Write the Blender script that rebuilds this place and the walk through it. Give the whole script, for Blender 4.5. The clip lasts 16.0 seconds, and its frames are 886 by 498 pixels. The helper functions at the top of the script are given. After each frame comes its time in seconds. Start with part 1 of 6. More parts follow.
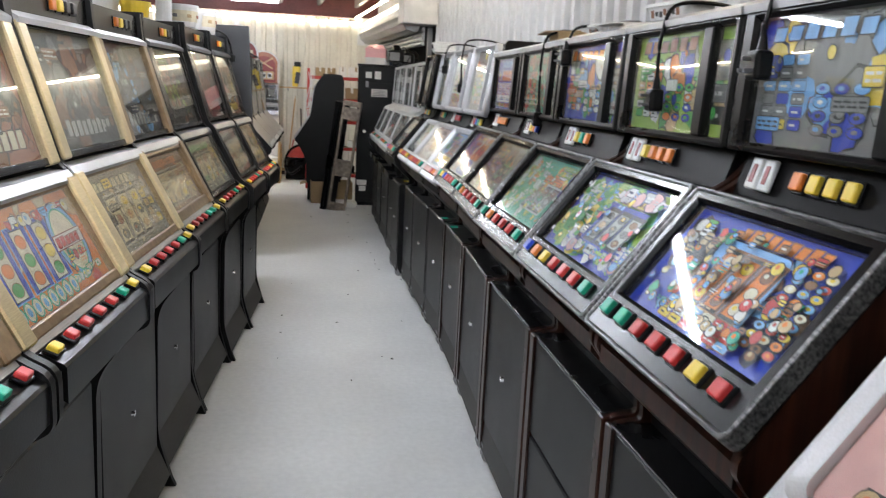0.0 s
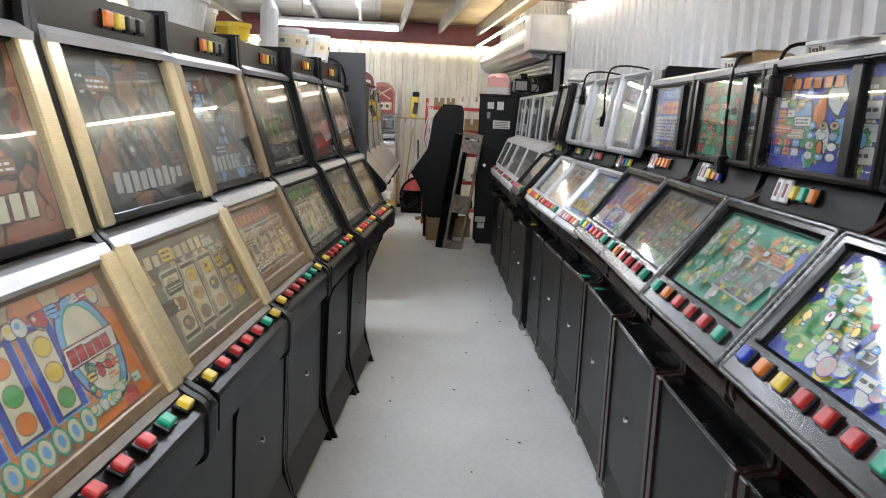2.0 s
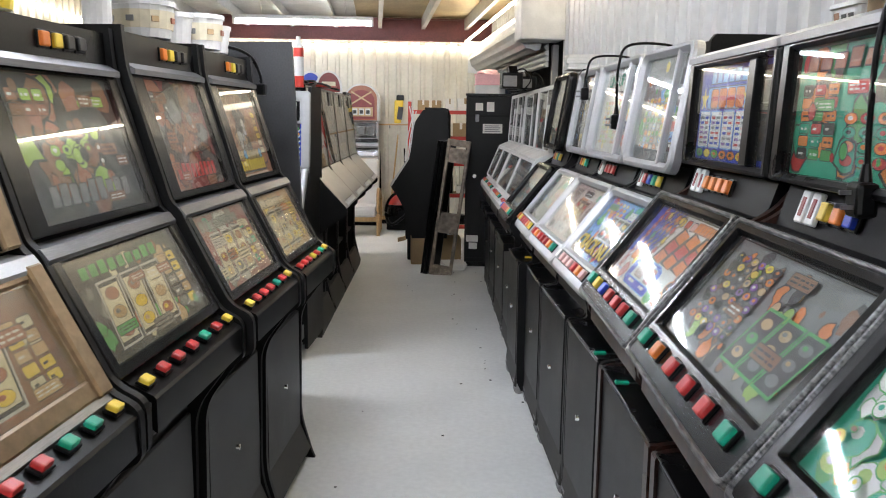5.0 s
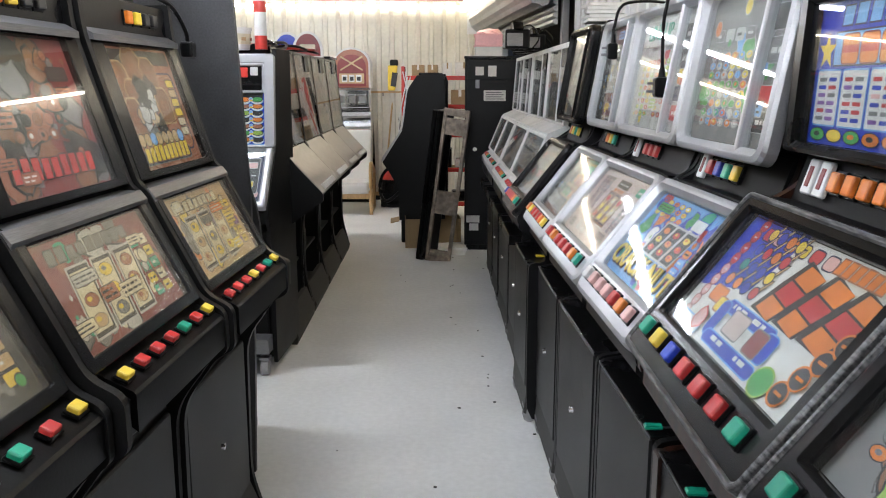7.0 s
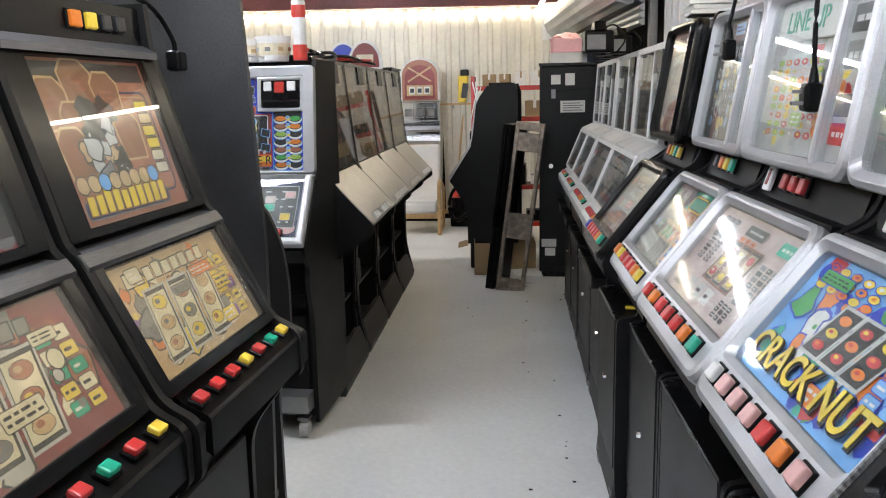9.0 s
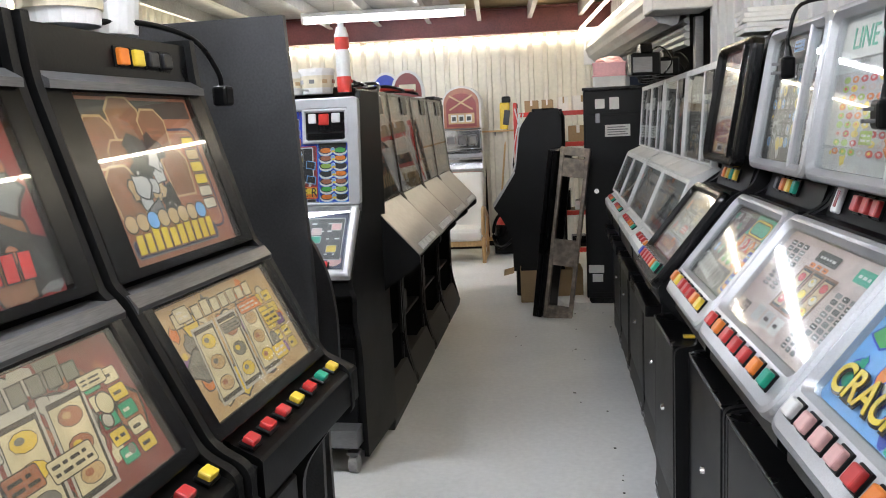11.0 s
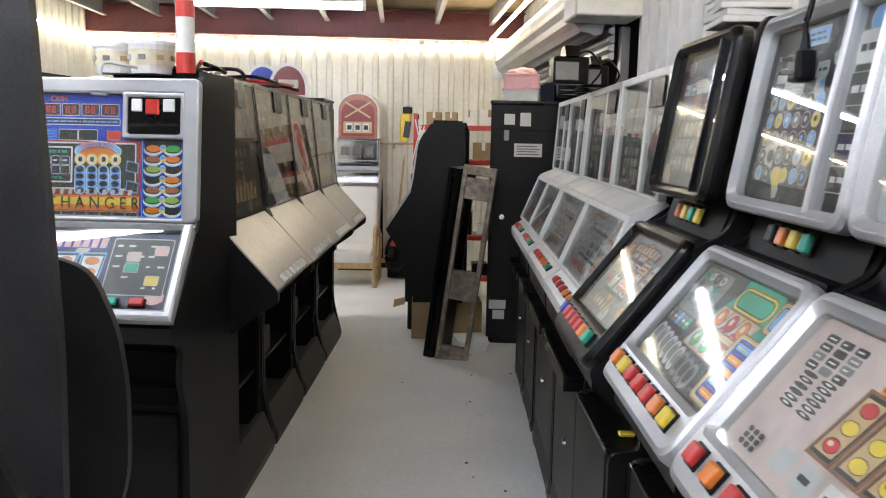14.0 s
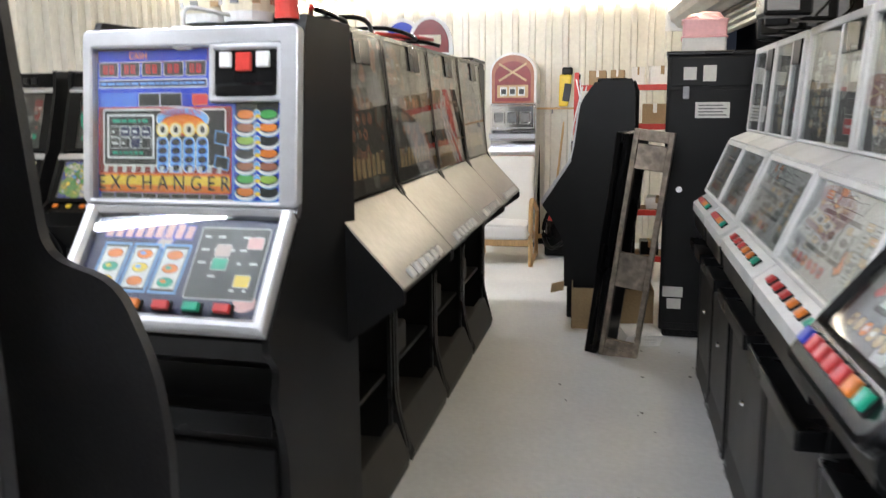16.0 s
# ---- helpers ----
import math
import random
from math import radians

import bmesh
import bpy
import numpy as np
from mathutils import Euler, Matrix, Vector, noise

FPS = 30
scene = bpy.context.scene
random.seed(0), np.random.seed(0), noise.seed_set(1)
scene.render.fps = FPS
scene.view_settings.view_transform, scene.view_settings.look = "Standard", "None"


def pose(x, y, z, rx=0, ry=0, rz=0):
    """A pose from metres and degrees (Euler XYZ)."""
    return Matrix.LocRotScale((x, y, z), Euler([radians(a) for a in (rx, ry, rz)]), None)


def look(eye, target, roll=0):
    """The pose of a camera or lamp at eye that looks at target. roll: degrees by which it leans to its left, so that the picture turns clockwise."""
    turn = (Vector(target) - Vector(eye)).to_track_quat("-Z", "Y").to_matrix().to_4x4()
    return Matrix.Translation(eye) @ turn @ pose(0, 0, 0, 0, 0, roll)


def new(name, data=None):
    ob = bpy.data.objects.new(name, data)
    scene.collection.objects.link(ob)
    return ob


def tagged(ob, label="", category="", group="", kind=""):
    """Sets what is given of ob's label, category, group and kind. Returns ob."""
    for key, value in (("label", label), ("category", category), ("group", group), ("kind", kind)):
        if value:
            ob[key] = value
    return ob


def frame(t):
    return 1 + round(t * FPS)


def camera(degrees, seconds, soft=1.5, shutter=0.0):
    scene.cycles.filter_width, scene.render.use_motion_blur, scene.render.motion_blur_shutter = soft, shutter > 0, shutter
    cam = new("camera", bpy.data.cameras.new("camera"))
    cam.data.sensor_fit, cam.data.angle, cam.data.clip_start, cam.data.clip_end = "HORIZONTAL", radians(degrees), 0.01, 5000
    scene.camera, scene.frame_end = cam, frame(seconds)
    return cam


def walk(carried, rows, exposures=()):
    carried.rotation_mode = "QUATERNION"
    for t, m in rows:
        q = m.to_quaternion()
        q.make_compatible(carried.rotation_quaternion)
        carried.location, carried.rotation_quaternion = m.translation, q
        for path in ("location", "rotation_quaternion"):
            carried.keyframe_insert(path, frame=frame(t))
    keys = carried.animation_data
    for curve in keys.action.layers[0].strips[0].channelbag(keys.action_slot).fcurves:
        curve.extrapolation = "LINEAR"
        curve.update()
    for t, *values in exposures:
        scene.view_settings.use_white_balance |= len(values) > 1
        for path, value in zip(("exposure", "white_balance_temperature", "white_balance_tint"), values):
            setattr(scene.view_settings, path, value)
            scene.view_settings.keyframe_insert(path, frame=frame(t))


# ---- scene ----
cam = camera(56.4, 16.0, soft=1.05, shutter=0.25)
PATH = [
    (0, (0.185, 1.156, 1.473), (0.381, 3.11, 1.097), 2.8),
    (0.5, (0.264, 1.342, 1.436), (0.299, 3.322, 1.156), 6.6),
    (1, (0.307, 1.561, 1.438), (0.255, 3.539, 1.144), 6.1),
    (1.5, (0.151, 1.716, 1.497), (0.081, 3.691, 1.187), 4.0),
    (2, (0.113, 1.875, 1.493), (0.037, 3.848, 1.171), 2.8),
    (2.5, (0.226, 2.108, 1.526), (0.128, 4.089, 1.269), 2.2),
    (3, (0.27, 2.292, 1.532), (0.146, 4.272, 1.274), 1.7),
    (3.2, (0.248, 2.368, 1.532), (0.134, 4.348, 1.269), 1.5),
    (5.3, (0.271, 3.35, 1.5), (0.178, 5.321, 1.173), 0.6),
    (5.5, (0.228, 3.44, 1.506), (0.145, 5.41, 1.168), 0.7),
    (6, (0.168, 3.651, 1.499), (0.089, 5.618, 1.142), 0.3),
    (6.5, (0.251, 3.912, 1.504), (0.172, 5.875, 1.126), 0.5),
    (7, (0.279, 4.071, 1.504), (0.176, 6.029, 1.113), -0.0),
    (7.5, (0.186, 4.264, 1.529), (0.073, 6.219, 1.119), -0.9),
    (8, (0.144, 4.461, 1.507), (0.026, 6.414, 1.094), -0.8),
    (8.5, (0.246, 4.682, 1.506), (0.085, 6.641, 1.137), -0.2),
    (9, (0.284, 4.759, 1.515), (-0.006, 6.703, 1.149), -1.2),
    (9.5, (0.262, 4.758, 1.528), (-0.031, 6.708, 1.191), -1.4),
    (9.7, (0.256, 4.763, 1.523), (-0.054, 6.716, 1.225), -1.6),
    (11.8, (0.249, 4.949, 1.514), (-0.152, 6.886, 1.214), -2.9),
    (12, (0.195, 5.032, 1.511), (-0.085, 6.989, 1.205), -2.1),
    (12.5, (0.14, 5.18, 1.488), (0.065, 7.154, 1.174), -0.0),
    (13, (0.22, 5.391, 1.482), (0.15, 7.364, 1.163), 1.7),
    (13.5, (0.274, 5.522, 1.488), (0.129, 7.5, 1.227), 1.0),
    (14, (0.205, 5.666, 1.481), (0.055, 7.643, 1.214), 1.1),
    (14.5, (0.098, 5.802, 1.505), (-0.053, 7.777, 1.228), -0.1),
    (15, (0.127, 5.986, 1.467), (-0.022, 7.957, 1.167), -0.7),
    (15.5, (0.194, 6.194, 1.453), (-0.139, 8.137, 1.115), -0.9),
    (15.9, (0.179, 6.338, 1.436), (-0.336, 8.235, 1.067), 0.7),
    (16, (0.119, 6.355, 1.446), (-0.405, 8.255, 1.103), -0.5),
]
walk(cam, [(t, look(eye, target, roll)) for t, eye, target, roll in PATH],
     [(0.0, -0.02), (0.5, 0.04), (1.0, 0.0), (1.5, 0.0), (2.0, -0.08), (2.5, -0.16), (3.0, -0.12), (5.5, 0.04), (7.0, 0.02), (8.0, 0.04), (9.0, 0.04), (12.0, 0.02), (13.0, -0.02), (14.0, 0.06), (15.0, 0.1), (16.0, 0.4)])
# ---- world and lights ----
TH = radians(7.5)
E1 = Vector((math.cos(TH), math.sin(TH), 0))
E2 = Vector((-math.sin(TH), math.cos(TH), 0))
scene.view_settings.exposure = 0.0
world = bpy.data.worlds.new("world")
world.use_nodes = True
scene.world = world
world.node_tree.nodes["Background"].inputs[0].default_value = (0.012, 0.014, 0.02, 1)
world.node_tree.nodes["Background"].inputs[1].default_value = 1.0

TUBE_POWER, STRIP_POWER = 150.0, 32.0


# ---- materials ----
def nodes_of(name):
    m = bpy.data.materials.new(name)
    m.use_nodes = True
    return m, m.node_tree.nodes, m.node_tree.links, m.node_tree.nodes["Principled BSDF"]


def surface(name, colour, rough=0.5, metal=0.0, grain=60.0, vary=0.12, bump=0.0, stain=0.0, stain_scale=2.5, coat=0.0, stretch=(1, 1, 1), second=None, spec=0.5):
    """A material with fine grain, broad blotches, roughness variation and an optional second colour."""
    m, n, l, b = nodes_of(name)
    tc = n.new("ShaderNodeTexCoord")
    mp = n.new("ShaderNodeMapping")
    mp.inputs["Scale"].default_value = stretch
    l.new(tc.outputs["Object"], mp.inputs[0])
    fine = n.new("ShaderNodeTexNoise")
    fine.inputs["Scale"].default_value, fine.inputs["Detail"].default_value = grain, 5
    l.new(mp.outputs[0], fine.inputs["Vector"])
    broad = n.new("ShaderNodeTexNoise")
    broad.inputs["Scale"].default_value, broad.inputs["Detail"].default_value = stain_scale, 6
    l.new(tc.outputs["Object"], broad.inputs["Vector"])
    ramp = n.new("ShaderNodeValToRGB")
    c = Vector(colour)
    dark = c * (1 - vary) if second is None else Vector(second)
    light = Vector([min(1, v) for v in c * (1 + vary)])
    ramp.color_ramp.elements[0].position, ramp.color_ramp.elements[1].position = 0.32, 0.68
    ramp.color_ramp.elements[0].color, ramp.color_ramp.elements[1].color = (*dark, 1), (*light, 1)
    l.new(fine.outputs[0], ramp.inputs[0])
    mix = n.new("ShaderNodeMix")
    mix.data_type, mix.blend_type = "RGBA", "MULTIPLY"
    mr = n.new("ShaderNodeMapRange")
    mr.inputs[1].default_value, mr.inputs[2].default_value = 0.4, 0.62
    mr.inputs[3].default_value, mr.inputs[4].default_value = 1 - stain, 1.0
    l.new(broad.outputs[0], mr.inputs[0])
    mix.inputs[0].default_value = 1.0
    l.new(ramp.outputs[0], mix.inputs[6])
    l.new(mr.outputs[0], mix.inputs[7])
    l.new(mix.outputs[2], b.inputs["Base Color"])
    rr = n.new("ShaderNodeMapRange")
    rr.inputs[3].default_value, rr.inputs[4].default_value = max(0.03, rough - 0.1), min(1, rough + 0.12)
    l.new(broad.outputs[0], rr.inputs[0])
    l.new(rr.outputs[0], b.inputs["Roughness"])
    b.inputs["Metallic"].default_value = metal
    b.inputs["Coat Weight"].default_value = coat
    b.inputs["Specular IOR Level"].default_value = spec
    if bump:
        bp = n.new("ShaderNodeBump")
        bp.inputs["Strength"].default_value, bp.inputs["Distance"].default_value = bump, 0.004
        l.new(fine.outputs[0], bp.inputs["Height"])
        l.new(bp.outputs[0], b.inputs["Normal"])
    return m


def glow(name, colour, strength):
    m, n, l, b = nodes_of(name)
    b.inputs["Base Color"].default_value = (0.8, 0.8, 0.8, 1)
    b.inputs["Emission Color"].default_value = (*colour, 1)
    b.inputs["Emission Strength"].default_value = strength
    return m


def pane_material(name, dust_sheen=0.05, tint=(0.94, 0.96, 0.95), rough=0.015, gloss=0.06):
    """Clear glass: transparent, with a Fresnel gloss and a thin uneven dusty film, which can also carry a painted
    sheen.
    """
    m, n, l, b = nodes_of(name)
    n.remove(b)
    out = n["Material Output"]
    tr, gl, df = n.new("ShaderNodeBsdfTransparent"), n.new("ShaderNodeBsdfGlossy"), n.new("ShaderNodeBsdfDiffuse")
    tr.inputs[0].default_value = (*tint, 1)
    gl.inputs["Roughness"].default_value = rough
    df.inputs[0].default_value = (0.62, 0.58, 0.5, 1)
    lw = n.new("ShaderNodeLayerWeight")
    lw.inputs[0].default_value = 0.5
    po = n.new("ShaderNodeMath")
    po.operation = "POWER"
    po.inputs[1].default_value = 5.0
    l.new(lw.outputs["Facing"], po.inputs[0])
    fr = n.new("ShaderNodeMapRange")
    fr.inputs[3].default_value, fr.inputs[4].default_value = gloss, 0.8
    l.new(po.outputs[0], fr.inputs[0])
    no = n.new("ShaderNodeTexNoise")
    no.inputs["Scale"].default_value, no.inputs["Detail"].default_value = 7, 6
    tc = n.new("ShaderNodeTexCoord")
    l.new(tc.outputs["Object"], no.inputs["Vector"])
    mr = n.new("ShaderNodeMapRange")
    mr.inputs[1].default_value, mr.inputs[2].default_value = 0.3, 0.75
    mr.inputs[3].default_value, mr.inputs[4].default_value = dust_sheen * 0.4, dust_sheen * 1.7
    l.new(no.outputs[0], mr.inputs[0])
    a, c = n.new("ShaderNodeMixShader"), n.new("ShaderNodeMixShader")
    l.new(mr.outputs[0], a.inputs[0])
    l.new(tr.outputs[0], a.inputs[1])
    l.new(df.outputs[0], a.inputs[2])
    l.new(fr.outputs[0], c.inputs[0])
    l.new(a.outputs[0], c.inputs[1])
    l.new(gl.outputs[0], c.inputs[2])
    l.new(c.outputs[0], out.inputs["Surface"])
    return m


BLACK = surface("black_laminate", (0.0085, 0.0085, 0.009), 0.42, grain=180, vary=0.25, bump=0.12, stain=0.25, spec=0.19)
BLACK2 = surface("black_plastic", (0.0042, 0.0042, 0.0045), 0.28, grain=120, vary=0.2, bump=0.05, spec=0.17)
MATTE = surface("matte_black", (0.0036, 0.0036, 0.004), 0.5, grain=160, vary=0.2, bump=0.05, spec=0.1)
DOOR = surface("charcoal_door", (0.01, 0.01, 0.011), 0.4, grain=260, vary=0.18, bump=0.15, stain=0.22, spec=0.25)
KICK = surface("kick_board", (0.05, 0.048, 0.044), 0.6, grain=150, vary=0.2, bump=0.1, stain=0.35)
WOOD = surface("dark_wood", (0.034, 0.011, 0.006), 0.3, grain=8, vary=0.6, bump=0.06, stretch=(7, 7, 0.3), second=(0.004, 0.002, 0.0015), stain=0.3, spec=0.35)
BOARD = surface("scuffed_black_board", (0.03, 0.03, 0.032), 0.42, grain=140, vary=0.25, bump=0.1, stain=0.35, stain_scale=5, spec=0.5)
SILVER = surface("silver_paint", (0.56, 0.57, 0.59), 0.36, metal=0.55, grain=300, vary=0.06, stain=0.18, stain_scale=5)
DULL = surface("dull_aluminium", (0.26, 0.26, 0.27), 0.38, metal=0.85, grain=30, vary=0.12, stretch=(1, 14, 14), stain=0.25)
DARKM = surface("dark_frame", (0.0055, 0.0055, 0.006), 0.22, spec=0.22, metal=0.0, grain=90, vary=0.15, stain=0.2)
CHROME = surface("chrome", (0.78, 0.78, 0.8), 0.12, metal=1.0, grain=50, vary=0.05)
GOLD = surface("pale_gold", (0.62, 0.52, 0.32), 0.32, metal=0.5, grain=40, vary=0.1, stretch=(1, 10, 1), stain=0.2)
BRONZE = surface("brown_bronze", (0.28, 0.2, 0.12), 0.38, metal=0.5, grain=40, vary=0.15, stain=0.25)
WHITE = surface("white_plastic", (0.74, 0.74, 0.73), 0.4, grain=80, vary=0.04, stain=0.14, stain_scale=6)
GREYP = surface("grey_panel", (0.4, 0.395, 0.38), 0.3, metal=0.35, grain=30, vary=0.07, stain=0.2)
RUBBER = surface("grey_rubber", (0.33, 0.33, 0.33), 0.6, grain=60, vary=0.15)
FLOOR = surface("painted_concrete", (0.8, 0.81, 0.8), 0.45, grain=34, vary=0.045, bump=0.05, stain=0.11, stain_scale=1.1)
CLAD = surface("cream_cladding", (0.74, 0.71, 0.62), 0.42, grain=20, vary=0.05, stain=0.14, stain_scale=1.6)
CLADW = surface("white_cladding", (0.74, 0.75, 0.76), 0.42, grain=20, vary=0.04, stain=0.12, stain_scale=1.6)
BEAM = surface("red_oxide_steel", (0.16, 0.04, 0.038), 0.5, grain=45, vary=0.2, stain=0.3)
CEIL = surface("tan_board", (0.44, 0.34, 0.19), 0.7, grain=26, vary=0.1, stain=0.3, stain_scale=1.3)
# Left ceiling sheeting; the whitish light on it is put into the colour.
CEILW = surface("pale_lit_sheeting", (0.6, 0.6, 0.58), 0.6, grain=26, vary=0.08, stain=0.3, stain_scale=1.5)
PURLIN = surface("galvanised_purlin", (0.5, 0.5, 0.48), 0.45, metal=0.4, grain=40, vary=0.1, stain=0.2)
SHUT = surface("galvanised_shutter", (0.5, 0.51, 0.52), 0.35, metal=0.7, grain=50, vary=0.1, stain=0.2)
CARD = surface("brown_card", (0.36, 0.25, 0.13), 0.8, grain=90, vary=0.1, stain=0.2)
PINE = surface("pale_wood", (0.55, 0.36, 0.17), 0.45, grain=12, vary=0.18, stretch=(8, 8, 0.6), stain=0.1)
CLOTH = surface("white_cloth", (0.76, 0.75, 0.72), 0.9, grain=240, vary=0.06, bump=0.3, stain=0.08)
PAPER = surface("paper", (0.72, 0.71, 0.68), 0.8, grain=40, vary=0.05)
REDP = surface("red_paint", (0.55, 0.035, 0.025), 0.35, grain=40, vary=0.1, stain=0.15)
PINK = surface("pink_plastic", (0.78, 0.42, 0.45), 0.4, grain=40, vary=0.06)
YELL = surface("yellow_plastic", (0.8, 0.58, 0.04), 0.35, grain=40, vary=0.05)
TUBE = glow("fluorescent_tube", (0.925, 0.97, 1.07), TUBE_POWER)
STRIP = glow("warm_light_strip", (1.0, 0.88, 0.67), STRIP_POWER)
GLASS = pane_material("clear_glass", 0.008)
DUSTY = pane_material("dusty_glass", 0.05, rough=0.02)
# Golden sheen of the left lower glasses, put into a heavier film and warm tint.
SHEEN = pane_material("golden_sheen_glass", 0.085, tint=(0.95, 0.92, 0.82), rough=0.08)
WORN = pane_material("worn_glass", 0.006, rough=0.045, gloss=0.02)
SCUFF = surface("scuffed_dark_edge", (0.2, 0.2, 0.2), 0.35, metal=0.3, grain=24, vary=0.2, second=(0.02, 0.02, 0.022), stretch=(1, 6, 6), stain=0.4, stain_scale=12)
NIGHT = surface("night_outside", (0.004, 0.004, 0.005), 0.9)

INK = {}
for ink_name, ink_colour in dict(
    black=(0.012, 0.012, 0.014), white=(0.7, 0.7, 0.68), red=(0.55, 0.03, 0.03), orange=(0.75, 0.2, 0.02), yellow=(0.8, 0.58, 0.05),
    green=(0.06, 0.36, 0.08), teal=(0.005, 0.36, 0.22), blue=(0.006, 0.04, 0.46), sky=(0.16, 0.4, 0.78), brown=(0.24, 0.1, 0.045), tan=(0.55, 0.38, 0.2),
    grey=(0.19, 0.19, 0.19), pink=(0.72, 0.42, 0.4), purple=(0.22, 0.09, 0.36), cream=(0.68, 0.62, 0.46), darkred=(0.22, 0.025, 0.025),
    blush=(0.58, 0.46, 0.43), smoke=(0.02, 0.02, 0.02), silver=(0.5, 0.5, 0.5), rust=(0.36, 0.13, 0.07), navy=(0.007, 0.01, 0.065), lime=(0.32, 0.5, 0.08),
).items():
    INK[ink_name] = surface("print_" + ink_name, ink_colour, 0.4, grain=25, vary=0.1, stain=0.12, stain_scale=9)


# ---- mesh helpers ----
def mesh_from(bm, name, *mats):
    me = bpy.data.meshes.new(name)
    bmesh.ops.recalc_face_normals(bm, faces=bm.faces[:])
    bm.to_mesh(me)
    bm.free()
    for m in mats:
        me.materials.append(m)
    return me


def part(name, bm, material, parent=None, label="", at=None):
    """Links a bmesh (or a finished mesh) as one object under a thing or a part."""
    me = bm if isinstance(bm, bpy.types.Mesh) else mesh_from(bm, name, material)
    ob = new(name, me)
    if parent is not None:
        ob.parent = parent
    if at is not None:
        ob.matrix_basis = at
    if label:
        ob["label"] = label
    return ob


def thing(name, at, label, category, group="", kind=""):
    ob = new(name)
    ob.empty_display_size = 0.1
    ob.matrix_basis = at
    return tagged(ob, label, category, group, kind)


def add_box(bm, lo, hi, bevel=0.0, segs=1, m=None):
    r = bmesh.ops.create_cube(bm, size=1.0)
    vs = r["verts"]
    for v in vs:
        v.co = Vector([lo[i] + (hi[i] - lo[i]) * (v.co[i] + 0.5) for i in range(3)])
    if bevel:
        es = list({e for v in vs for e in v.link_edges})
        out = bmesh.ops.bevel(bm, geom=es, offset=bevel, segments=segs, affect="EDGES", profile=0.5)
        vs = list({v for f in out["faces"] for v in f.verts} | {v for v in vs if v.is_valid})
    if m is not None:
        bmesh.ops.transform(bm, matrix=m, verts=[v for v in vs if v.is_valid])
    return bm


def box(lo, hi, bevel=0.004, segs=1):
    return add_box(bmesh.new(), lo, hi, bevel, segs)


def add_prism(bm, outline, a, b, axis=0):
    """An outline of (d, z) pairs, drawn out along x from a to b."""
    v0 = [bm.verts.new((a, d, z)) for d, z in outline]
    v1 = [bm.verts.new((b, d, z)) for d, z in outline]
    bm.faces.new(v0)
    bm.faces.new(v1[::-1])
    for i in range(len(outline)):
        j = (i + 1) % len(outline)
        bm.faces.new((v0[j], v0[i], v1[i], v1[j]))
    return bm


def prism(outline, a, b):
    return add_prism(bmesh.new(), outline, a, b)


def add_tube(bm, p, q, r0, r1=None, segs=12, caps=True):
    p, q = Vector(p), Vector(q)
    r1 = r0 if r1 is None else r1
    m = Matrix.Translation((p + q) / 2) @ (q - p).to_track_quat("Z", "Y").to_matrix().to_4x4()
    bmesh.ops.create_cone(bm, cap_ends=caps, segments=segs, radius1=r0, radius2=r1, depth=(q - p).length, matrix=m)
    return bm


def tube(p, q, r0, r1=None, segs=12):
    return add_tube(bmesh.new(), p, q, r0, r1, segs)


def loft(points, radius, segs=6):
    """A cable along a list of points, smoothed."""
    pts = [Vector(p) for p in points]
    fine = []
    for i in range(len(pts) - 1):
        p0, p1, p2, p3 = pts[max(i - 1, 0)], pts[i], pts[i + 1], pts[min(i + 2, len(pts) - 1)]
        for k in range(5):
            t = k / 5
            fine.append(0.5 * (2 * p1 + (p2 - p0) * t + (2 * p0 - 5 * p1 + 4 * p2 - p3) * t * t + (3 * p1 - p0 - 3 * p2 + p3) * t ** 3))
    fine.append(pts[-1])
    bm, rings = bmesh.new(), []
    for i, p in enumerate(fine):
        way = (fine[min(i + 1, len(fine) - 1)] - fine[max(i - 1, 0)]).normalized()
        q = way.to_track_quat("Z", "Y")
        rings.append([bm.verts.new(p + q @ Vector((radius * math.cos(a), radius * math.sin(a), 0))) for a in [2 * math.pi * k / segs for k in range(segs)]])
    for a, b in zip(rings, rings[1:]):
        for k in range(segs):
            bm.faces.new((a[k], a[(k + 1) % segs], b[(k + 1) % segs], b[k]))
    bm.faces.new(rings[0])
    bm.faces.new(rings[-1][::-1])
    for f in bm.faces:
        f.smooth = True
    return bm


def rounded(x0, y0, x1, y1, r, segs=5):
    r = max(0.0005, min(r, (x1 - x0) / 2 - 1e-4, (y1 - y0) / 2 - 1e-4))
    out = []
    for cx, cy, a0 in ((x1 - r, y1 - r, 0), (x0 + r, y1 - r, 90), (x0 + r, y0 + r, 180), (x1 - r, y0 + r, 270)):
        for k in range(segs + 1):
            a = radians(a0 + 90 * k / segs)
            out.append((cx + r * math.cos(a), cy + r * math.sin(a)))
    return out


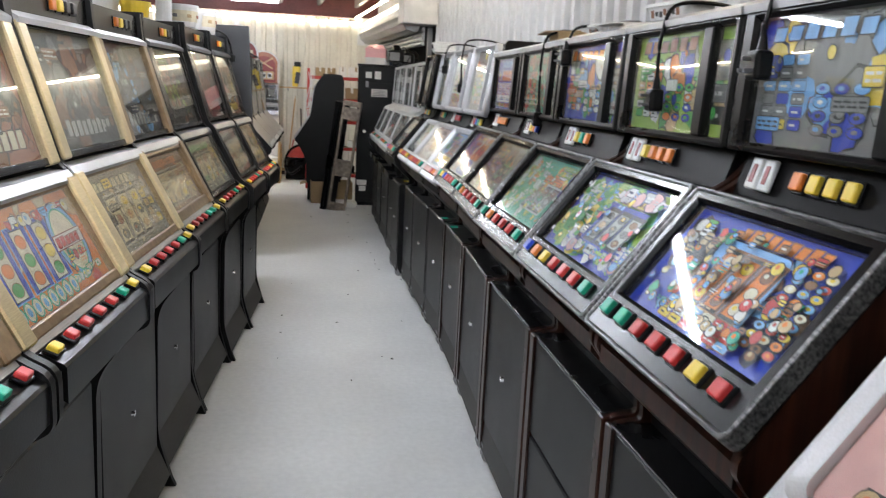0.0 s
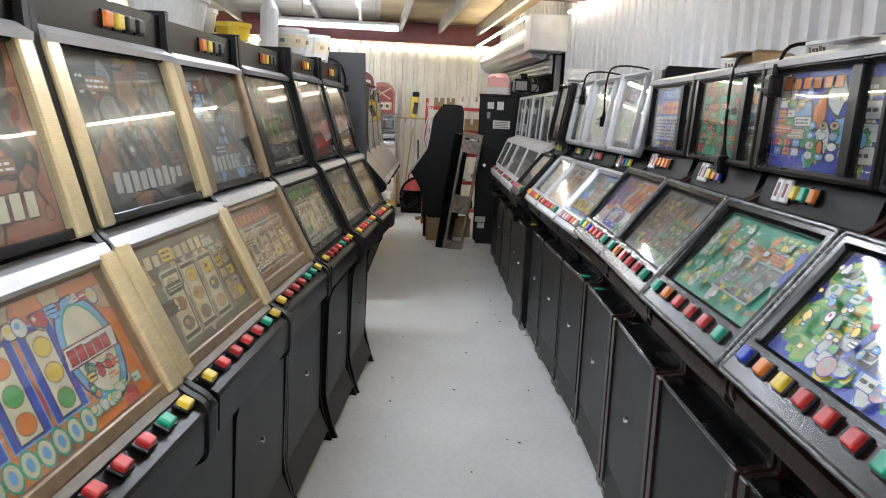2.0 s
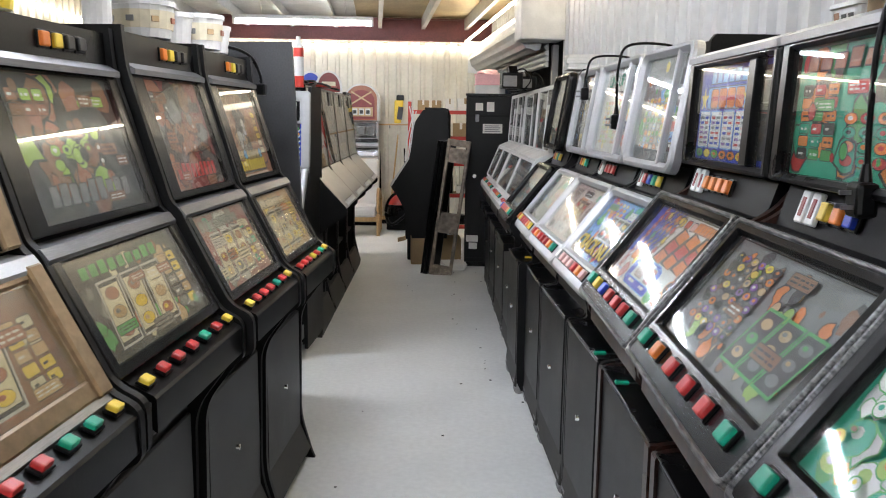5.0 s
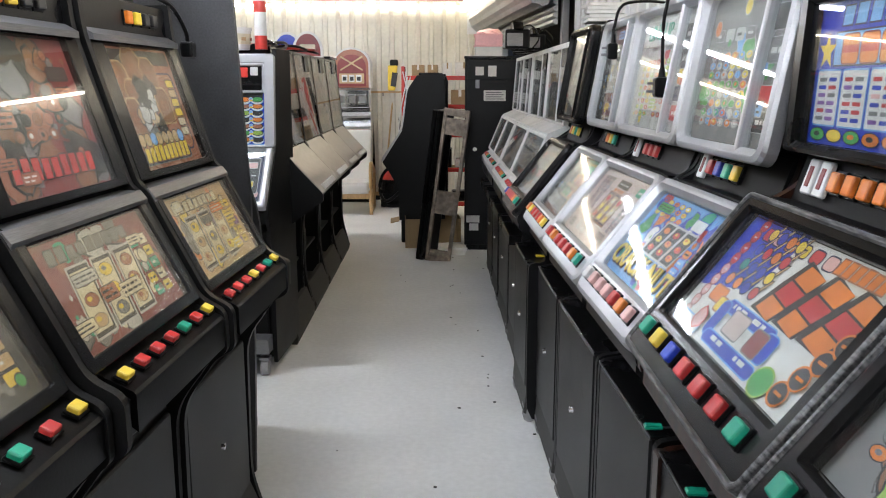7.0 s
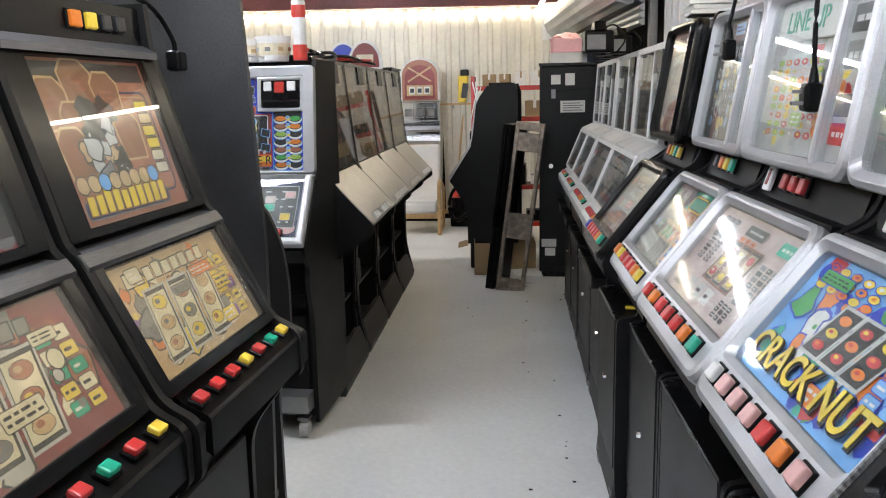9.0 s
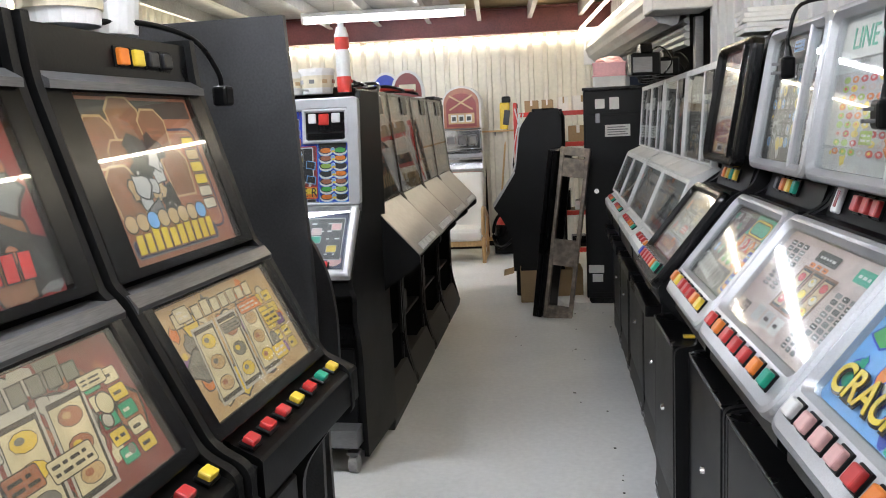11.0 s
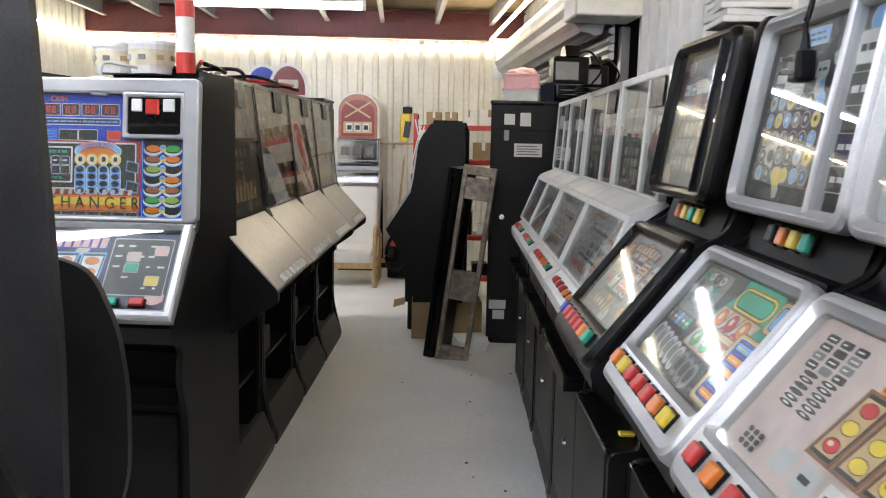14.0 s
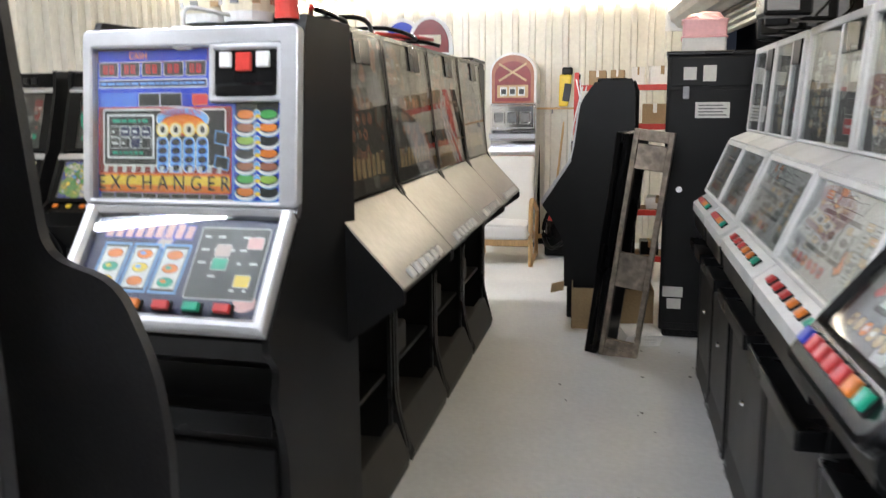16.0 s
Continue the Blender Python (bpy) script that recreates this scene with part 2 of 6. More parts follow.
def ring(x0, y0, x1, y1, fw, depth, ro=0.01, ri=0.005, soft=0.3, low=0.0, segs=5):
    """A rectangular frame with rounded corners and a softened front edge; fw: (left, right, bottom, top)."""
    bm = bmesh.new()
    l, r, b, t = fw if isinstance(fw, tuple) else (fw,) * 4
    e = soft * min(l, r, b, t)
    spec = [
        (rounded(x0, y0, x1, y1, ro, segs), low),
        (rounded(x0, y0, x1, y1, ro, segs), depth - e),
        (rounded(x0 + e * 0.3, y0 + e * 0.3, x1 - e * 0.3, y1 - e * 0.3, ro, segs), depth - e * 0.3),
        (rounded(x0 + e, y0 + e, x1 - e, y1 - e, ro, segs), depth),
        (rounded(x0 + l - e, y0 + b - e, x1 - r + e, y1 - t + e, ri, segs), depth),
        (rounded(x0 + l, y0 + b, x1 - r, y1 - t, ri, segs), depth - e),
        (rounded(x0 + l, y0 + b, x1 - r, y1 - t, ri, segs), low),
    ]
    loops = [[bm.verts.new((x, y, z)) for x, y in pts] for pts, z in spec]
    for a, c in zip(loops, loops[1:] + loops[:1]):
        for k in range(len(a)):
            j = (k + 1) % len(a)
            bm.faces.new((a[k], a[j], c[j], c[k]))
    return bm


def slope(p0, p1, u0=0.0):
    """The pose of a sloping panel: x across, y up the slope from p0 to p1 (depth, height), z out of it; and its length."""
    dy, dz = p1[0] - p0[0], p1[1] - p0[1]
    n = math.hypot(dy, dz)
    dy, dz = dy / n, dz / n
    return Matrix(((1, 0, 0, u0), (0, dy, -dz, p0[0]), (0, dz, dy, p0[1]), (0, 0, 0, 1))), n


CACHE = {}


def cached(key, make):
    if key not in CACHE:
        CACHE[key] = make()
    return CACHE[key]


def text_mesh(body, size, material, bold=0.0):
    cu = bpy.data.curves.new("lettering", "FONT")
    cu.body, cu.size, cu.align_x, cu.align_y, cu.extrude = body, size, "CENTER", "CENTER", 0.0008
    cu.offset = bold
    ob = bpy.data.objects.new("lettering", cu)
    scene.collection.objects.link(ob)
    bpy.context.view_layer.update()
    me = bpy.data.meshes.new_from_object(ob.evaluated_get(bpy.context.evaluated_depsgraph_get()))
    bpy.data.objects.remove(ob)
    me.materials.clear()
    me.materials.append(material)
    return me


# ---- printed artwork ----
class Art:
    """A printed panel: shapes of ink, each on a thin layer of its own, in one mesh."""

    def __init__(self, w, h, base):
        self.bm, self.w, self.h, self.mats, self.z = bmesh.new(), w, h, [], 0.0
        self.shape(rounded(0, 0, w, h, 0.004), base)

    def shape(self, pts, ink):
        if ink not in self.mats:
            self.mats.append(ink)
        self.z += 0.00002
        try:
            f = self.bm.faces.new([self.bm.verts.new((x, y, self.z)) for x, y in pts])
            f.material_index = self.mats.index(ink)
        except ValueError:
            pass

    def rect(self, x, y, w, h, ink, r=0.006, edge="", ew=0.003):
        if edge:
            self.shape(rounded(x - ew, y - ew, x + w + ew, y + h + ew, r + ew, 3), edge)
        self.shape(rounded(x, y, x + w, y + h, r, 3), ink)

    def disc(self, x, y, rx, ry, ink, edge="", ew=0.003, n=14):
        if edge:
            self.shape([(x + (rx + ew) * math.cos(2 * math.pi * k / n), y + (ry + ew) * math.sin(2 * math.pi * k / n)) for k in range(n)], edge)
        self.shape([(x + rx * math.cos(2 * math.pi * k / n), y + ry * math.sin(2 * math.pi * k / n)) for k in range(n)], ink)

    def blob(self, x, y, r, ink, rng, edge="", n=11):
        k = [rng.uniform(0.65, 1.25) for _ in range(n)]
        for grow, i in ((1.18, edge), (1.0, ink)):
            if i:
                self.shape([(min(max(x + grow * r * k[j] * math.cos(2 * math.pi * j / n), 0.001), self.w - 0.001),
                             min(max(y + grow * r * k[j] * math.sin(2 * math.pi * j / n), 0.001), self.h - 0.001)) for j in range(n)], i)

    def slant(self, x, y, w, h, lean, ink, edge=""):
        for g, i in ((0.003, edge), (0.0, ink)):
            if i:
                self.shape([(x - g, y - g), (x + w + g, y - g), (x + w + lean + g, y + h + g), (x + lean - g, y + h + g)], i)

    def reels(self, x, y, w, h, n, edge, strip, marks, rng, lean=0.0):
        gap = w / n
        for k in range(n):
            x0 = x + k * gap + gap * 0.1
            ww = gap * 0.8
            self.slant(x0 - 0.006, y - 0.006, ww + 0.012, h + 0.012, lean, edge)
            self.slant(x0, y, ww, h, lean, "smoke")
            self.slant(x0 + 0.004, y + h * 0.06, ww - 0.008, h * 0.88, lean * 0.88, strip)
            for j in range(3):
                cy = y + h * (0.2 + 0.3 * j)
                cx = x0 + ww / 2 + lean * (0.2 + 0.3 * j)
                self.disc(cx, cy, ww * 0.33, h * 0.1, rng.choice(marks), "smoke", 0.0015, 10)
                self.disc(cx - ww * 0.08, cy + h * 0.02, ww * 0.13, h * 0.04, rng.choice(marks), "", 0, 8)

    def grid(self, x, y, w, h, nx, ny, inks, rng, edge="black", fill=0.78, round_=False):
        for i in range(nx):
            for j in range(ny):
                cw, ch = w / nx, h / ny
                ink = rng.choice(inks)
                if round_:
                    self.disc(x + (i + 0.5) * cw, y + (j + 0.5) * ch, cw * fill / 2, ch * fill / 2, ink, edge, 0.002, 12)
                    self.disc(x + (i + 0.47) * cw, y + (j + 0.53) * ch, cw * fill / 4.5, ch * fill / 4.5, rng.choice(inks + ["white", edge]), "", 0, 8)
                else:
                    self.rect(x + (i + 0.5 - fill / 2) * cw, y + (j + 0.5 - fill / 2) * ch, cw * fill, ch * fill, ink, 0.004, edge, 0.0018)
                    if rng.random() < 0.7:
                        mark = "black" if ink in ("white", "yellow", "cream", "silver", "orange", "pink") else "white"
                        self.lines(x + (i + 0.5 - fill * 0.35) * cw, y + (j + 0.3) * ch, cw * fill * 0.7, ch * 0.4, 1, mark, rng)

    def lines(self, x, y, w, h, n, ink, rng):
        """Small print: rows of short bars."""
        for j in range(n):
            cx = x
            while cx < x + w - 0.012:
                ww = min(rng.uniform(0.008, 0.03), x + w - cx)
                self.rect(cx, y + h * (j + 0.25) / n, ww, h * 0.45 / n, ink, 0.001)
                cx += ww + 0.006

    def title(self, x, y, w, h, n, ink, edge, rng):
        """A bold headline of unreadable letters: plain slanted bars."""
        step = w / n
        for k in range(n):
            self.slant(x + k * step + step * 0.1, y, step * 0.72, h * rng.uniform(0.85, 1.1), step * 0.12, ink, edge)

    def busy(self, x, y, w, h, n, inks, edge, rng, size=0.02):
        """Many small printed figures, plates and scraps of lettering over an area."""
        for _ in range(n):
            px, py, k = x + rng.random() * w, y + rng.random() * h, rng.random()
            px, py = min(max(px, 0.03), self.w - 0.05), min(max(py, 0.03), self.h - 0.04)
            q = size * rng.uniform(0.5, 1.2)
            if k < 0.35:
                self.disc(px, py, q, q * rng.uniform(0.6, 1.0), rng.choice(inks), edge, 0.0025, 10)
                self.disc(px - q * 0.2, py + q * 0.2, q * 0.4, q * 0.35, rng.choice(inks), "", 0, 8)
            elif k < 0.65:
                self.rect(px, py, q * 1.8, q, rng.choice(inks), 0.003, edge, 0.002)
                self.lines(px + 0.003, py + q * 0.2, q * 1.6, q * 0.6, 1, rng.choice(["black", "white", edge]), rng)
            elif k < 0.85:
                self.blob(px, py, q * 1.1, rng.choice(inks), rng, edge, 9)
            else:
                self.lines(px, py, q * 3, q, 2, rng.choice(inks), rng)

    def mesh(self):
        me = bpy.data.meshes.new("artwork")
        self.bm.to_mesh(me)
        self.bm.free()
        for k in self.mats:
            me.materials.append(INK[k])
        return me


def art_mixed(w, h, seed, base, inks, edge="black", reels=None, blobs=40, title=None, cells=(), discs=0, small=0, size=0.03):
    """A fruit-machine glass: ground, picture patches, reel windows, prize ladders, discs, headline and small print."""
    rng = random.Random(seed)
    a = Art(w, h, base)
    for _ in range(blobs):
        a.blob(rng.uniform(0.03, w - 0.03), rng.uniform(0.02, h - 0.02), rng.uniform(0.4, 1.2) * size, rng.choice(inks), rng, edge if rng.random() < 0.75 else "")
    for fx, fy, fw, fh, nx, ny, ci, rd in cells:
        a.grid(fx * w, fy * h, fw * w, fh * h, nx, ny, ci, rng, edge, 0.78, rd)
    for _ in range(discs):
        r = rng.uniform(0.011, 0.02)
        a.disc(rng.uniform(0.03, w - 0.03), rng.uniform(0.03, h - 0.03), r, r, rng.choice(inks), edge, 0.003)
        a.disc(rng.uniform(0.03, w - 0.03), rng.uniform(0.03, h - 0.03), r * 0.5, r * 0.5, rng.choice(inks), "", 0, 8)
    if reels:
        fx, fy, fw, fh, n, e, strip, marks, lean = reels
        a.reels(fx * w, fy * h, fw * w, fh * h, n, e, strip, marks, rng, lean)
    for fx, fy, fw, fh, n, ti, te in title or ():
        a.title(fx * w, fy * h, fw * w, fh * h, n, ti, te, rng)
    for _ in range(small):
        ww, hh = rng.uniform(0.05, 0.11), rng.uniform(0.02, 0.035)
        x, y = rng.uniform(0.01, w - ww - 0.01), rng.uniform(0.01, h - hh - 0.01)
        a.rect(x, y, ww, hh, rng.choice(inks), 0.004, edge, 0.002)
        a.lines(x + 0.006, y + 0.004, ww - 0.012, hh - 0.008, 2, "black" if rng.random() < 0.5 else "white", rng)
    return a


# ---- machine parts ----
CAPS = dict(r="red", y="yellow", g="teal", o="orange", b="blue", w="white", k="black", p="pink")


def button_meshes(kind, w, h):
    def make_bezel():
        return mesh_from(box((-w / 2, -h / 2, 0), (w / 2, h / 2, 0.008), 0.002), "bezel", BLACK2)

    def make_cap():
        return mesh_from(box((-w * 0.4, -h * 0.4, 0.005), (w * 0.4, h * 0.4, 0.02), 0.004, 2), "cap", INK[CAPS[kind]])

    return cached(("bezel", w, h), make_bezel), cached(("cap", kind, w, h), make_cap)


def put_button(parent, at, kind, w=0.042, h=0.036):
    bz, cp = button_meshes(kind, w, h)
    b = part("button", bz, None, parent, at=at)
    part("button_cap", cp, None, b)
    return b


def put_castor(parent, x, y, r=0.03):
    fork = part("castor", cached(("fork", r), lambda: mesh_from(add_box(box((-0.016, -0.02, r * 1.0), (0.016, 0.03, r * 2 + 0.012), 0.004), (-0.03, -0.03, r * 2 + 0.008), (0.03, 0.03, r * 2 + 0.02)), "castor", DULL)), None, parent, at=pose(x, y, 0))
    part("wheel", cached(("wheel", r), lambda: mesh_from(add_tube(bmesh.new(), (-0.022, 0.0, r), (0.022, 0.0, r), r, segs=18), "wheel", RUBBER)), None, fork)


def glazed(parent, m, w, h, fw, frame_mat, art, depth=0.028, ro=0.012, ri=0.006, glass=None, label="", back=0.0, soft=0.3, name="frame"):
    """A framed glass with its printed artwork behind it. art: a mesh of the inner size, or None."""
    l, r, b, t = fw if isinstance(fw, tuple) else (fw,) * 4
    part(name, ring(0, 0, w, h, fw, depth, ro, ri, soft, -0.004), frame_mat, parent, label, m)
    if art is not None:
        part("artwork", art, None, parent, "", m @ Matrix.Translation((l + 0.001, b + 0.001, 0.003 - back)))
    g = part("glass_pane", box((l - 0.002, b - 0.002, 0.0155), (w - r + 0.002, h - t + 0.002, 0.0185), 0), glass or GLASS, parent, "", m)
    g.visible_shadow = False


def inner(w, h, fw):
    l, r, b, t = fw if isinstance(fw, tuple) else (fw,) * 4
    return w - l - r - 0.002, h - b - t - 0.002


def curve_edge(pts, n=4):
    """Rounds the corners of an open run of points slightly."""
    out = [pts[0]]
    for a, b, c in zip(pts, pts[1:], pts[2:]):
        a, b, c = Vector(a), Vector(b), Vector(c)
        r = min((a - b).length, (c - b).length) * 0.35
        p, q = b + (a - b).normalized() * r, b + (c - b).normalized() * r
        for k in range(n + 1):
            t = k / n
            out.append(tuple(p * (1 - t) ** 2 + b * 2 * t * (1 - t) + q * t * t))
    return out + [pts[-1]]


def lower_cabinet(root, w, side_mat, door_mat, edge_d, z_top, depth, foot=0.03, split=None, castors=True, kick=True, locks=1, seed=0):
    """The door, kick board, lock and castors under the button panel."""
    rng = random.Random(seed)
    dx = 0.024
    if split:
        part("upper_door", box((dx + 0.02, edge_d - 0.018, split + 0.006), (w - dx - 0.02, edge_d, z_top), 0.004), door_mat, root)
        d = part("lower_door", box((dx + 0.02, edge_d - 0.018, 0.17), (w - dx - 0.02, edge_d, split - 0.006), 0.004), door_mat, root)
        zl = split - 0.1
    else:
        d = part("lower_door", box((dx + 0.012, edge_d - 0.018, 0.17), (w - dx - 0.012, edge_d, z_top), 0.005), door_mat, root)
        zl = 0.17 + (z_top - 0.17) * 0.5
    for k in range(locks):
        part("lock", add_tube(tube((w * 0.5 + 0.2 * k, edge_d - 0.028, zl), (w * 0.5 + 0.2 * k, edge_d - 0.016, zl), 0.011, 0.013, 14), (w * 0.5 + 0.2 * k, edge_d - 0.03, zl), (w * 0.5 + 0.2 * k, edge_d - 0.026, zl), 0.005, segs=8), CHROME, d, "small chrome lock")
    if kick:
        kb = prism([(foot, 0.05), (foot + 0.012, 0.045), (edge_d + 0.006, 0.165), (edge_d - 0.012, 0.17)], dx, w - dx)
        part("kick_board", kb, KICK, root)
    if castors:
        put_castor(root, 0.06, foot + 0.03)
        put_castor(root, w - 0.06, foot + 0.03)
        put_castor(root, 0.06, depth - 0.06)
        put_castor(root, w - 0.06, depth - 0.06)


def side_panels(root, w, outline, mat, t=0.02, trim=None):
    me = mesh_from(prism(outline, 0, t), "side_panel", mat)
    part("side_panel", me, None, root, at=Matrix.Translation((0.001, 0, 0)))
    part("side_panel", me, None, root, at=Matrix.Translation((w - t - 0.001, 0, 0)))


LB = dict(edge=0.0, zf=0.875, z0=0.965, d1=0.085, z1=1.0, d2=0.235, z2=1.262, d3=0.262, z3=1.3, d4=0.39, z4=1.672, top=1.795, depth=0.7, door=0.185)


def left_machine(w, at, label, group, rail, hood, lower_art, upper_art, caps, trim=DULL, wide=(0.035, 0.035, 0.03, 0.02), dust_sheen=None, seed=0):
    """A black cabinet with a sloping lower glass, a button shelf, a leaning upper glass and a lamp box on top."""
    P = LB
    root = thing("fruit_machine", at, label, "fruit machine", group)
    dp = P["depth"]
    front = curve_edge([(0.1, 0.0), (0.115, 0.03), (0.168, 0.2), (0.16, 0.7), (0.05, 0.835), (-0.006, 0.862), (-0.006, 0.975), (0.07, 1.012), (0.222, 1.285), (0.25, 1.31), (0.375, 1.69), (0.385, 1.806)])
    side_panels(root, w, front + [(dp, 1.806), (dp, 0.0)], BLACK, 0.022)
    body = [(P["door"], 0.06), (P["door"], 0.72), (0.022, 0.868), (0.012, 0.95), (P["d1"] + 0.02, 0.985), (P["d2"] + 0.03, P["z2"]), (P["d3"] + 0.03, P["z3"]),
            (P["d4"] + 0.03, P["z4"]), (0.42, 1.78), (dp - 0.01, 1.79), (dp - 0.01, 0.06)]
    part("body", prism(body, 0.024, w - 0.024), BLACK, root)
    lower_cabinet(root, w, BLACK, DOOR, P["door"], 0.7, dp, 0.12, castors=False, seed=seed)
    # button shelf
    part("button_shelf", prism([(0.0, 0.88), (0.0, 0.958), (0.006, 0.965), (P["d1"], 1.0), (P["d1"], 0.985), (0.03, 0.9)], 0.064, w + 0.045), BLACK2, root)
    m, n = slope((0.0, 0.966), (P["d1"], 1.001))
    first = 0.09
    step = (w - first - 0.055) / (len(caps) - 1)
    for k, c in enumerate(caps):
        put_button(root, m @ Matrix.Translation((first + k * step, n * 0.45, 0.0)), c)
    # lower glass
    m, n = slope((P["d1"], P["z1"]), (P["d2"], P["z2"]), 0.02)
    aw, ah = inner(w - 0.04, n, wide)
    gold = rail in (GOLD, BRONZE)
    glazed(root, m, w - 0.04, n, wide, DARKM if not gold else BRONZE, lower_art(aw, ah).mesh(), 0.024, 0.004, 0.003, dust_sheen or SHEEN, soft=0.2, name="lower_frame")
    if gold:
        for x0 in (-0.018, w - 0.04 - wide[1] + 0.002):
            part("side_rail", box((x0, -0.002, 0.0), (x0 + wide[0] + 0.016, n, 0.034), 0.005), rail, root, "pale gold side rail", m)
        part("bottom_rail", prism([(P["d1"] - 0.026, P["z1"] - 0.014), (P["d1"] - 0.03, P["z1"] - 0.002), (P["d1"] - 0.006, P["z1"] + 0.024), (P["d1"] + 0.014, P["z1"] + 0.012)], 0.012, w - 0.012), DULL, root, "worn metal bottom rail")
    part("hood_strip", prism([(P["d2"] - 0.028, P["z2"] - 0.004), (P["d2"] - 0.03, P["z2"] + 0.008), (P["d3"] - 0.038, P["z3"] - 0.008), (P["d3"] + 0.012, P["z3"] - 0.006), (P["d2"] + 0.02, P["z2"] - 0.01)], 0.008, w - 0.008), hood, root)
    # upper glass
    m, n = slope((P["d3"] + 0.004, P["z3"] + 0.004), (P["d4"], P["z4"]), 0.02)
    aw, ah = inner(w - 0.04, n, (0.075, 0.055, 0.02, 0.012))
    glazed(root, m, w - 0.04, n, (0.075, 0.055, 0.02, 0.012), DARKM, upper_art(aw, ah).mesh(), 0.02, 0.004, 0.003, GLASS, soft=0.2, name="upper_frame")
    if rail in (GOLD, BRONZE):
        for x0 in (0.0, w - 0.04 - 0.056):
            part("side_rail", box((x0, -0.002, 0.0), (x0 + 0.056, n, 0.03), 0.005), rail, root, "pale gold side rail", m)
    part("top_strip", prism([(P["d4"] - 0.034, P["z4"] - 0.002), (P["d4"] - 0.034, P["z4"] + 0.014), (P["d4"] + 0.002, P["z4"] + 0.032), (P["d4"] + 0.016, P["z4"] + 0.004)], 0.022, w - 0.022), trim, root)
    lamp = part("lamp_box", prism([(P["d4"] + 0.006, P["z4"] + 0.028), (P["d4"] + 0.012, 1.792), (P["d4"] + 0.06, 1.797), (P["d4"] + 0.06, P["z4"] + 0.028)], 0.024, w - 0.024), BLACK2, root)
    lm, ln = slope((P["d4"] + 0.006, P["z4"] + 0.03), (P["d4"] + 0.012, 1.79))
    for k, c in enumerate("oykk"):
        put_button(root, lm @ Matrix.Translation((w * 0.5 + k * 0.058, ln * 0.5, -0.003)), c, 0.045, 0.045)
    return root


def right_machine(w, at, label, group, style, lower_art, upper_art, caps, ledge, seed=0, up_split=0.72, side=BLACK, split=None, kick=True, words=(), rail=None):
    """A cabinet with a sloping button panel and glass, a ledge of small buttons and an upright glass above."""
    root = thing("fruit_machine", at, label, "fruit machine", group)
    silver = style == "silver"
    rail = rail or (SILVER if silver else DARKM)
    dp = 0.66
    z0, top = (0.94, 1.762) if silver else (0.965, 1.69)
    d2, z2 = 0.24, (1.245 if silver else 1.275)
    u0, uz0 = (0.268, 1.335) if silver else (0.298, 1.375)
    u1, uz1 = (0.335, 1.745) if silver else (0.312, 1.67)
    front = curve_edge([(0.085, 0.03), (0.06, 0.08), (0.056, 0.2), (0.056, 0.742), (0.13, 0.752), (0.125, 0.8), (0.03, 0.888), (0.004, 0.925), (0.004, 0.95), (d2 - 0.02, z2 - 0.012), (d2 + 0.06, z2 + 0.03), (u0 + 0.06, uz0), (u1 + 0.015, uz1), (u1 + 0.03, top)])
    side_panels(root, w, front + [(dp, top), (dp, 0.03)], side, 0.022)
    body = [(0.074, 0.07), (0.074, 0.738), (0.15, 0.744), (0.15, 0.79), (0.045, 0.885), (0.03, 0.94), (d2, z2 - 0.03), (0.35, z2 + 0.02), (0.36, uz0), (u1 + 0.05, uz1), (u1 + 0.05, top - 0.01), (dp - 0.01, top - 0.01), (dp - 0.01, 0.07)]
    part("body", prism(body, 0.024, w - 0.024), BLACK, root)
    part("apron", prism([(0.012, 0.895), (0.012, 0.935), (0.045, 0.945), (0.148, 0.79), (0.132, 0.782)], 0.024, w - 0.024), WOOD if side is WOOD else BLACK2, root)
    lower_cabinet(root, w, side, DOOR, 0.072, 0.735, dp, 0.05, split, True, kick, seed=seed)
    part("ledge_strip", box((0.024, 0.052, 0.738), (w - 0.024, 0.15, 0.746), 0.002), BLACK2, root)
    if side is WOOD:
        for x0 in (0.002, w - 0.05):
            part("door_pillar", box((x0, 0.046, 0.06), (x0 + 0.048, 0.076, 0.742), 0.004), WOOD, root)
    # sloping panel with its buttons
    m, n = slope((0.0, z0), (d2, z2))
    fw = (0.03, 0.03, 0.1, 0.035) if silver else (0.042, 0.042, 0.1, 0.035)
    aw, ah = inner(w, n, fw)
    glazed(root, m, w, n, fw, rail, lower_art(aw, ah).mesh(), 0.03, 0.035 if silver else 0.012, 0.022 if silver else 0.006, WORN, soft=0.45 if silver else 0.25, name="lower_frame")
    if not silver:
        part("edge_strip", ring(-0.002, -0.004, w + 0.002, n, 0.012, 0.034, 0.02, 0.014, 0.3, 0.0), SCUFF, root, "scuffed dark grey edge strip", m)
    for bm_text, size, ink, tx, ty in words:
        part("lettering", text_mesh(bm_text, size, INK["black"], 0.0045), None, root, at=m @ Matrix.Translation((tx + 0.002, ty - 0.002, 0.0098)))
        part("lettering", text_mesh(bm_text, size, INK[ink], 0.0015), None, root, at=m @ Matrix.Translation((tx, ty, 0.0125)))
    step = (w - 0.15) / (len(caps) - 1)
    for k, c in enumerate(caps):
        put_button(root, m @ Matrix.Translation((0.07 + k * step, 0.058, 0.027)), c, 0.046, 0.042)
    # ledge
    lm, ln = slope((d2 + 0.045, z2 + 0.0), (d2 + 0.078, uz0 + 0.01))
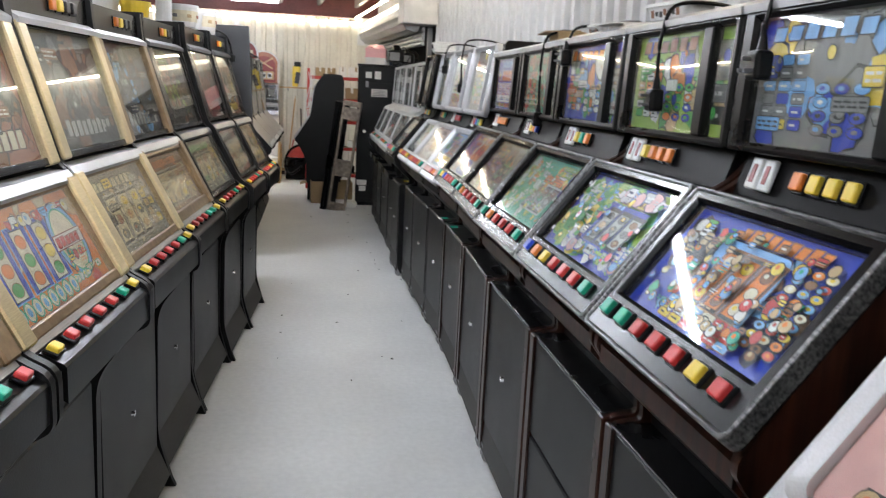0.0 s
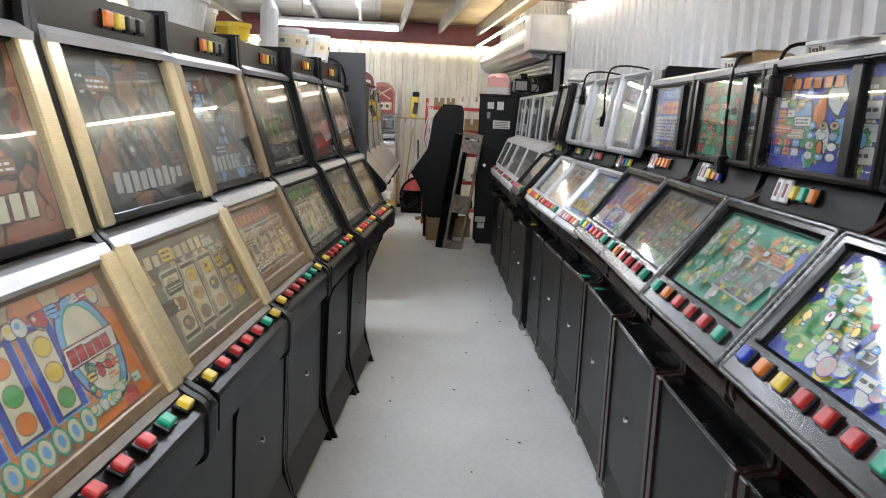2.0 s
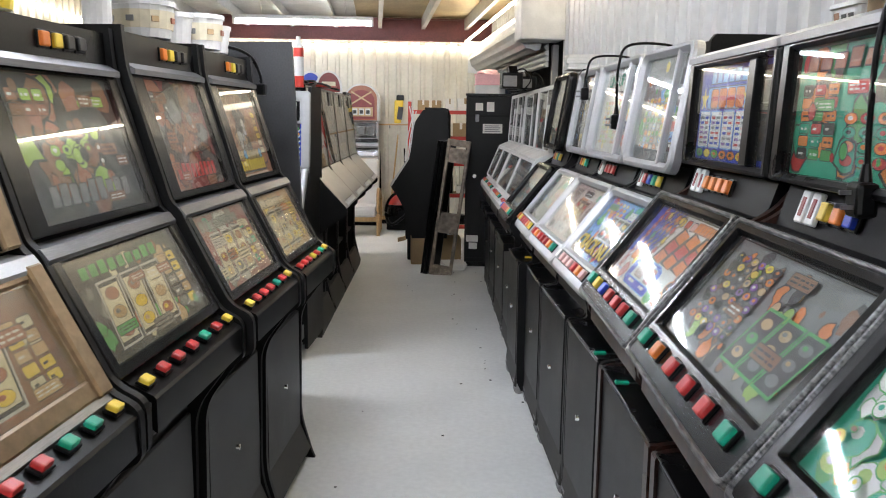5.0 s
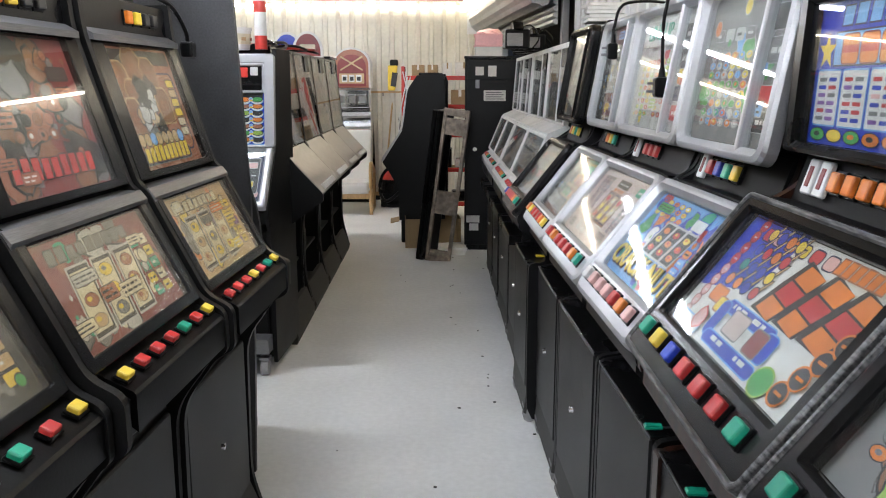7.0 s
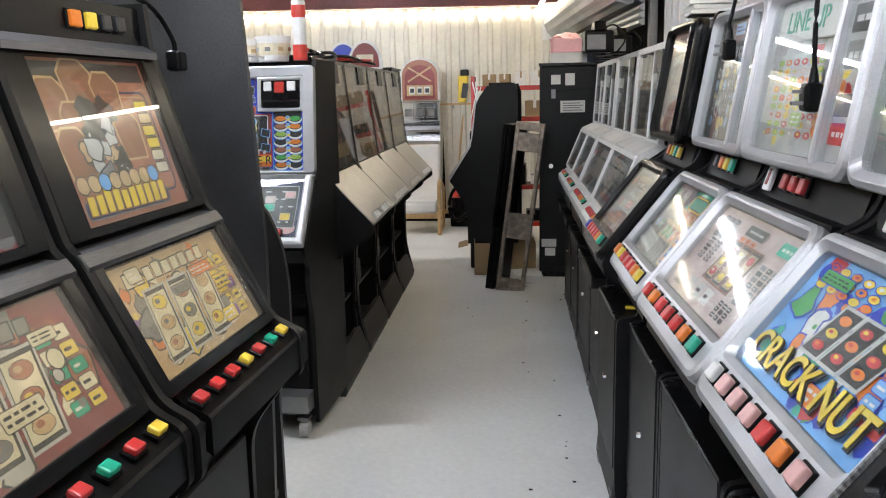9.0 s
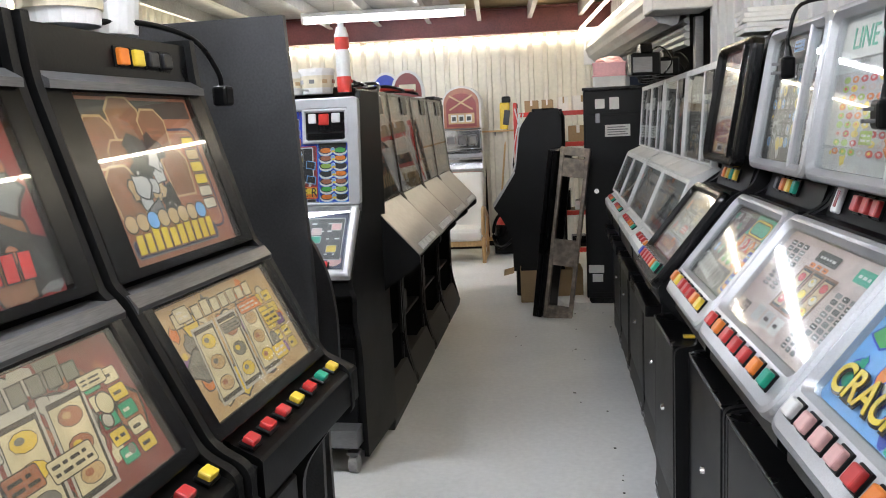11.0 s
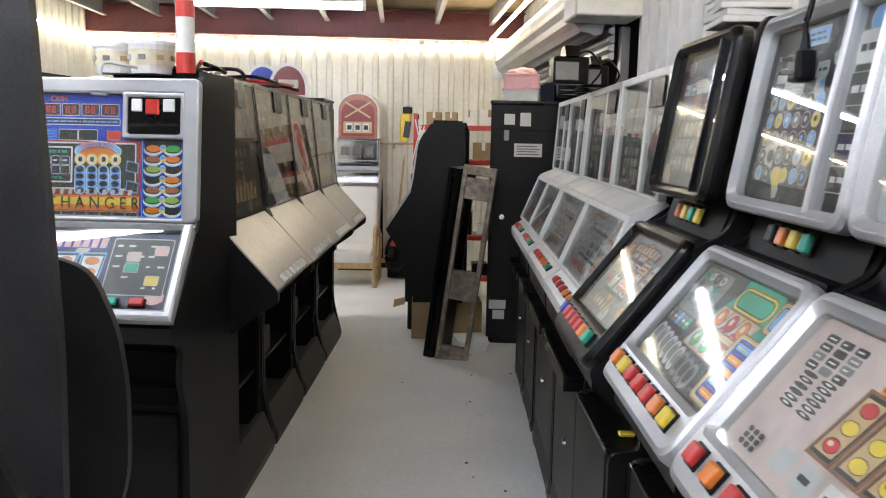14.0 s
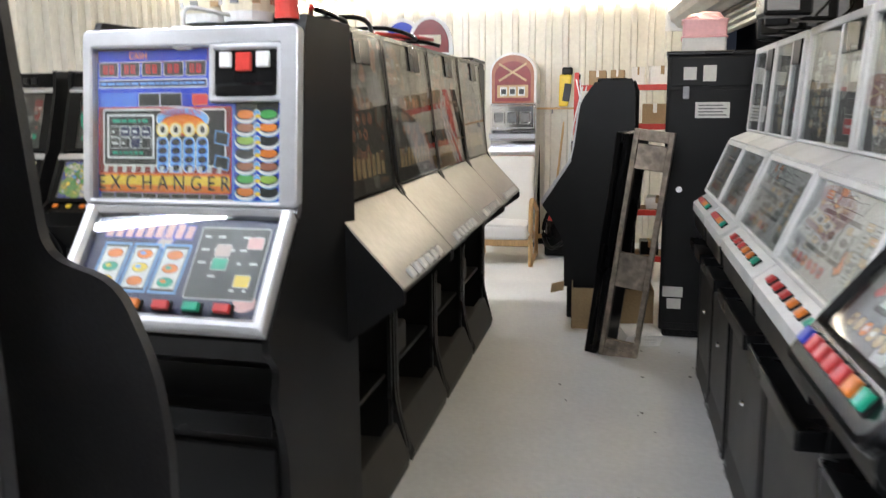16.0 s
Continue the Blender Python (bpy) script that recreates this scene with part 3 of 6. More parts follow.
    part("ledge", prism([(d2 - 0.005, z2 - 0.01), (d2 + 0.0, z2 + 0.012), (d2 + 0.047, z2 + 0.006), (d2 + 0.082, uz0 + 0.02), (0.4, uz0 + 0.02), (0.4, z2 - 0.03)], 0.022, w - 0.022), MATTE, root)
    x = 0.1
    for c in ledge:
        if c == "c":
            cm = cached("coin_entry", lambda: mesh_from(box((-0.02, -0.034, 0), (0.02, 0.034, 0.012), 0.003), "coin_entry", WHITE))
            ce = part("coin_entry", cm, None, root, "white coin entry plate", lm @ Matrix.Translation((x, ln * 0.5, 0.004)))
            part("slot", cached("coin_slot", lambda: mesh_from(box((-0.008, -0.02, 0.01), (0.008, 0.02, 0.0135), 0.001), "slot", INK["darkred"])), None, ce)
            x += 0.05
        elif c != " ":
            put_button(root, lm @ Matrix.Translation((x, ln * 0.5, 0.0)), c, 0.04, 0.046)
            x += 0.055
        else:
            x += 0.06
    # upright glass
    m, n = slope((u0, uz0), (u1, uz1))
    fu = (0.032,) * 4 if silver else (0.05, 0.03, 0.02, 0.02)
    aw, ah = inner(w, n, fu)
    glazed(root, m, w, n, fu, rail if silver else BLACK2, upper_art(aw, ah).mesh(), 0.035 if silver else 0.03, 0.04 if silver else 0.006, 0.025 if silver else 0.004, GLASS, soft=0.45, name="upper_frame")
    if up_split:
        part("divider", box((w * up_split, 0.02, -0.002), (w * up_split + (0.018 if silver else 0.05), n - 0.02, 0.03), 0.004), rail if silver else BLACK2, root, at=m)
    if not silver:
        part("top_strip", prism([(u1 - 0.034, uz1 - 0.004), (u1 - 0.036, uz1 + 0.012), (u1 + 0.004, uz1 + 0.028), (u1 + 0.014, uz1)], 0.0, w), SILVER, root, "bright silver top strip")
    return root


# ---- the room ----
ROOM = 0.9


def room(u, v, z=0.0):
    """A place in the building's own directions: u to the right of the back corner, v towards the back wall."""
    return Vector((0.33, 15.25, 0)) + (E1 * u + E2 * v + Vector((0, 0, z))) * ROOM


RZ = 7.5


def at_room(u, v, z=0.0, rz=0.0):
    p = room(u, v, z)
    return pose(p.x, p.y, p.z, 0, 0, RZ + rz) @ Matrix.Scale(ROOM, 4)


def far(x, y, z=0.0, rx=0.0, ry=0.0, rz=0.0, size=0.9):
    """A place at the end of the aisle, for a thing drawn at full size and set down a little smaller."""
    return pose(x + 0.03 * (y - 11.08), 11.08 + 0.8 * (y - 11.08), z * 0.9, rx, ry, rz) @ Matrix.Scale(size, 4)


U_LEFT, V_NEAR, H = -5.3, -20.0, 3.2
part("floor", box((-7, -5, -0.1), (4.5, 19, 0.0), 0), FLOOR)
tagged(bpy.data.objects["floor"], "pale grey painted concrete floor with faint scuffs", "floor", kind="structure")


def cladding(name, length, height, mat, at, label, pitch=0.19, z0=0.0):
    """A wall of ribbed sheet: trapezoid ribs along its length, on a backing with thickness."""
    bm = bmesh.new()
    prof, x = [], 0.0
    while x < length:
        prof += [(x, 0), (x + pitch * 0.56, 0), (x + pitch * 0.64, -0.042), (x + pitch * 0.92, -0.042)]
        x += pitch
    prof.append((length, 0))
    prof = [(min(a, length), b) for a, b in prof]
    low = [bm.verts.new((a, b, z0)) for a, b in prof]
    high = [bm.verts.new((a, b, height)) for a, b in prof]
    for i in range(len(prof) - 1):
        bm.faces.new((low[i], low[i + 1], high[i + 1], high[i]))
    ob = part(name, bm, mat, at=at)
    add = box((0, 0.004, z0), (length, 0.12, height), 0)
    part("wall_core", add, mat, ob)
    return tagged(ob, label, "wall", kind="structure")


cladding("wall_back", 5.5, H, CLAD, at_room(U_LEFT - 0.1, 0), "cream ribbed metal cladding on the end wall")
cladding("wall_left", 20.5, H, CLAD, at_room(U_LEFT, V_NEAR, 0, 90), "cream ribbed metal cladding on the side wall")
cladding("wall_right", 14.9, H, CLADW, at_room(0.03, -5.1, 0, -90), "white ribbed metal cladding behind the machines")
cladding("wall_right_end", 0.6, H, CLADW, at_room(0.03, 0.0, 0, -90), "white ribbed metal cladding beside the shutter")
cladding("wall_lintel", 4.5, H, CLADW, at_room(0.03, -0.6, 0, -90), "white ribbed cladding above the shutter", z0=2.72)
cladding("wall_near", 5.6, H, CLAD, at_room(0.15, V_NEAR, 0, 180), "cream ribbed metal cladding behind the start")
part("night_backdrop", box((0.5, -6.0, 0), (0.56, 0.4, 3.0), 0), NIGHT, at=at_room(0, 0))
tagged(bpy.data.objects["night_backdrop"], "black night outside the half open shutter", "backdrop", kind="structure")

ceil = bmesh.new()
add_box(ceil, (U_LEFT - 0.2, V_NEAR - 0.2, H), (0.3, 0.3, H + 0.1))
part("ceiling", ceil, CEIL, at=at_room(0, 0))
tagged(bpy.data.objects["ceiling"], "tan board ceiling between steel purlins", "ceiling", kind="structure")
part("ceiling_sheet", box((U_LEFT, V_NEAR, H - 0.02), (-2.1, -0.1, H - 0.004), 0), CEILW, at=at_room(0, 0))
tagged(bpy.data.objects["ceiling_sheet"], "sheeting under part of the roof, coloured pale for the tube light on it", "ceiling", kind="structure")
for v, zb in ((-0.14, 2.83), (-6.1, 2.86), (-12.2, 2.86), (-18.2, 2.86)):
    bm = bmesh.new()
    add_box(bm, (U_LEFT, v - 0.08, zb), (0.0, v + 0.08, zb + 0.018))
    add_box(bm, (U_LEFT, v - 0.08, H - 0.045), (0.0, v + 0.08, H - 0.027))
    add_box(bm, (U_LEFT, v - 0.012, zb + 0.018), (0.0, v + 0.012, H - 0.045))
    tagged(part("roof_beam", bm, BEAM, at=at_room(0, 0)), "dark red oxide steel roof beam", "beam", "roof beams", "structure")
for k in range(8):
    u = -0.45 - 0.66 * k
    for v0, v1 in ((-6.0, -0.24), (-12.1, -6.2)):
        bm = bmesh.new()
        add_box(bm, (u, v0, H - 0.19), (u + 0.012, v1, H - 0.025))
        add_box(bm, (u + 0.012, v0, H - 0.19), (u + 0.055, v1, H - 0.178))
        tagged(part("purlin", bm, PURLIN, at=at_room(0, 0)), "pale galvanised steel roof purlin", "purlin", "roof purlins", "structure")


def light_strip(length, at, group="light strips"):
    root = thing("light_strip", at, "glowing warm rope light strip along the wall top", "light strip", group)
    k, n = 0.0, 0
    while k < length:
        e = min(k + 1.0, length)
        bm = tube((k + 0.008, -0.045, 0), (e - 0.008, -0.045, 0), 0.013, segs=8)
        part("lit_tube", bm, STRIP, root)
        part("clip", box((k - 0.006, -0.062, -0.02), (k + 0.006, -0.026, 0.02), 0.002), WHITE, root)
        k = e
    return root


light_strip(5.2, at_room(U_LEFT + 0.05, 0, 2.76))
light_strip(6.0, at_room(U_LEFT, -6.0, 2.76, 90))
light_strip(4.5, at_room(-0.4, -0.45, 2.81, -90))


def tube_lamp(at, length=1.75):
    root = thing("fluorescent_light", at, "lit white fluorescent batten under the roof, far one seen, the rest added", "ceiling light", "fluorescent lights")
    part("batten", box((0, -0.04, 0.03), (length, 0.04, 0.075), 0.008), WHITE, root)
    part("tube", tube((0.03, 0, 0), (length - 0.03, 0, 0), 0.02, segs=12), TUBE, root)
    for x in (0.0, length - 0.03):
        part("end_cap", box((x, -0.025, -0.025), (x + 0.03, 0.025, 0.035), 0.005), WHITE, root)
    for x in (0.3, length - 0.3):
        part("hanger", tube((x, 0, 0.07), (x, 0, 0.385), 0.004, segs=6), PURLIN, root)
    return root


# Far batten is seen; the other four are added out of view for brightness.
for x, y, z, length in ((-2.45, 12.2, 2.5, 1.5), (-2.7, 7.6, 2.5, 1.5), (-1.05, 5.9, 2.5, 1.5), (-1.3, 2.3, 2.5, 1.5), (-1.4, -1.0, 2.5, 1.5)):
    tube_lamp(pose(x, y, z, 0, 0, RZ), length)

# roller shutter, half rolled up
root = thing("roller_shutter", at_room(0.0, 0.0), "half open galvanised roller shutter with white end box", "shutter", kind="structure")
bm = bmesh.new()
prof = []
for k in range(19):
    a = radians(-100 + k * 13)
    r = 0.205 + (0.012 if k % 2 else 0)
    prof.append((-0.21 - r * math.cos(a) * 1.0, 2.56 + r * math.sin(a)))
part("roll", prism([(d, z) for d, z in prof], -4.9, -0.75), SHUT, root, at=Matrix(((0, 1, 0, 0), (1, 0, 0, 0), (0, 0, 1, 0), (0, 0, 0, 1))))
for k in range(7):
    z = 2.52 - k * 0.055
    part("slat", prism([(-0.1, z), (-0.128, z + 0.014), (-0.128, z + 0.036), (-0.1, z + 0.05), (-0.085, z + 0.05), (-0.085, z)], -4.9, -0.75), SHUT, root, at=Matrix(((0, 1, 0, 0), (1, 0, 0, 0), (0, 0, 1, 0), (0, 0, 0, 1))))
part("end_box", box((-0.44, -5.3, 2.42), (-0.01, -4.92, 2.82), 0.01), WHITE, root, "white painted motor box")
part("end_plate", box((-0.44, -0.75, 2.34), (-0.01, -0.72, 2.8), 0.005), WHITE, root)
part("guide", box((-0.06, -0.8, 0), (0.0, -0.73, 2.4), 0.004), DULL, root)
part("guide", box((-0.06, -4.98, 0), (0.0, -4.9, 2.4), 0.004), DULL, root)
light_strip(4.2, at_room(-0.42, -0.72, 2.8, -90), "light strips")
light_strip(13.0, at_room(0.0, -5.4, 2.84, -90), "light strips")


# ---- left row of machines ----
def L_at(y0, out=0.0, tall=1.0):
    """A place in the row beside the aisle; the older models stand further out and are a little lower."""
    return pose(-0.476 + out, y0, 0, 0, 0, 90) @ Matrix.Diagonal((1, 0.88, tall, 1))


def art_blue_reels(w, h):
    """Orange glass with three large slanting blue reel windows, a shield and rows of pale discs."""
    rng = random.Random(3)
    a = Art(w, h, "orange")
    for k in range(26):
        a.blob(rng.random() * w, rng.random() * h, rng.uniform(0.02, 0.05), rng.choice(["rust", "tan", "orange", "red", "cream"]), rng, "rust")
    for k in range(3):
        x = w * (0.06 + 0.2 * k)
        a.slant(x, h * 0.2, w * 0.17, h * 0.62, w * 0.02, "blue", "sky")
        a.slant(x + w * 0.035, h * 0.22, w * 0.1, h * 0.56, w * 0.02, "cream", "navy")
        for j in range(3):
            a.disc(x + w * (0.09 + 0.006 * j), h * (0.31 + 0.18 * j), w * 0.04, h * 0.065, rng.choice(["orange", "yellow", "red", "green"]), "brown", 0.002)
    a.disc(w * 0.78, h * 0.5, w * 0.15, h * 0.4, "sky", "navy", 0.005, 22)
    a.disc(w * 0.78, h * 0.5, w * 0.115, h * 0.33, "cream", "teal", 0.005, 22)
    a.slant(w * 0.62, h * 0.44, w * 0.3, h * 0.14, w * 0.02, "white", "darkred")
    a.title(w * 0.64, h * 0.46, w * 0.25, h * 0.09, 5, "red", "darkred", rng)
    a.busy(w * 0.66, h * 0.2, w * 0.2, h * 0.2, 12, ["orange", "yellow", "teal", "red"], "navy", rng, 0.014)
    for k in range(8):
        a.disc(w * (0.06 + 0.075 * k), h * 0.1, 0.018, 0.02, "cream", "teal", 0.004)
        a.disc(w * (0.06 + 0.075 * k), h * 0.1, 0.009, 0.011, "sky", "", 0, 10)
    a.busy(w * 0.05, h * 0.84, w * 0.9, h * 0.12, 30, ["red", "sky", "cream", "white", "yellow"], "navy", rng, 0.016)
    a.busy(w * 0.62, h * 0.03, w * 0.32, h * 0.12, 10, ["cream", "white", "yellow"], "teal", rng, 0.014)
    return a


def art_pale(seed, base="grey", inks=("cream", "silver", "tan", "white", "smoke"), reels=True):
    def make(w, h):
        return art_mixed(w, h, seed, base, list(inks), "smoke", (0.12, 0.1, 0.6, 0.62, 3, "silver", "cream", ["tan", "grey", "rust", "yellow"], 0.03) if reels else None, 26, [(0.1, 0.8, 0.7, 0.12, 9, inks[0], "smoke")], [(0.76, 0.12, 0.2, 0.66, 2, 5, [inks[1], inks[2], "yellow"], False)], 6, 5)
    return make


def up_castle(w, h):
    """Orange-brown picture with shields, a grey figure and a yellow headline."""
    rng = random.Random(62)
    a = Art(w, h, "rust")
    a.rect(w * 0.02, h * 0.86, w * 0.96, h * 0.12, "smoke", 0.004)
    a.rect(w * 0.5, h * 0.12, w * 0.44, h * 0.66, "rust", 0.02, "navy", 0.006)
    a.rect(w * 0.5 + 0.008, h * 0.12 + 0.008, w * 0.44 - 0.016, h * 0.66 - 0.016, "rust", 0.02, "tan", 0.002)
    for cx, cy, r in ((0.12, 0.72, 0.05), (0.36, 0.82, 0.055), (0.58, 0.76, 0.05), (0.24, 0.6, 0.042), (0.16, 0.42, 0.05), (0.66, 0.5, 0.05)):
        x, y = w * cx, h * cy
        for g, ink in ((1.1, "tan"), (1.0, "brown")):
            a.shape([(x - r * g, y + r * g * 0.6), (x - r * 0.5 * g, y + r * 1.1 * g), (x + r * 0.5 * g, y + r * 1.1 * g), (x + r * g, y + r * 0.6 * g), (x + r * 0.8 * g, y - r * g), (x - r * 0.8 * g, y - r * g)], ink)
        a.lines(x - r * 0.5, y - 0.01, r, 0.03, 2, "rust", rng)
    for k in range(26):
        a.blob(w * (0.38 + rng.uniform(-0.14, 0.14)), h * (0.46 + rng.uniform(-0.2, 0.22)), rng.uniform(0.012, 0.03), rng.choice(["grey", "silver", "smoke", "tan"]), rng, "smoke")
    for j in range(6):
        a.rect(w * 0.8, h * (0.24 + 0.085 * j), 0.05, 0.022, rng.choice(["tan", "yellow", "cream", "smoke"]), 0.004, "smoke")
    a.rect(w * 0.06, h * 0.04, w * 0.76, h * 0.1, "navy", 0.01, "grey")
    a.title(w * 0.08, h * 0.06, w * 0.72, h * 0.13, 10, "yellow", "brown", rng)
    for k in range(8):
        a.disc(w * (0.1 + 0.09 * k), h * 0.24, 0.02, 0.018, rng.choice(["grey", "sky", "tan"]), "smoke", 0.003)
    return a


def art_nut(w, h):
    return art_mixed(w, h, 106, "sky", ["red", "orange", "green", "blue", "teal", "white"], "blue", (0.3, 0.36, 0.44, 0.36, 3, "silver", "smoke", ["yellow", "orange", "red"], 0.03), 46, None, [(0.06, 0.74, 0.44, 0.22, 5, 3, ["orange", "red", "yellow", "orange"], True), (0.76, 0.2, 0.2, 0.5, 2, 5, ["red", "orange", "sky"], False)], 10, 3)


def art_blush(w, h):
    return art_mixed(w, h, 107, "blush", ["blush"], "blush", (0.34, 0.3, 0.36, 0.42, 3, "brown", "tan", ["yellow", "red", "cream"], 0.02), 0, None, [(0.06, 0.66, 0.22, 0.26, 3, 4, ["smoke", "grey"], False), (0.08, 0.4, 0.2, 0.26, 2, 6, ["smoke"], True), (0.76, 0.26, 0.2, 0.42, 3, 7, ["smoke", "grey"], False), (0.24, 0.06, 0.36, 0.2, 3, 1, ["silver", "white"], False), (0.68, 0.06, 0.16, 0.18, 3, 3, ["smoke", "black"], False), (0.08, 0.06, 0.1, 0.14, 3, 3, ["smoke", "black"], False), (0.38, 0.8, 0.28, 0.14, 1, 1, ["smoke"], False), (0.78, 0.78, 0.18, 0.16, 1, 1, ["teal"], False), (0.4, 0.74, 0.2, 0.06, 3, 1, ["red", "orange", "smoke"], False)], 0, 0)


def art_up(seed, base, inks, edge="smoke", title_ink="white", n=9, size=0.05):
    def make(w, h):
        dull = [dict(silver="grey", cream="brown", grey="smoke", tan="brown", orange="rust", red="darkred").get(k, k) for k in inks]
        return art_mixed(w, h, seed, base, dull, edge, None, 44, [(0.12, 0.1, 0.76, 0.14, n, title_ink, edge)], [(0.25, 0.32, 0.5, 0.3, 5, 3, dull[:3], True), (0.06, 0.7, 0.3, 0.2, 3, 2, dull, False)], 8, 6, size)
    return make


grp = "left row of fruit machines"
left_machine(0.7, L_at(1.97, 0.1, 0.95), "black fruit machine with a bronze framed red glass", grp, BRONZE, BRONZE, art_pale(11, "smoke", ("grey", "cream", "rust", "tan", "silver")), art_up(12, "red", ("rust", "orange", "silver", "cream", "navy"), "darkred"), "rrrgrgr", BRONZE, (0.05, 0.05, 0.04, 0.03))
left_machine(0.692, L_at(2.68, 0.1, 0.95), "gold framed fruit machine with blue reels on orange", grp, GOLD, SILVER, art_blue_reels, art_up(14, "rust", ("red", "orange", "grey", "cream", "smoke"), "smoke", "cream"), "yrrrrgy", SILVER, (0.045, 0.045, 0.028, 0.02), DUSTY)
# The pale grey ground of this print stands in for a reflection on the glass.
left_machine(0.687, L_at(3.38, 0.095, 0.953), "gold framed fruit machine with a pale grey reflection painted on its glass", grp, GOLD, SILVER, art_pale(21, "grey", ("cream", "silver", "tan", "yellow", "smoke")), art_up(22, "smoke", ("grey", "silver", "cream", "tan", "smoke"), "black", "silver"), "yrrrrgy", SILVER, (0.045, 0.045, 0.028, 0.02), SHEEN)
left_machine(0.677, L_at(4.075, 0.075, 0.953), "gold and black fruit machine with brown reels", grp, BRONZE, SILVER, art_pale(31, "brown", ("orange", "cream", "tan", "rust", "smoke")), art_up(32, "smoke", ("sky", "grey", "silver", "navy", "cream"), "black", "silver"), "yrrrggy", SILVER, (0.036, 0.045, 0.045, 0.03), SHEEN)
left_machine(0.692, L_at(4.76, 0.075, 0.957), "black fruit machine with a dusty green glass", grp, DARKM, DULL, art_pale(41, "smoke", ("green", "tan", "grey", "cream", "rust")), art_up(42, "smoke", ("brown", "grey", "lime", "tan", "rust"), "black", "grey"), "yrrrgry", DULL, dust_sheen=SHEEN)
left_machine(0.617, L_at(5.46, 0.095, 0.965), "black fruit machine with grey reels and red border", grp, DARKM, DULL, art_pale(51, "darkred", ("grey", "cream", "teal", "rust", "silver")), art_up(52, "darkred", ("rust", "grey", "brown", "silver", "smoke"), "black", "red"), "yrrrgry", DULL)
left_machine(0.607, L_at(6.085, 0.105, 0.965), "black fruit machine with an orange and brown glass", grp, DARKM, DULL, art_pale(61, "tan", ("cream", "yellow", "purple", "orange", "grey")), up_castle, "rrryrgy", DULL)

# empty tall cabinet at the end of the row
root = thing("empty_cabinet", pose(0, 0, 0), "tall empty black machine shell with its front missing", "cabinet")
edge = curve_edge([(-0.74, 0.0), (-0.74, 0.48), (-0.682, 0.66), (-0.68, 0.88), (-0.7, 1.02), (-0.76, 1.16), (-0.9, 1.2), (-0.96, 1.84)])
me = mesh_from(prism([(x, z) for x, z in edge] + [(-1.4, 1.84), (-1.4, 0.0)], 0, 0.022), "side_panel", BOARD)
SW = Matrix(((0, 1, 0, 0), (1, 0, 0, 0), (0, 0, 1, 0), (0, 0, 0, 1)))
near_edge = curve_edge([(-0.62, 0.0), (-0.6, 0.5), (-0.59, 1.1), (-0.6, 1.3), (-0.625, 1.84)])
part("side_panel", prism(near_edge + [(-1.4, 1.84), (-1.4, 0.0)], 0, 0.022), BOARD, root, at=Matrix.Translation((0, 7.06, 0)) @ SW)
part("side_panel", me, None, root, at=Matrix.Translation((0, 7.5, 0)) @ SW)
part("back_panel", box((-1.4, 7.084, 0.02), (-1.37, 7.498, 1.82), 0.003), BOARD, root)
part("top_panel", box((-1.37, 7.084, 1.8), (-0.97, 7.498, 1.82), 0.003), BOARD, root)
part("base_board", box((-1.37, 7.084, 0.06), (-0.76, 7.498, 0.09), 0.003), BOARD, root)


# ---- right row of machines ----
def R_at(y_near, x_near, y_far, x_far):
    """Facing the aisle, from the far corner to the near one."""
    rot = math.degrees(math.atan2(x_far - x_near, y_far - y_near))
    return pose(x_far, y_far, 0, 0, 0, -90 - rot), math.hypot(y_far - y_near, x_far - x_near) - 0.008


def art_map(w, h):
    """A crowded blue board: figures round the edge, orange reels and paper-coloured squares."""
    rng = random.Random(101)
    a = art_mixed(w, h, 101, "blue", ["navy", "brown", "sky", "sky", "cream"], "navy", None, 24, None, (), 0, 2)
    a.busy(w * 0.08, h * 0.4, w * 0.26, h * 0.5, 46, ["brown", "smoke", "tan", "grey", "green", "white"], "black", rng, 0.022)
    a.rect(w * 0.3, h * 0.2, w * 0.42, h * 0.62, "sky", 0.02, "navy", 0.004)
    a.reels(w * 0.33, h * 0.24, w * 0.36, h * 0.5, 3, "brown", "orange", ["red", "cream", "brown", "yellow"], rng, 0.02)
    a.title(w * 0.36, h * 0.85, w * 0.5, h * 0.1, 9, "orange", "brown", rng)
    a.grid(w * 0.26, h * 0.03, w * 0.5, h * 0.2, 6, 3, ["yellow", "red", "sky", "cream", "yellow"], rng, "brown", 0.9)
    a.grid(w * 0.76, h * 0.14, w * 0.2, h * 0.68, 3, 9, ["sky", "orange", "yellow", "red", "brown", "cream"], rng, "smoke", 0.8, True)
    a.busy(w * 0.05, h * 0.05, w * 0.88, h * 0.86, 120, ["red", "yellow", "white", "brown", "orange", "teal", "tan", "sky"], "smoke", rng, 0.014)
    return a


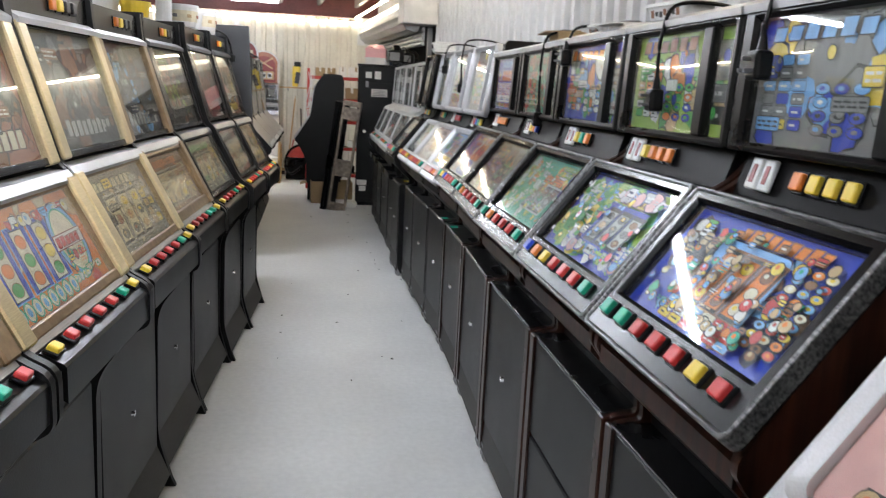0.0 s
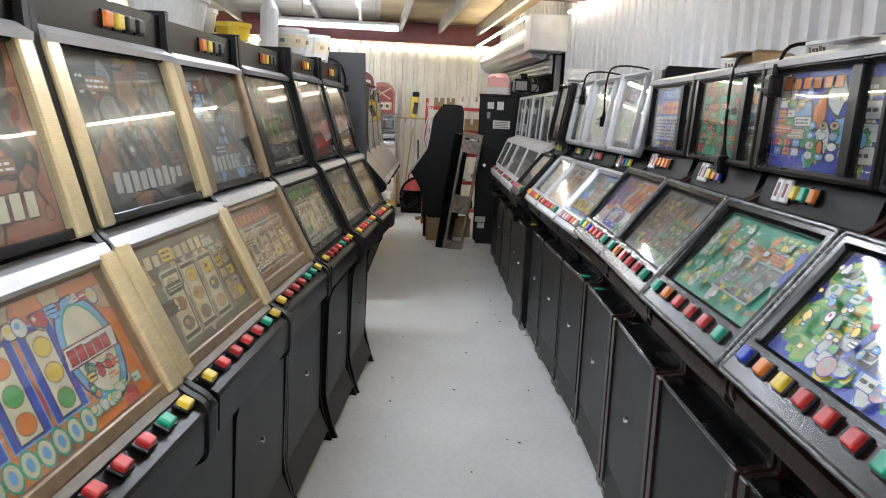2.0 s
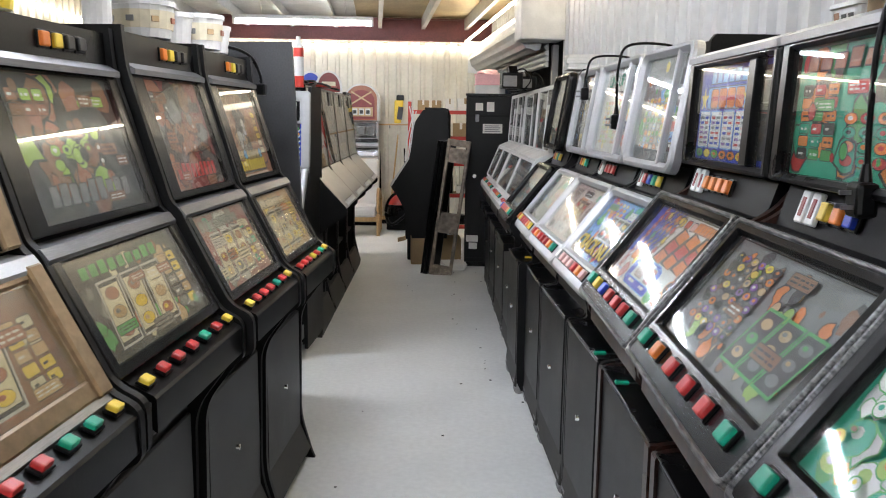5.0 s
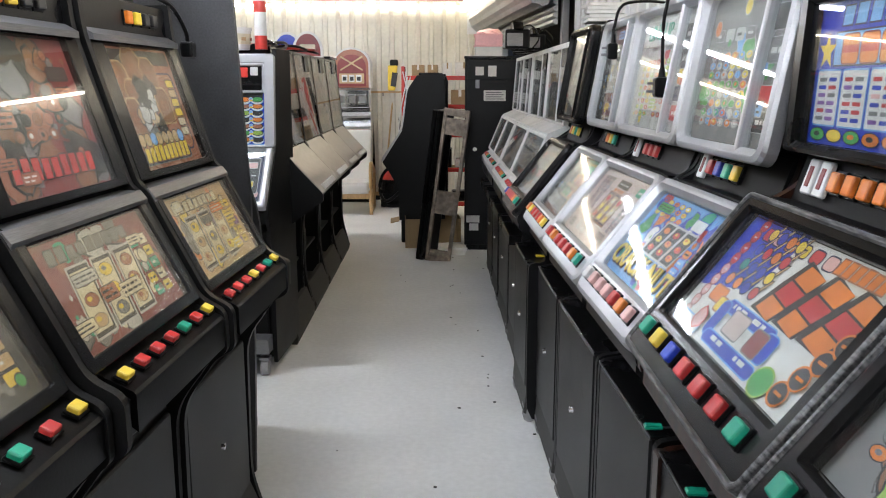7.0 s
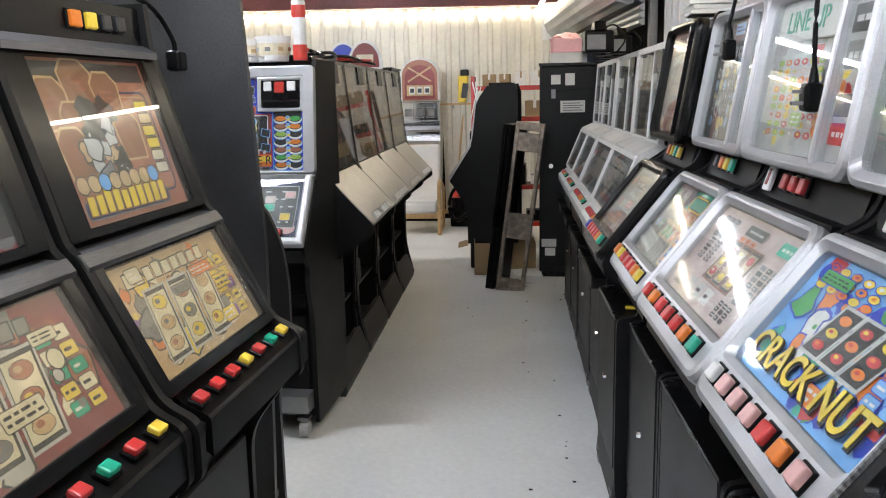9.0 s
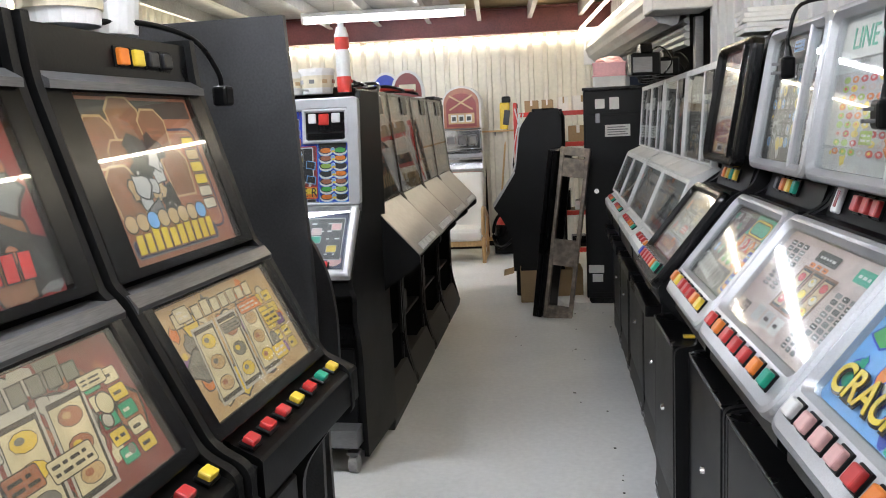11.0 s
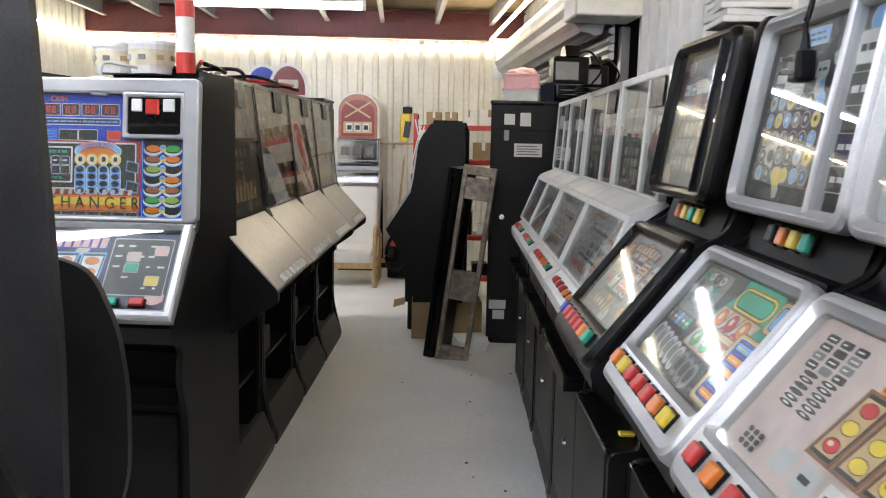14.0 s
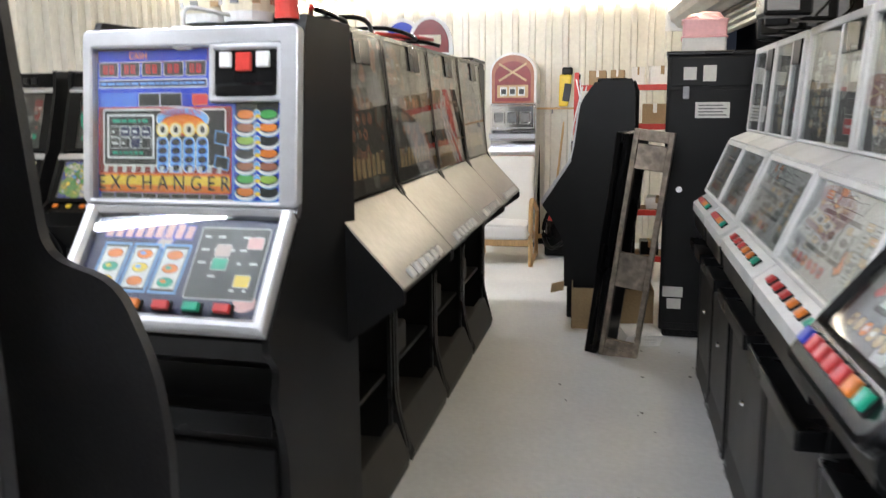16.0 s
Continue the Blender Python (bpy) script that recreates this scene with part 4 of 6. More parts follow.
def art_golf(w, h):
    """Blue water with green and white course patches, pale at the front."""
    rng = random.Random(102)
    a = art_mixed(w, h, 102, "blue", ["green", "lime", "white", "sky", "white", "lime"], "green", None, 52, None, (), 6, 2, 0.045)
    a.busy(w * 0.05, h * 0.1, w * 0.45, h * 0.85, 70, ["lime", "green", "white", "yellow", "sky"], "green", rng, 0.026)
    a.busy(w * 0.3, h * 0.02, w * 0.66, h * 0.3, 60, ["white", "silver", "pink", "sky", "white", "lime"], "blue", rng, 0.026)
    a.slant(w * 0.42, h * 0.22, w * 0.42, h * 0.52, 0.02, "blue")
    a.reels(w * 0.44, h * 0.26, w * 0.4, h * 0.4, 3, "navy", "silver", ["brown", "tan", "grey"], rng, 0.03)
    a.rect(w * 0.52, h * 0.76, w * 0.34, h * 0.1, "tan", 0.01, "brown")
    a.title(w * 0.54, h * 0.78, w * 0.28, h * 0.06, 9, "brown", "yellow", rng)
    a.busy(w * 0.5, h * 0.86, w * 0.44, h * 0.1, 24, ["white", "silver", "pink", "sky"], "navy", rng, 0.024)
    a.busy(w * 0.05, h * 0.05, w * 0.9, h * 0.9, 60, ["white", "red", "yellow", "sky", "green"], "navy", rng, 0.012)
    return a


def art_green(w, h):
    """Bright green board with white figures, orange plates and a small score board."""
    rng = random.Random(103)
    a = art_mixed(w, h, 103, "teal", ["teal", "white", "silver", "teal", "green"], "teal", None, 34, None, (), 4, 2, 0.04)
    a.busy(w * 0.05, h * 0.05, w * 0.6, h * 0.9, 70, ["white", "teal", "silver", "orange", "teal", "lime"], "green", rng, 0.028)
    a.reels(w * 0.42, h * 0.2, w * 0.42, h * 0.4, 3, "silver", "grey", ["teal", "silver", "brown"], rng, 0.04)
    a.rect(w * 0.5, h * 0.64, w * 0.34, h * 0.1, "orange", 0.004, "brown")
    a.lines(w * 0.52, h * 0.65, w * 0.3, h * 0.08, 2, "brown", rng)
    a.grid(w * 0.66, h * 0.78, w * 0.28, h * 0.18, 5, 2, ["lime", "green", "yellow"], rng, "smoke")
    a.rect(w * 0.9, h * 0.45, w * 0.07, h * 0.4, "blue", 0.004, "navy")
    a.busy(w * 0.05, h * 0.05, w * 0.88, h * 0.88, 70, ["white", "orange", "teal", "brown", "silver", "yellow"], "green", rng, 0.012)
    return a


def art_purple(w, h):
    return art_mixed(w, h, 104, "grey", ["tan", "smoke", "orange", "lime", "brown", "grey"], "smoke", (0.5, 0.15, 0.4, 0.45, 3, "green", "smoke", ["grey", "green", "tan"], 0.03), 60, None, [(0.06, 0.2, 0.4, 0.7, 6, 8, ["purple", "orange", "yellow", "tan", "grey", "smoke"], True)], 6, 3, 0.022)


def art_blue(w, h):
    rng = random.Random(105)
    a = Art(w, h, "white")
    a.shape([(0, 0.34 * h), (0.34 * w, 0.5 * h), (0.42 * w, h), (0, h)], "blue")
    for k in range(9):
        a.disc(0.035 + 0.004 * k, 0.03 + k * h * 0.105, 0.014, 0.012, "pink" if k < 5 else "red", "darkred", 0.003)
        a.lines(0.03 + 0.004 * k, 0.026 + k * h * 0.105, 0.014, 0.008, 1, "white", rng)
    for k in range(6):
        a.rect(0.09 + k * 0.05, h - 0.035, 0.036, 0.024, ("red", "pink", "orange", "yellow")[k % 4], 0.008, "navy")
    for i in range(4):
        for j in range(4):
            x, y = 0.1 + i * 0.04 + j * 0.008, 0.5 * h + j * 0.036
            a.slant(x, y, 0.006, 0.034, 0.026, "tan", "smoke")
            a.disc(x, y, 0.013, 0.012, rng.choice(["teal", "orange", "yellow", "blue", "red"]), "navy", 0.003)
    a.rect(0.08, 0.3 * h, 0.06, 0.03, "orange", 0.005, "rust")
    a.rect(0.13, 0.25 * h, 0.045, 0.028, "yellow", 0.005, "rust")
    for k in range(3):
        x = w * (0.45 + 0.16 * k)
        a.shape([(x - 0.016, 0.42 * h), (x + 0.07, 0.4 * h), (x + 0.115, 0.62 * h), (x + 0.125, 0.8 * h), (x + 0.05, 0.88 * h), (x + 0.015, 0.66 * h)], "smoke")
        for q in range(3):
            y0, y1 = h * (0.44 + 0.14 * q), h * (0.565 + 0.14 * q)
            xa, xb = x + 0.0 + 0.021 * q, x + 0.018 + 0.021 * q
            a.shape([(xa, y0), (xa + 0.062, y0 - 0.01), (xb + 0.064, y1 - 0.01), (xb, y1)], "orange" if q != 1 else "red")
    for x0, y0, ww, hh in ((0.3, 0.3, 0.36, 0.09), (0.27, 0.08, 0.06, 0.28), (0.3, 0.04, 0.4, 0.09), (0.62, 0.16, 0.08, 0.2)):
        a.rect(w * x0, h * y0, w * ww, h * hh, "blue", 0.012, "sky")
    for x0, y0 in ((0.34, 0.32), (0.5, 0.32), (0.36, 0.06), (0.56, 0.06)):
        a.lines(w * x0, h * y0, 0.06, 0.02, 1, "white", rng)
    a.rect(w * 0.38, h * 0.17, 0.07, 0.045, "blush", 0.006, "grey")
    a.rect(w * 0.56, h * 0.16, 0.05, 0.045, "darkred", 0.006, "grey")
    a.disc(w * 0.76, h * 0.1, 0.03, 0.024, "green", "lime", 0.004)
    for k in range(4):
        a.disc(w * (0.86 + 0.03 * k), h * (0.12 + 0.14 * k), 0.022, 0.018, "black", "orange", 0.004)
        a.lines(w * (0.86 + 0.03 * k) - 0.012, h * (0.12 + 0.14 * k) - 0.006, 0.024, 0.012, 1, "orange", rng)
    a.title(w * 0.66, h * 0.87, w * 0.26, h * 0.1, 6, "orange", "rust", rng)
    a.rect(w * 0.02, h * 0.02, w * 0.22, h * 0.1, "white", 0.006, "sky")
    a.blob(w * 0.2, h * 0.14, 0.02, "pink", rng, "red")
    return a


def up_blue(w, h):
    rng = random.Random(205)
    a = Art(w, h, "blue")
    a.title(w * 0.14, h * 0.83, w * 0.5, h * 0.13, 6, "sky", "navy", rng)
    a.rect(w * 0.12, h * 0.56, w * 0.56, h * 0.22, "sky", 0.004, "navy")
    for k in range(4):
        a.rect(w * (0.17 + 0.115 * k), h * 0.57, w * 0.1, h * 0.19, "orange", 0.008, "darkred")
        a.rect(w * (0.17 + 0.115 * k), h * 0.64, w * 0.1, h * 0.05, "red", 0.002)
    for x in (0.07, 0.66):
        n = 5
        a.shape([(w * x + (0.035 if k % 2 == 0 else 0.014) * math.cos(math.pi * k / n + 1.57), h * 0.66 + (0.035 if k % 2 == 0 else 0.014) * math.sin(math.pi * k / n + 1.57)) for k in range(10)], "yellow")
    for i in range(4):
        a.rect(w * (0.03 + 0.17 * i), h * 0.14, w * 0.15, h * 0.38, "white", 0.004, "sky")
        for j in range(6):
            for q in range(2):
                a.rect(w * (0.045 + 0.17 * i + 0.065 * q), h * (0.17 + 0.055 * j), w * 0.05, h * 0.028, rng.choice(["red", "purple", "blue", "pink", "grey"]), 0.002)
    a.grid(w * 0.02, h * 0.02, w * 0.68, h * 0.1, 6, 1, ["green", "orange", "yellow"], rng, "smoke", 0.85, True)
    a.rect(w * 0.8, h * 0.06, w * 0.18, h * 0.88, "smoke", 0.004)
    a.rect(w * 0.83, h * 0.6, w * 0.12, h * 0.2, "grey", 0.01, "silver")
    return a


def art_gold(w, h):
    rng = random.Random(108)
    a = Art(w, h, "smoke")
    a.rect(0.01, h * 0.5, w * 0.34, h * 0.46, "grey", 0.02, "black")
    a.grid(0.02, h * 0.6, w * 0.26, h * 0.34, 4, 3, ["smoke", "grey", "silver", "teal"], rng, "black", 0.85, True)
    a.blob(w * 0.66, h * 0.76, 0.12, "teal", rng, "navy")
    a.rect(w * 0.5, h * 0.74, w * 0.34, h * 0.2, "yellow", 0.03, "brown")
    a.rect(w * 0.52, h * 0.77, w * 0.3, h * 0.14, "teal", 0.024, "smoke")
    a.rect(w * 0.86, h * 0.7, w * 0.12, h * 0.26, "tan", 0.01, "brown")
    a.rect(w * 0.88, h * 0.74, w * 0.08, h * 0.18, "sky", 0.006, "smoke")
    for k in range(3):
        x = w * (0.36 + 0.12 * k)
        a.slant(x, h * 0.3, 0.07, h * 0.42, 0.05, "tan", "brown")
        a.slant(x + 0.007, h * 0.33, 0.056, h * 0.36, 0.043, "silver")
        for q in range(3):
            a.disc(x + 0.044 + 0.014 * q, h * (0.39 + 0.12 * q), 0.02, 0.018, rng.choice(["red", "green", "yellow", "orange"]), "smoke", 0.002)
            a.disc(x + 0.04 + 0.014 * q, h * (0.4 + 0.12 * q), 0.008, 0.008, "cream", "", 0, 8)
    a.rect(w * 0.34, h * 0.48, w * 0.44, h * 0.05, "tan", 0.004, "brown")
    for k in range(9):
        a.disc(0.035 + k * w * 0.072, h * (0.22 - 0.012 * k), 0.024, 0.03, "silver" if k < 6 else "grey", "black", 0.004)
        a.disc(0.033 + k * w * 0.072, h * (0.23 - 0.012 * k), 0.015, 0.019, "grey" if k < 6 else "smoke", "", 0, 12)
    a.rect(w * 0.76, h * 0.04, w * 0.21, h * 0.58, "tan", 0.012, "brown")
    a.rect(w * 0.785, h * 0.07, w * 0.16, h * 0.52, "blue", 0.008, "yellow")
    for j in range(5):
        a.rect(w * 0.8, h * (0.1 + 0.1 * j), w * 0.13, h * 0.055, rng.choice(["sky", "orange", "red", "sky"]), 0.004, "navy")
        a.lines(w * 0.81, h * (0.11 + 0.1 * j), w * 0.1, h * 0.03, 1, "yellow", rng)
    a.grid(w * 0.03, h * 0.36, w * 0.28, h * 0.14, 5, 1, ["teal", "sky", "grey"], rng, "black", 0.85)
    return a


def art_clear(seed, base="grey", inks=("tan", "orange", "silver", "smoke", "red")):
    def make(w, h):
        return art_mixed(w, h, seed, base, list(inks), "smoke", (0.2, 0.3, 0.5, 0.42, 3, "smoke", "silver", ["grey", "tan", "smoke"], 0.02), 18, [(0.2, 0.82, 0.5, 0.1, 7, inks[0], "smoke")], [(0.08, 0.06, 0.5, 0.16, 6, 1, ["orange", "tan", "red"], True), (0.76, 0.2, 0.18, 0.6, 2, 6, ["grey", "silver", "tan"], False)], 4, 2)
    return make


def up_dark(seed, base, inks, title_ink):
    def make(w, h):
        return art_mixed(w, h, seed, base, list(inks), "smoke", None, 30, [(0.06, 0.82, 0.58, 0.12, 6, title_ink, "smoke")], [(0.04, 0.12, 0.28, 0.6, 3, 6, list(inks), False), (0.36, 0.1, 0.3, 0.4, 3, 4, list(inks)[:3], True), (0.78, 0.1, 0.18, 0.8, 1, 4, ["smoke", "grey", "silver"], False)], 5, 3, 0.04)
    return make


def up_clear(seed, base, inks, grid_rows=8):
    def make(w, h):
        return art_mixed(w, h, seed, base, list(inks), "silver", None, 8, None, [(0.08, 0.1, 0.54, 0.52, 6, grid_rows, list(inks), True), (0.76, 0.08, 0.2, 0.32, 1, 2, ["navy", "red", "smoke"], False), (0.76, 0.5, 0.2, 0.4, 1, 2, ["white", "grey", "smoke"], False), (0.1, 0.68, 0.5, 0.1, 4, 1, ["silver", "grey"], False)], 2, 2, 0.03)
    return make


rows_right = [
    (1.4, 0.72, 2.04, 0.655, "silver", "white framed fruit machine with a pink bordered glass", art_clear(220, "pink", ("blush", "pink", "teal", "yellow", "red")), up_clear(221, "grey", ("pink", "grey", "silver")), "rgyrgry", "cc oyy", BLACK, None),
    (2.25, 0.75, 2.912, 0.71, "dark", "dark fruit machine with a busy blue map glass", art_map, up_dark(201, "grey", ("sky", "blue", "grey", "yellow", "grey"), "sky"), "ggrrryr", "cc oyyy", WOOD, 0.42),
    (2.92, 0.71, 3.622, 0.675, "dark", "dark fruit machine with a blue and green golf glass", art_golf, up_dark(202, "lime", ("green", "orange", "blue", "tan", "white"), "rust"), "boyrrrg", "ccyooo", WOOD, 0.42),
    (3.63, 0.675, 4.327, 0.64, "dark", "dark fruit machine with a green glass", art_green, up_dark(203, "blue", ("sky", "white", "tan", "green", "orange"), "orange"), "gorrrg", " ccygo", WOOD, None),
    (4.335, 0.64, 5.062, 0.625, "dark", "dark fruit machine with a purple and yellow patterned glass", art_purple, up_dark(204, "teal", ("red", "orange", "teal", "smoke", "green"), "rust"), "gorrrg", " ccyob", WOOD, None),
    (5.07, 0.625, 5.742, 0.595, "dark", "dark fruit machine with orange reels on blue and white", art_blue, up_blue, "gybrrrg", "ccoooo", WOOD, None),
    (5.75, 0.595, 6.322, 0.545, "silver", "silver framed fruit machine with a nut picture glass", art_nut, up_clear(206, "grey", ("orange", "green", "sky", "yellow", "silver")), "wppprop", "crbgy", BLACK, None),
    (6.33, 0.545, 6.972, 0.49, "silver", "silver framed fruit machine with a pale pink glass", art_blush, up_clear(207, "silver", ("lime", "red", "yellow", "blush", "orange"), 9), "rorrrog", "c rrr", BLACK, None),
    (6.98, 0.49, 7.542, 0.45, "silver", "silver framed fruit machine with teal and gold reels", art_gold, up_clear(208, "smoke", ("silver", "yellow", "sky", "grey", "smoke"), 5), "oyrrroy", " koyg", BLACK, None),
]
for y0, x0, y1, x1, style, label, la, ua, caps, ledge, side, split in rows_right:
    at, w = R_at(y0, x0, y1, x1)
    words = ()
    if la is art_nut:
        words = (("CRACK", 0.078, "yellow", w * 0.32, 0.15), ("NUT", 0.08, "yellow", w * 0.74, 0.15))
    made = right_machine(w, at, label, "right row of fruit machines", style, la, ua, caps, ledge, 0, 0.72 if style == "silver" else 0.74, side, split, True, words, WHITE if y0 < 1 else None)
    if la is art_blush:
        mm, nn = slope((0.268, 1.335), (0.335, 1.745))
        part("name_plate", box((0.07, nn - 0.13, 0.004), (w * 0.66, nn - 0.045, 0.0125), 0.002), INK["white"], made, at=mm)
        part("lettering", text_mesh("LINE UP", 0.07, INK["teal"]), None, made, at=mm @ Matrix.Translation(((0.07 + w * 0.66) / 2, nn - 0.088, 0.0135)))

# dark framed clear machine, and the white ones behind it
at, w = R_at(7.56, 0.41, 8.07, 0.37)
right_machine(w, at, "dark grey framed fruit machine with a clear dusty glass", "right row of fruit machines", "silver", art_clear(209), up_clear(210, "smoke", ("grey", "smoke", "tan", "brown"), 4), "brrrrog", " oygy", 0, 0.74, BLACK, None, True, (), DARKM)


def white_machine(w, at, label, seed, short=False):
    root = thing("fruit_machine", at @ Matrix.Diagonal((1, 1, 0.912, 1)), label, "fruit machine", "white framed fruit machines")
    dp = 0.58
    front = [(0.05, 0.03), (0.05, 0.79), (0.06, 0.93), (0.03, 0.98), (0.075, 1.065), (0.19, 1.38), (0.27, 1.42), (0.295, 1.88), (dp, 1.88), (dp, 0.03)]
    side_panels(root, w, front, BLACK, 0.02)
    part("body", prism([(0.1, 0.06), (0.1, 0.93), (0.06, 0.99), (0.1, 1.05), (0.22, 1.36), (0.3, 1.4), (0.325, 1.87), (dp - 0.01, 1.87), (dp - 0.01, 0.06)], 0.022, w - 0.022), BLACK, root)
    part("button_shelf", prism([(0.0, 0.985), (0.0, 1.03), (0.07, 1.085), (0.1, 1.06), (0.03, 0.98)], 0.0, w), WHITE, root)
    m, n = slope((0.0, 1.03), (0.07, 1.085))
    for k, c in enumerate("rrroog"):
        put_button(root, m @ Matrix.Translation((0.14 + k * (w - 0.26) / 5, n * 0.45, 0)), c, 0.04, 0.034)
    part("apron", prism([(0.01, 0.9), (0.004, 0.985), (0.06, 0.99), (0.07, 0.9)], 0.02, w - 0.02), BLACK2, root)
    m, n = slope((0.07, 1.085), (0.18, 1.375))
    fw = (0.03, 0.03, 0.02, 0.025)
    glazed(root, m, w, n, fw, WHITE, art_clear(seed, "silver", ("silver", "cream", "grey", "tan", "orange"))(*inner(w, n, fw)).mesh(), 0.022, 0.008, 0.004, GLASS, name="lower_frame")
    part("hood", prism([(0.165, 1.375), (0.165, 1.39), (0.262, 1.435), (0.28, 1.42), (0.2, 1.36)], 0.0, w), WHITE, root)
    m, n = slope((0.262, 1.43), (0.29, 1.87))
    fw = (0.03, 0.03, 0.012, 0.03)
    glazed(root, m, w, n, fw, WHITE, up_clear(seed + 1, "smoke", ("silver", "grey", "smoke", "tan"), 5)(*inner(w, n, fw)).mesh(), 0.022, 0.006, 0.004, GLASS, name="upper_frame")
    part("divider", box((w * 0.6, 0.012, 0), (w * 0.6 + 0.02, n - 0.03, 0.022), 0.003), WHITE, root, at=m)
    part("top_block", box((w * 0.66, n - 0.13, 0.018), (w * 0.9, n - 0.03, 0.024), 0.002), BLACK2, root, at=m)
    # open coin tray and doors
    part("coin_tray", ring(0.03, 0.04, w - 0.03, 0.2, 0.012, 0.05, 0.01, 0.008, 0.2, 0.0), BLACK2, root, at=Matrix.Translation((0, -0.05, 0.78)))
    part("tray_floor", box((0.035, -0.005, 0.78), (w - 0.035, 0.145, 0.79), 0.002), BLACK2, root)
    lower_cabinet(root, w, BLACK, DOOR, 0.07, 0.76, dp, 0.045, None, True, True, seed=seed)
    return root


for k, (y0, y1) in enumerate(((8.12, 8.86), (8.87, 9.61), (9.67, 10.24), (10.25, 10.82))):
    at, w = R_at(y0, 0.41 - 0.062 * (y0 - 8.09), y1, 0.41 - 0.062 * (y1 - 8.09))
    white_machine(w, at, "white framed fruit machine with a clear glass", 230 + 2 * k)


# ---- the machine that faces the start of the aisle ----
def exchanger():
    w = 0.745
    root = thing("fruit_machine", pose(-1.475, 8.14, 0) @ Matrix.Diagonal((0.88, 0.9, 1, 1)), "silver framed fruit machine with a busy blue glass", "fruit machine")
    dp = 0.66
    front = curve_edge([(0.09, 0.05), (0.09, 0.55), (0.03, 0.7), (0.06, 0.78), (0.0, 0.84), (0.0, 0.885), (0.235, 1.165), (0.25, 1.2), (0.31, 1.655), (0.33, 1.685)])
    side_panels(root, w, front + [(dp, 1.685), (dp, 0.05)], BLACK, 0.024)
    part("body", prism([(0.12, 0.07), (0.12, 0.62), (0.2, 0.64), (0.2, 0.74), (0.06, 0.8), (0.03, 0.86), (0.26, 1.13), (0.3, 1.17), (0.35, 1.655), (dp - 0.01, 1.665), (dp - 0.01, 0.07)], 0.026, w - 0.026), BLACK, root)
    m, n = slope((0.0, 0.88), (0.235, 1.165))
    fw = (0.045, 0.045, 0.04, 0.025)
    aw, ah = inner(w - 0.02, n, fw)
    a = art_mixed(aw, ah, 301, "navy", ["pink", "sky", "navy", "blush"], "blue", (0.06, 0.24, 0.5, 0.46, 3, "sky", "white", ["yellow", "teal", "orange", "sky"], 0.01), 4, [(0.06, 0.78, 0.5, 0.15, 9, "pink", "blue")], [], 0, 0)
    a.rect(aw * 0.6, ah * 0.2, aw * 0.36, ah * 0.7, "smoke", 0.006, "silver", 0.004)
    a.grid(aw * 0.61, ah * 0.22, aw * 0.34, ah * 0.66, 5, 5, ["smoke", "black", "smoke", "smoke"], random.Random(5), "black", 0.9)
    for fx, fy, ink in ((0.7, 0.62, "blush"), (0.86, 0.7, "pink"), (0.7, 0.48, "teal"), (0.84, 0.32, "yellow")):
        a.rect(aw * fx, ah * fy, 0.05, 0.034, ink, 0.003, "white", 0.002)
    glazed(root, m @ Matrix.Translation((0.01, 0, 0)), w - 0.02, n, fw, SILVER, a.mesh(), 0.034, 0.006, 0.004, GLASS, soft=0.5, name="lower_frame")
    for k, c in enumerate("roorgr"):
        put_button(root, m @ Matrix.Translation((0.09 + k * 0.1, 0.062, 0.018)), c, 0.065, 0.032)
    m, n = slope((0.235, 1.18), (0.295, 1.655))
    part("mid_strip", prism([(0.215, 1.155), (0.205, 1.17), (0.235, 1.2), (0.262, 1.15), (0.25, 1.15)], 0.002, w - 0.002), DULL, root)
    fw = (0.032, 0.06, 0.012, 0.05)
    aw, ah = inner(w, n, fw)
    a = Art(aw, ah, "blue")
    rng = random.Random(17)
    X, Y = aw, ah
    for k in range(9):
        a.rect(X * 0.02, Y * (0.61 + 0.012 * k), X * 0.2, Y * 0.004, "sky", 0.0008)
    a.rect(X * 0.01, Y * 0.06, X * 0.72, Y * 0.55, "darkred", 0.004, "red", 0.004)
    a.rect(X * 0.005, Y * 0.92, X * 0.6, Y * 0.075, "blue", 0.003, "darkred")
    for k in range(5):
        a.rect(X * (0.012 + 0.12 * k), Y * 0.825, X * 0.104, Y * 0.09, "smoke", 0.002, "white", 0.002)
        for q in range(2):
            a.rect(X * (0.032 + 0.12 * k + 0.036 * q), Y * 0.842, X * 0.024, Y * 0.056, "red", 0.001)
            a.rect(X * (0.039 + 0.12 * k + 0.036 * q), Y * 0.853, X * 0.01, Y * 0.014, "smoke", 0.001)
            a.rect(X * (0.039 + 0.12 * k + 0.036 * q), Y * 0.874, X * 0.01, Y * 0.014, "smoke", 0.001)
    a.rect(X * 0.012, Y * 0.752, X * 0.59, Y * 0.045, "navy", 0.002, "white", 0.003)
    a.lines(X * 0.02, Y * 0.76, X * 0.57, Y * 0.03, 1, "sky", rng)
    for k in range(2):
        a.rect(X * (0.235 + 0.12 * k), Y * 0.625, X * 0.112, Y * 0.082, "black", 0.002, "white", 0.002)
    a.rect(X * 0.53, Y * 0.635, X * 0.075, Y * 0.06, "red", 0.002, "orange")
    a.rect(X * 0.04, Y * 0.235, X * 0.66, Y * 0.36, "black", 0.004, "white", 0.005)
    a.rect(X * 0.055, Y * 0.275, X * 0.265, Y * 0.295, "white", 0.004)
    a.rect(X * 0.066, Y * 0.288, X * 0.243, Y * 0.27, "black", 0.003)
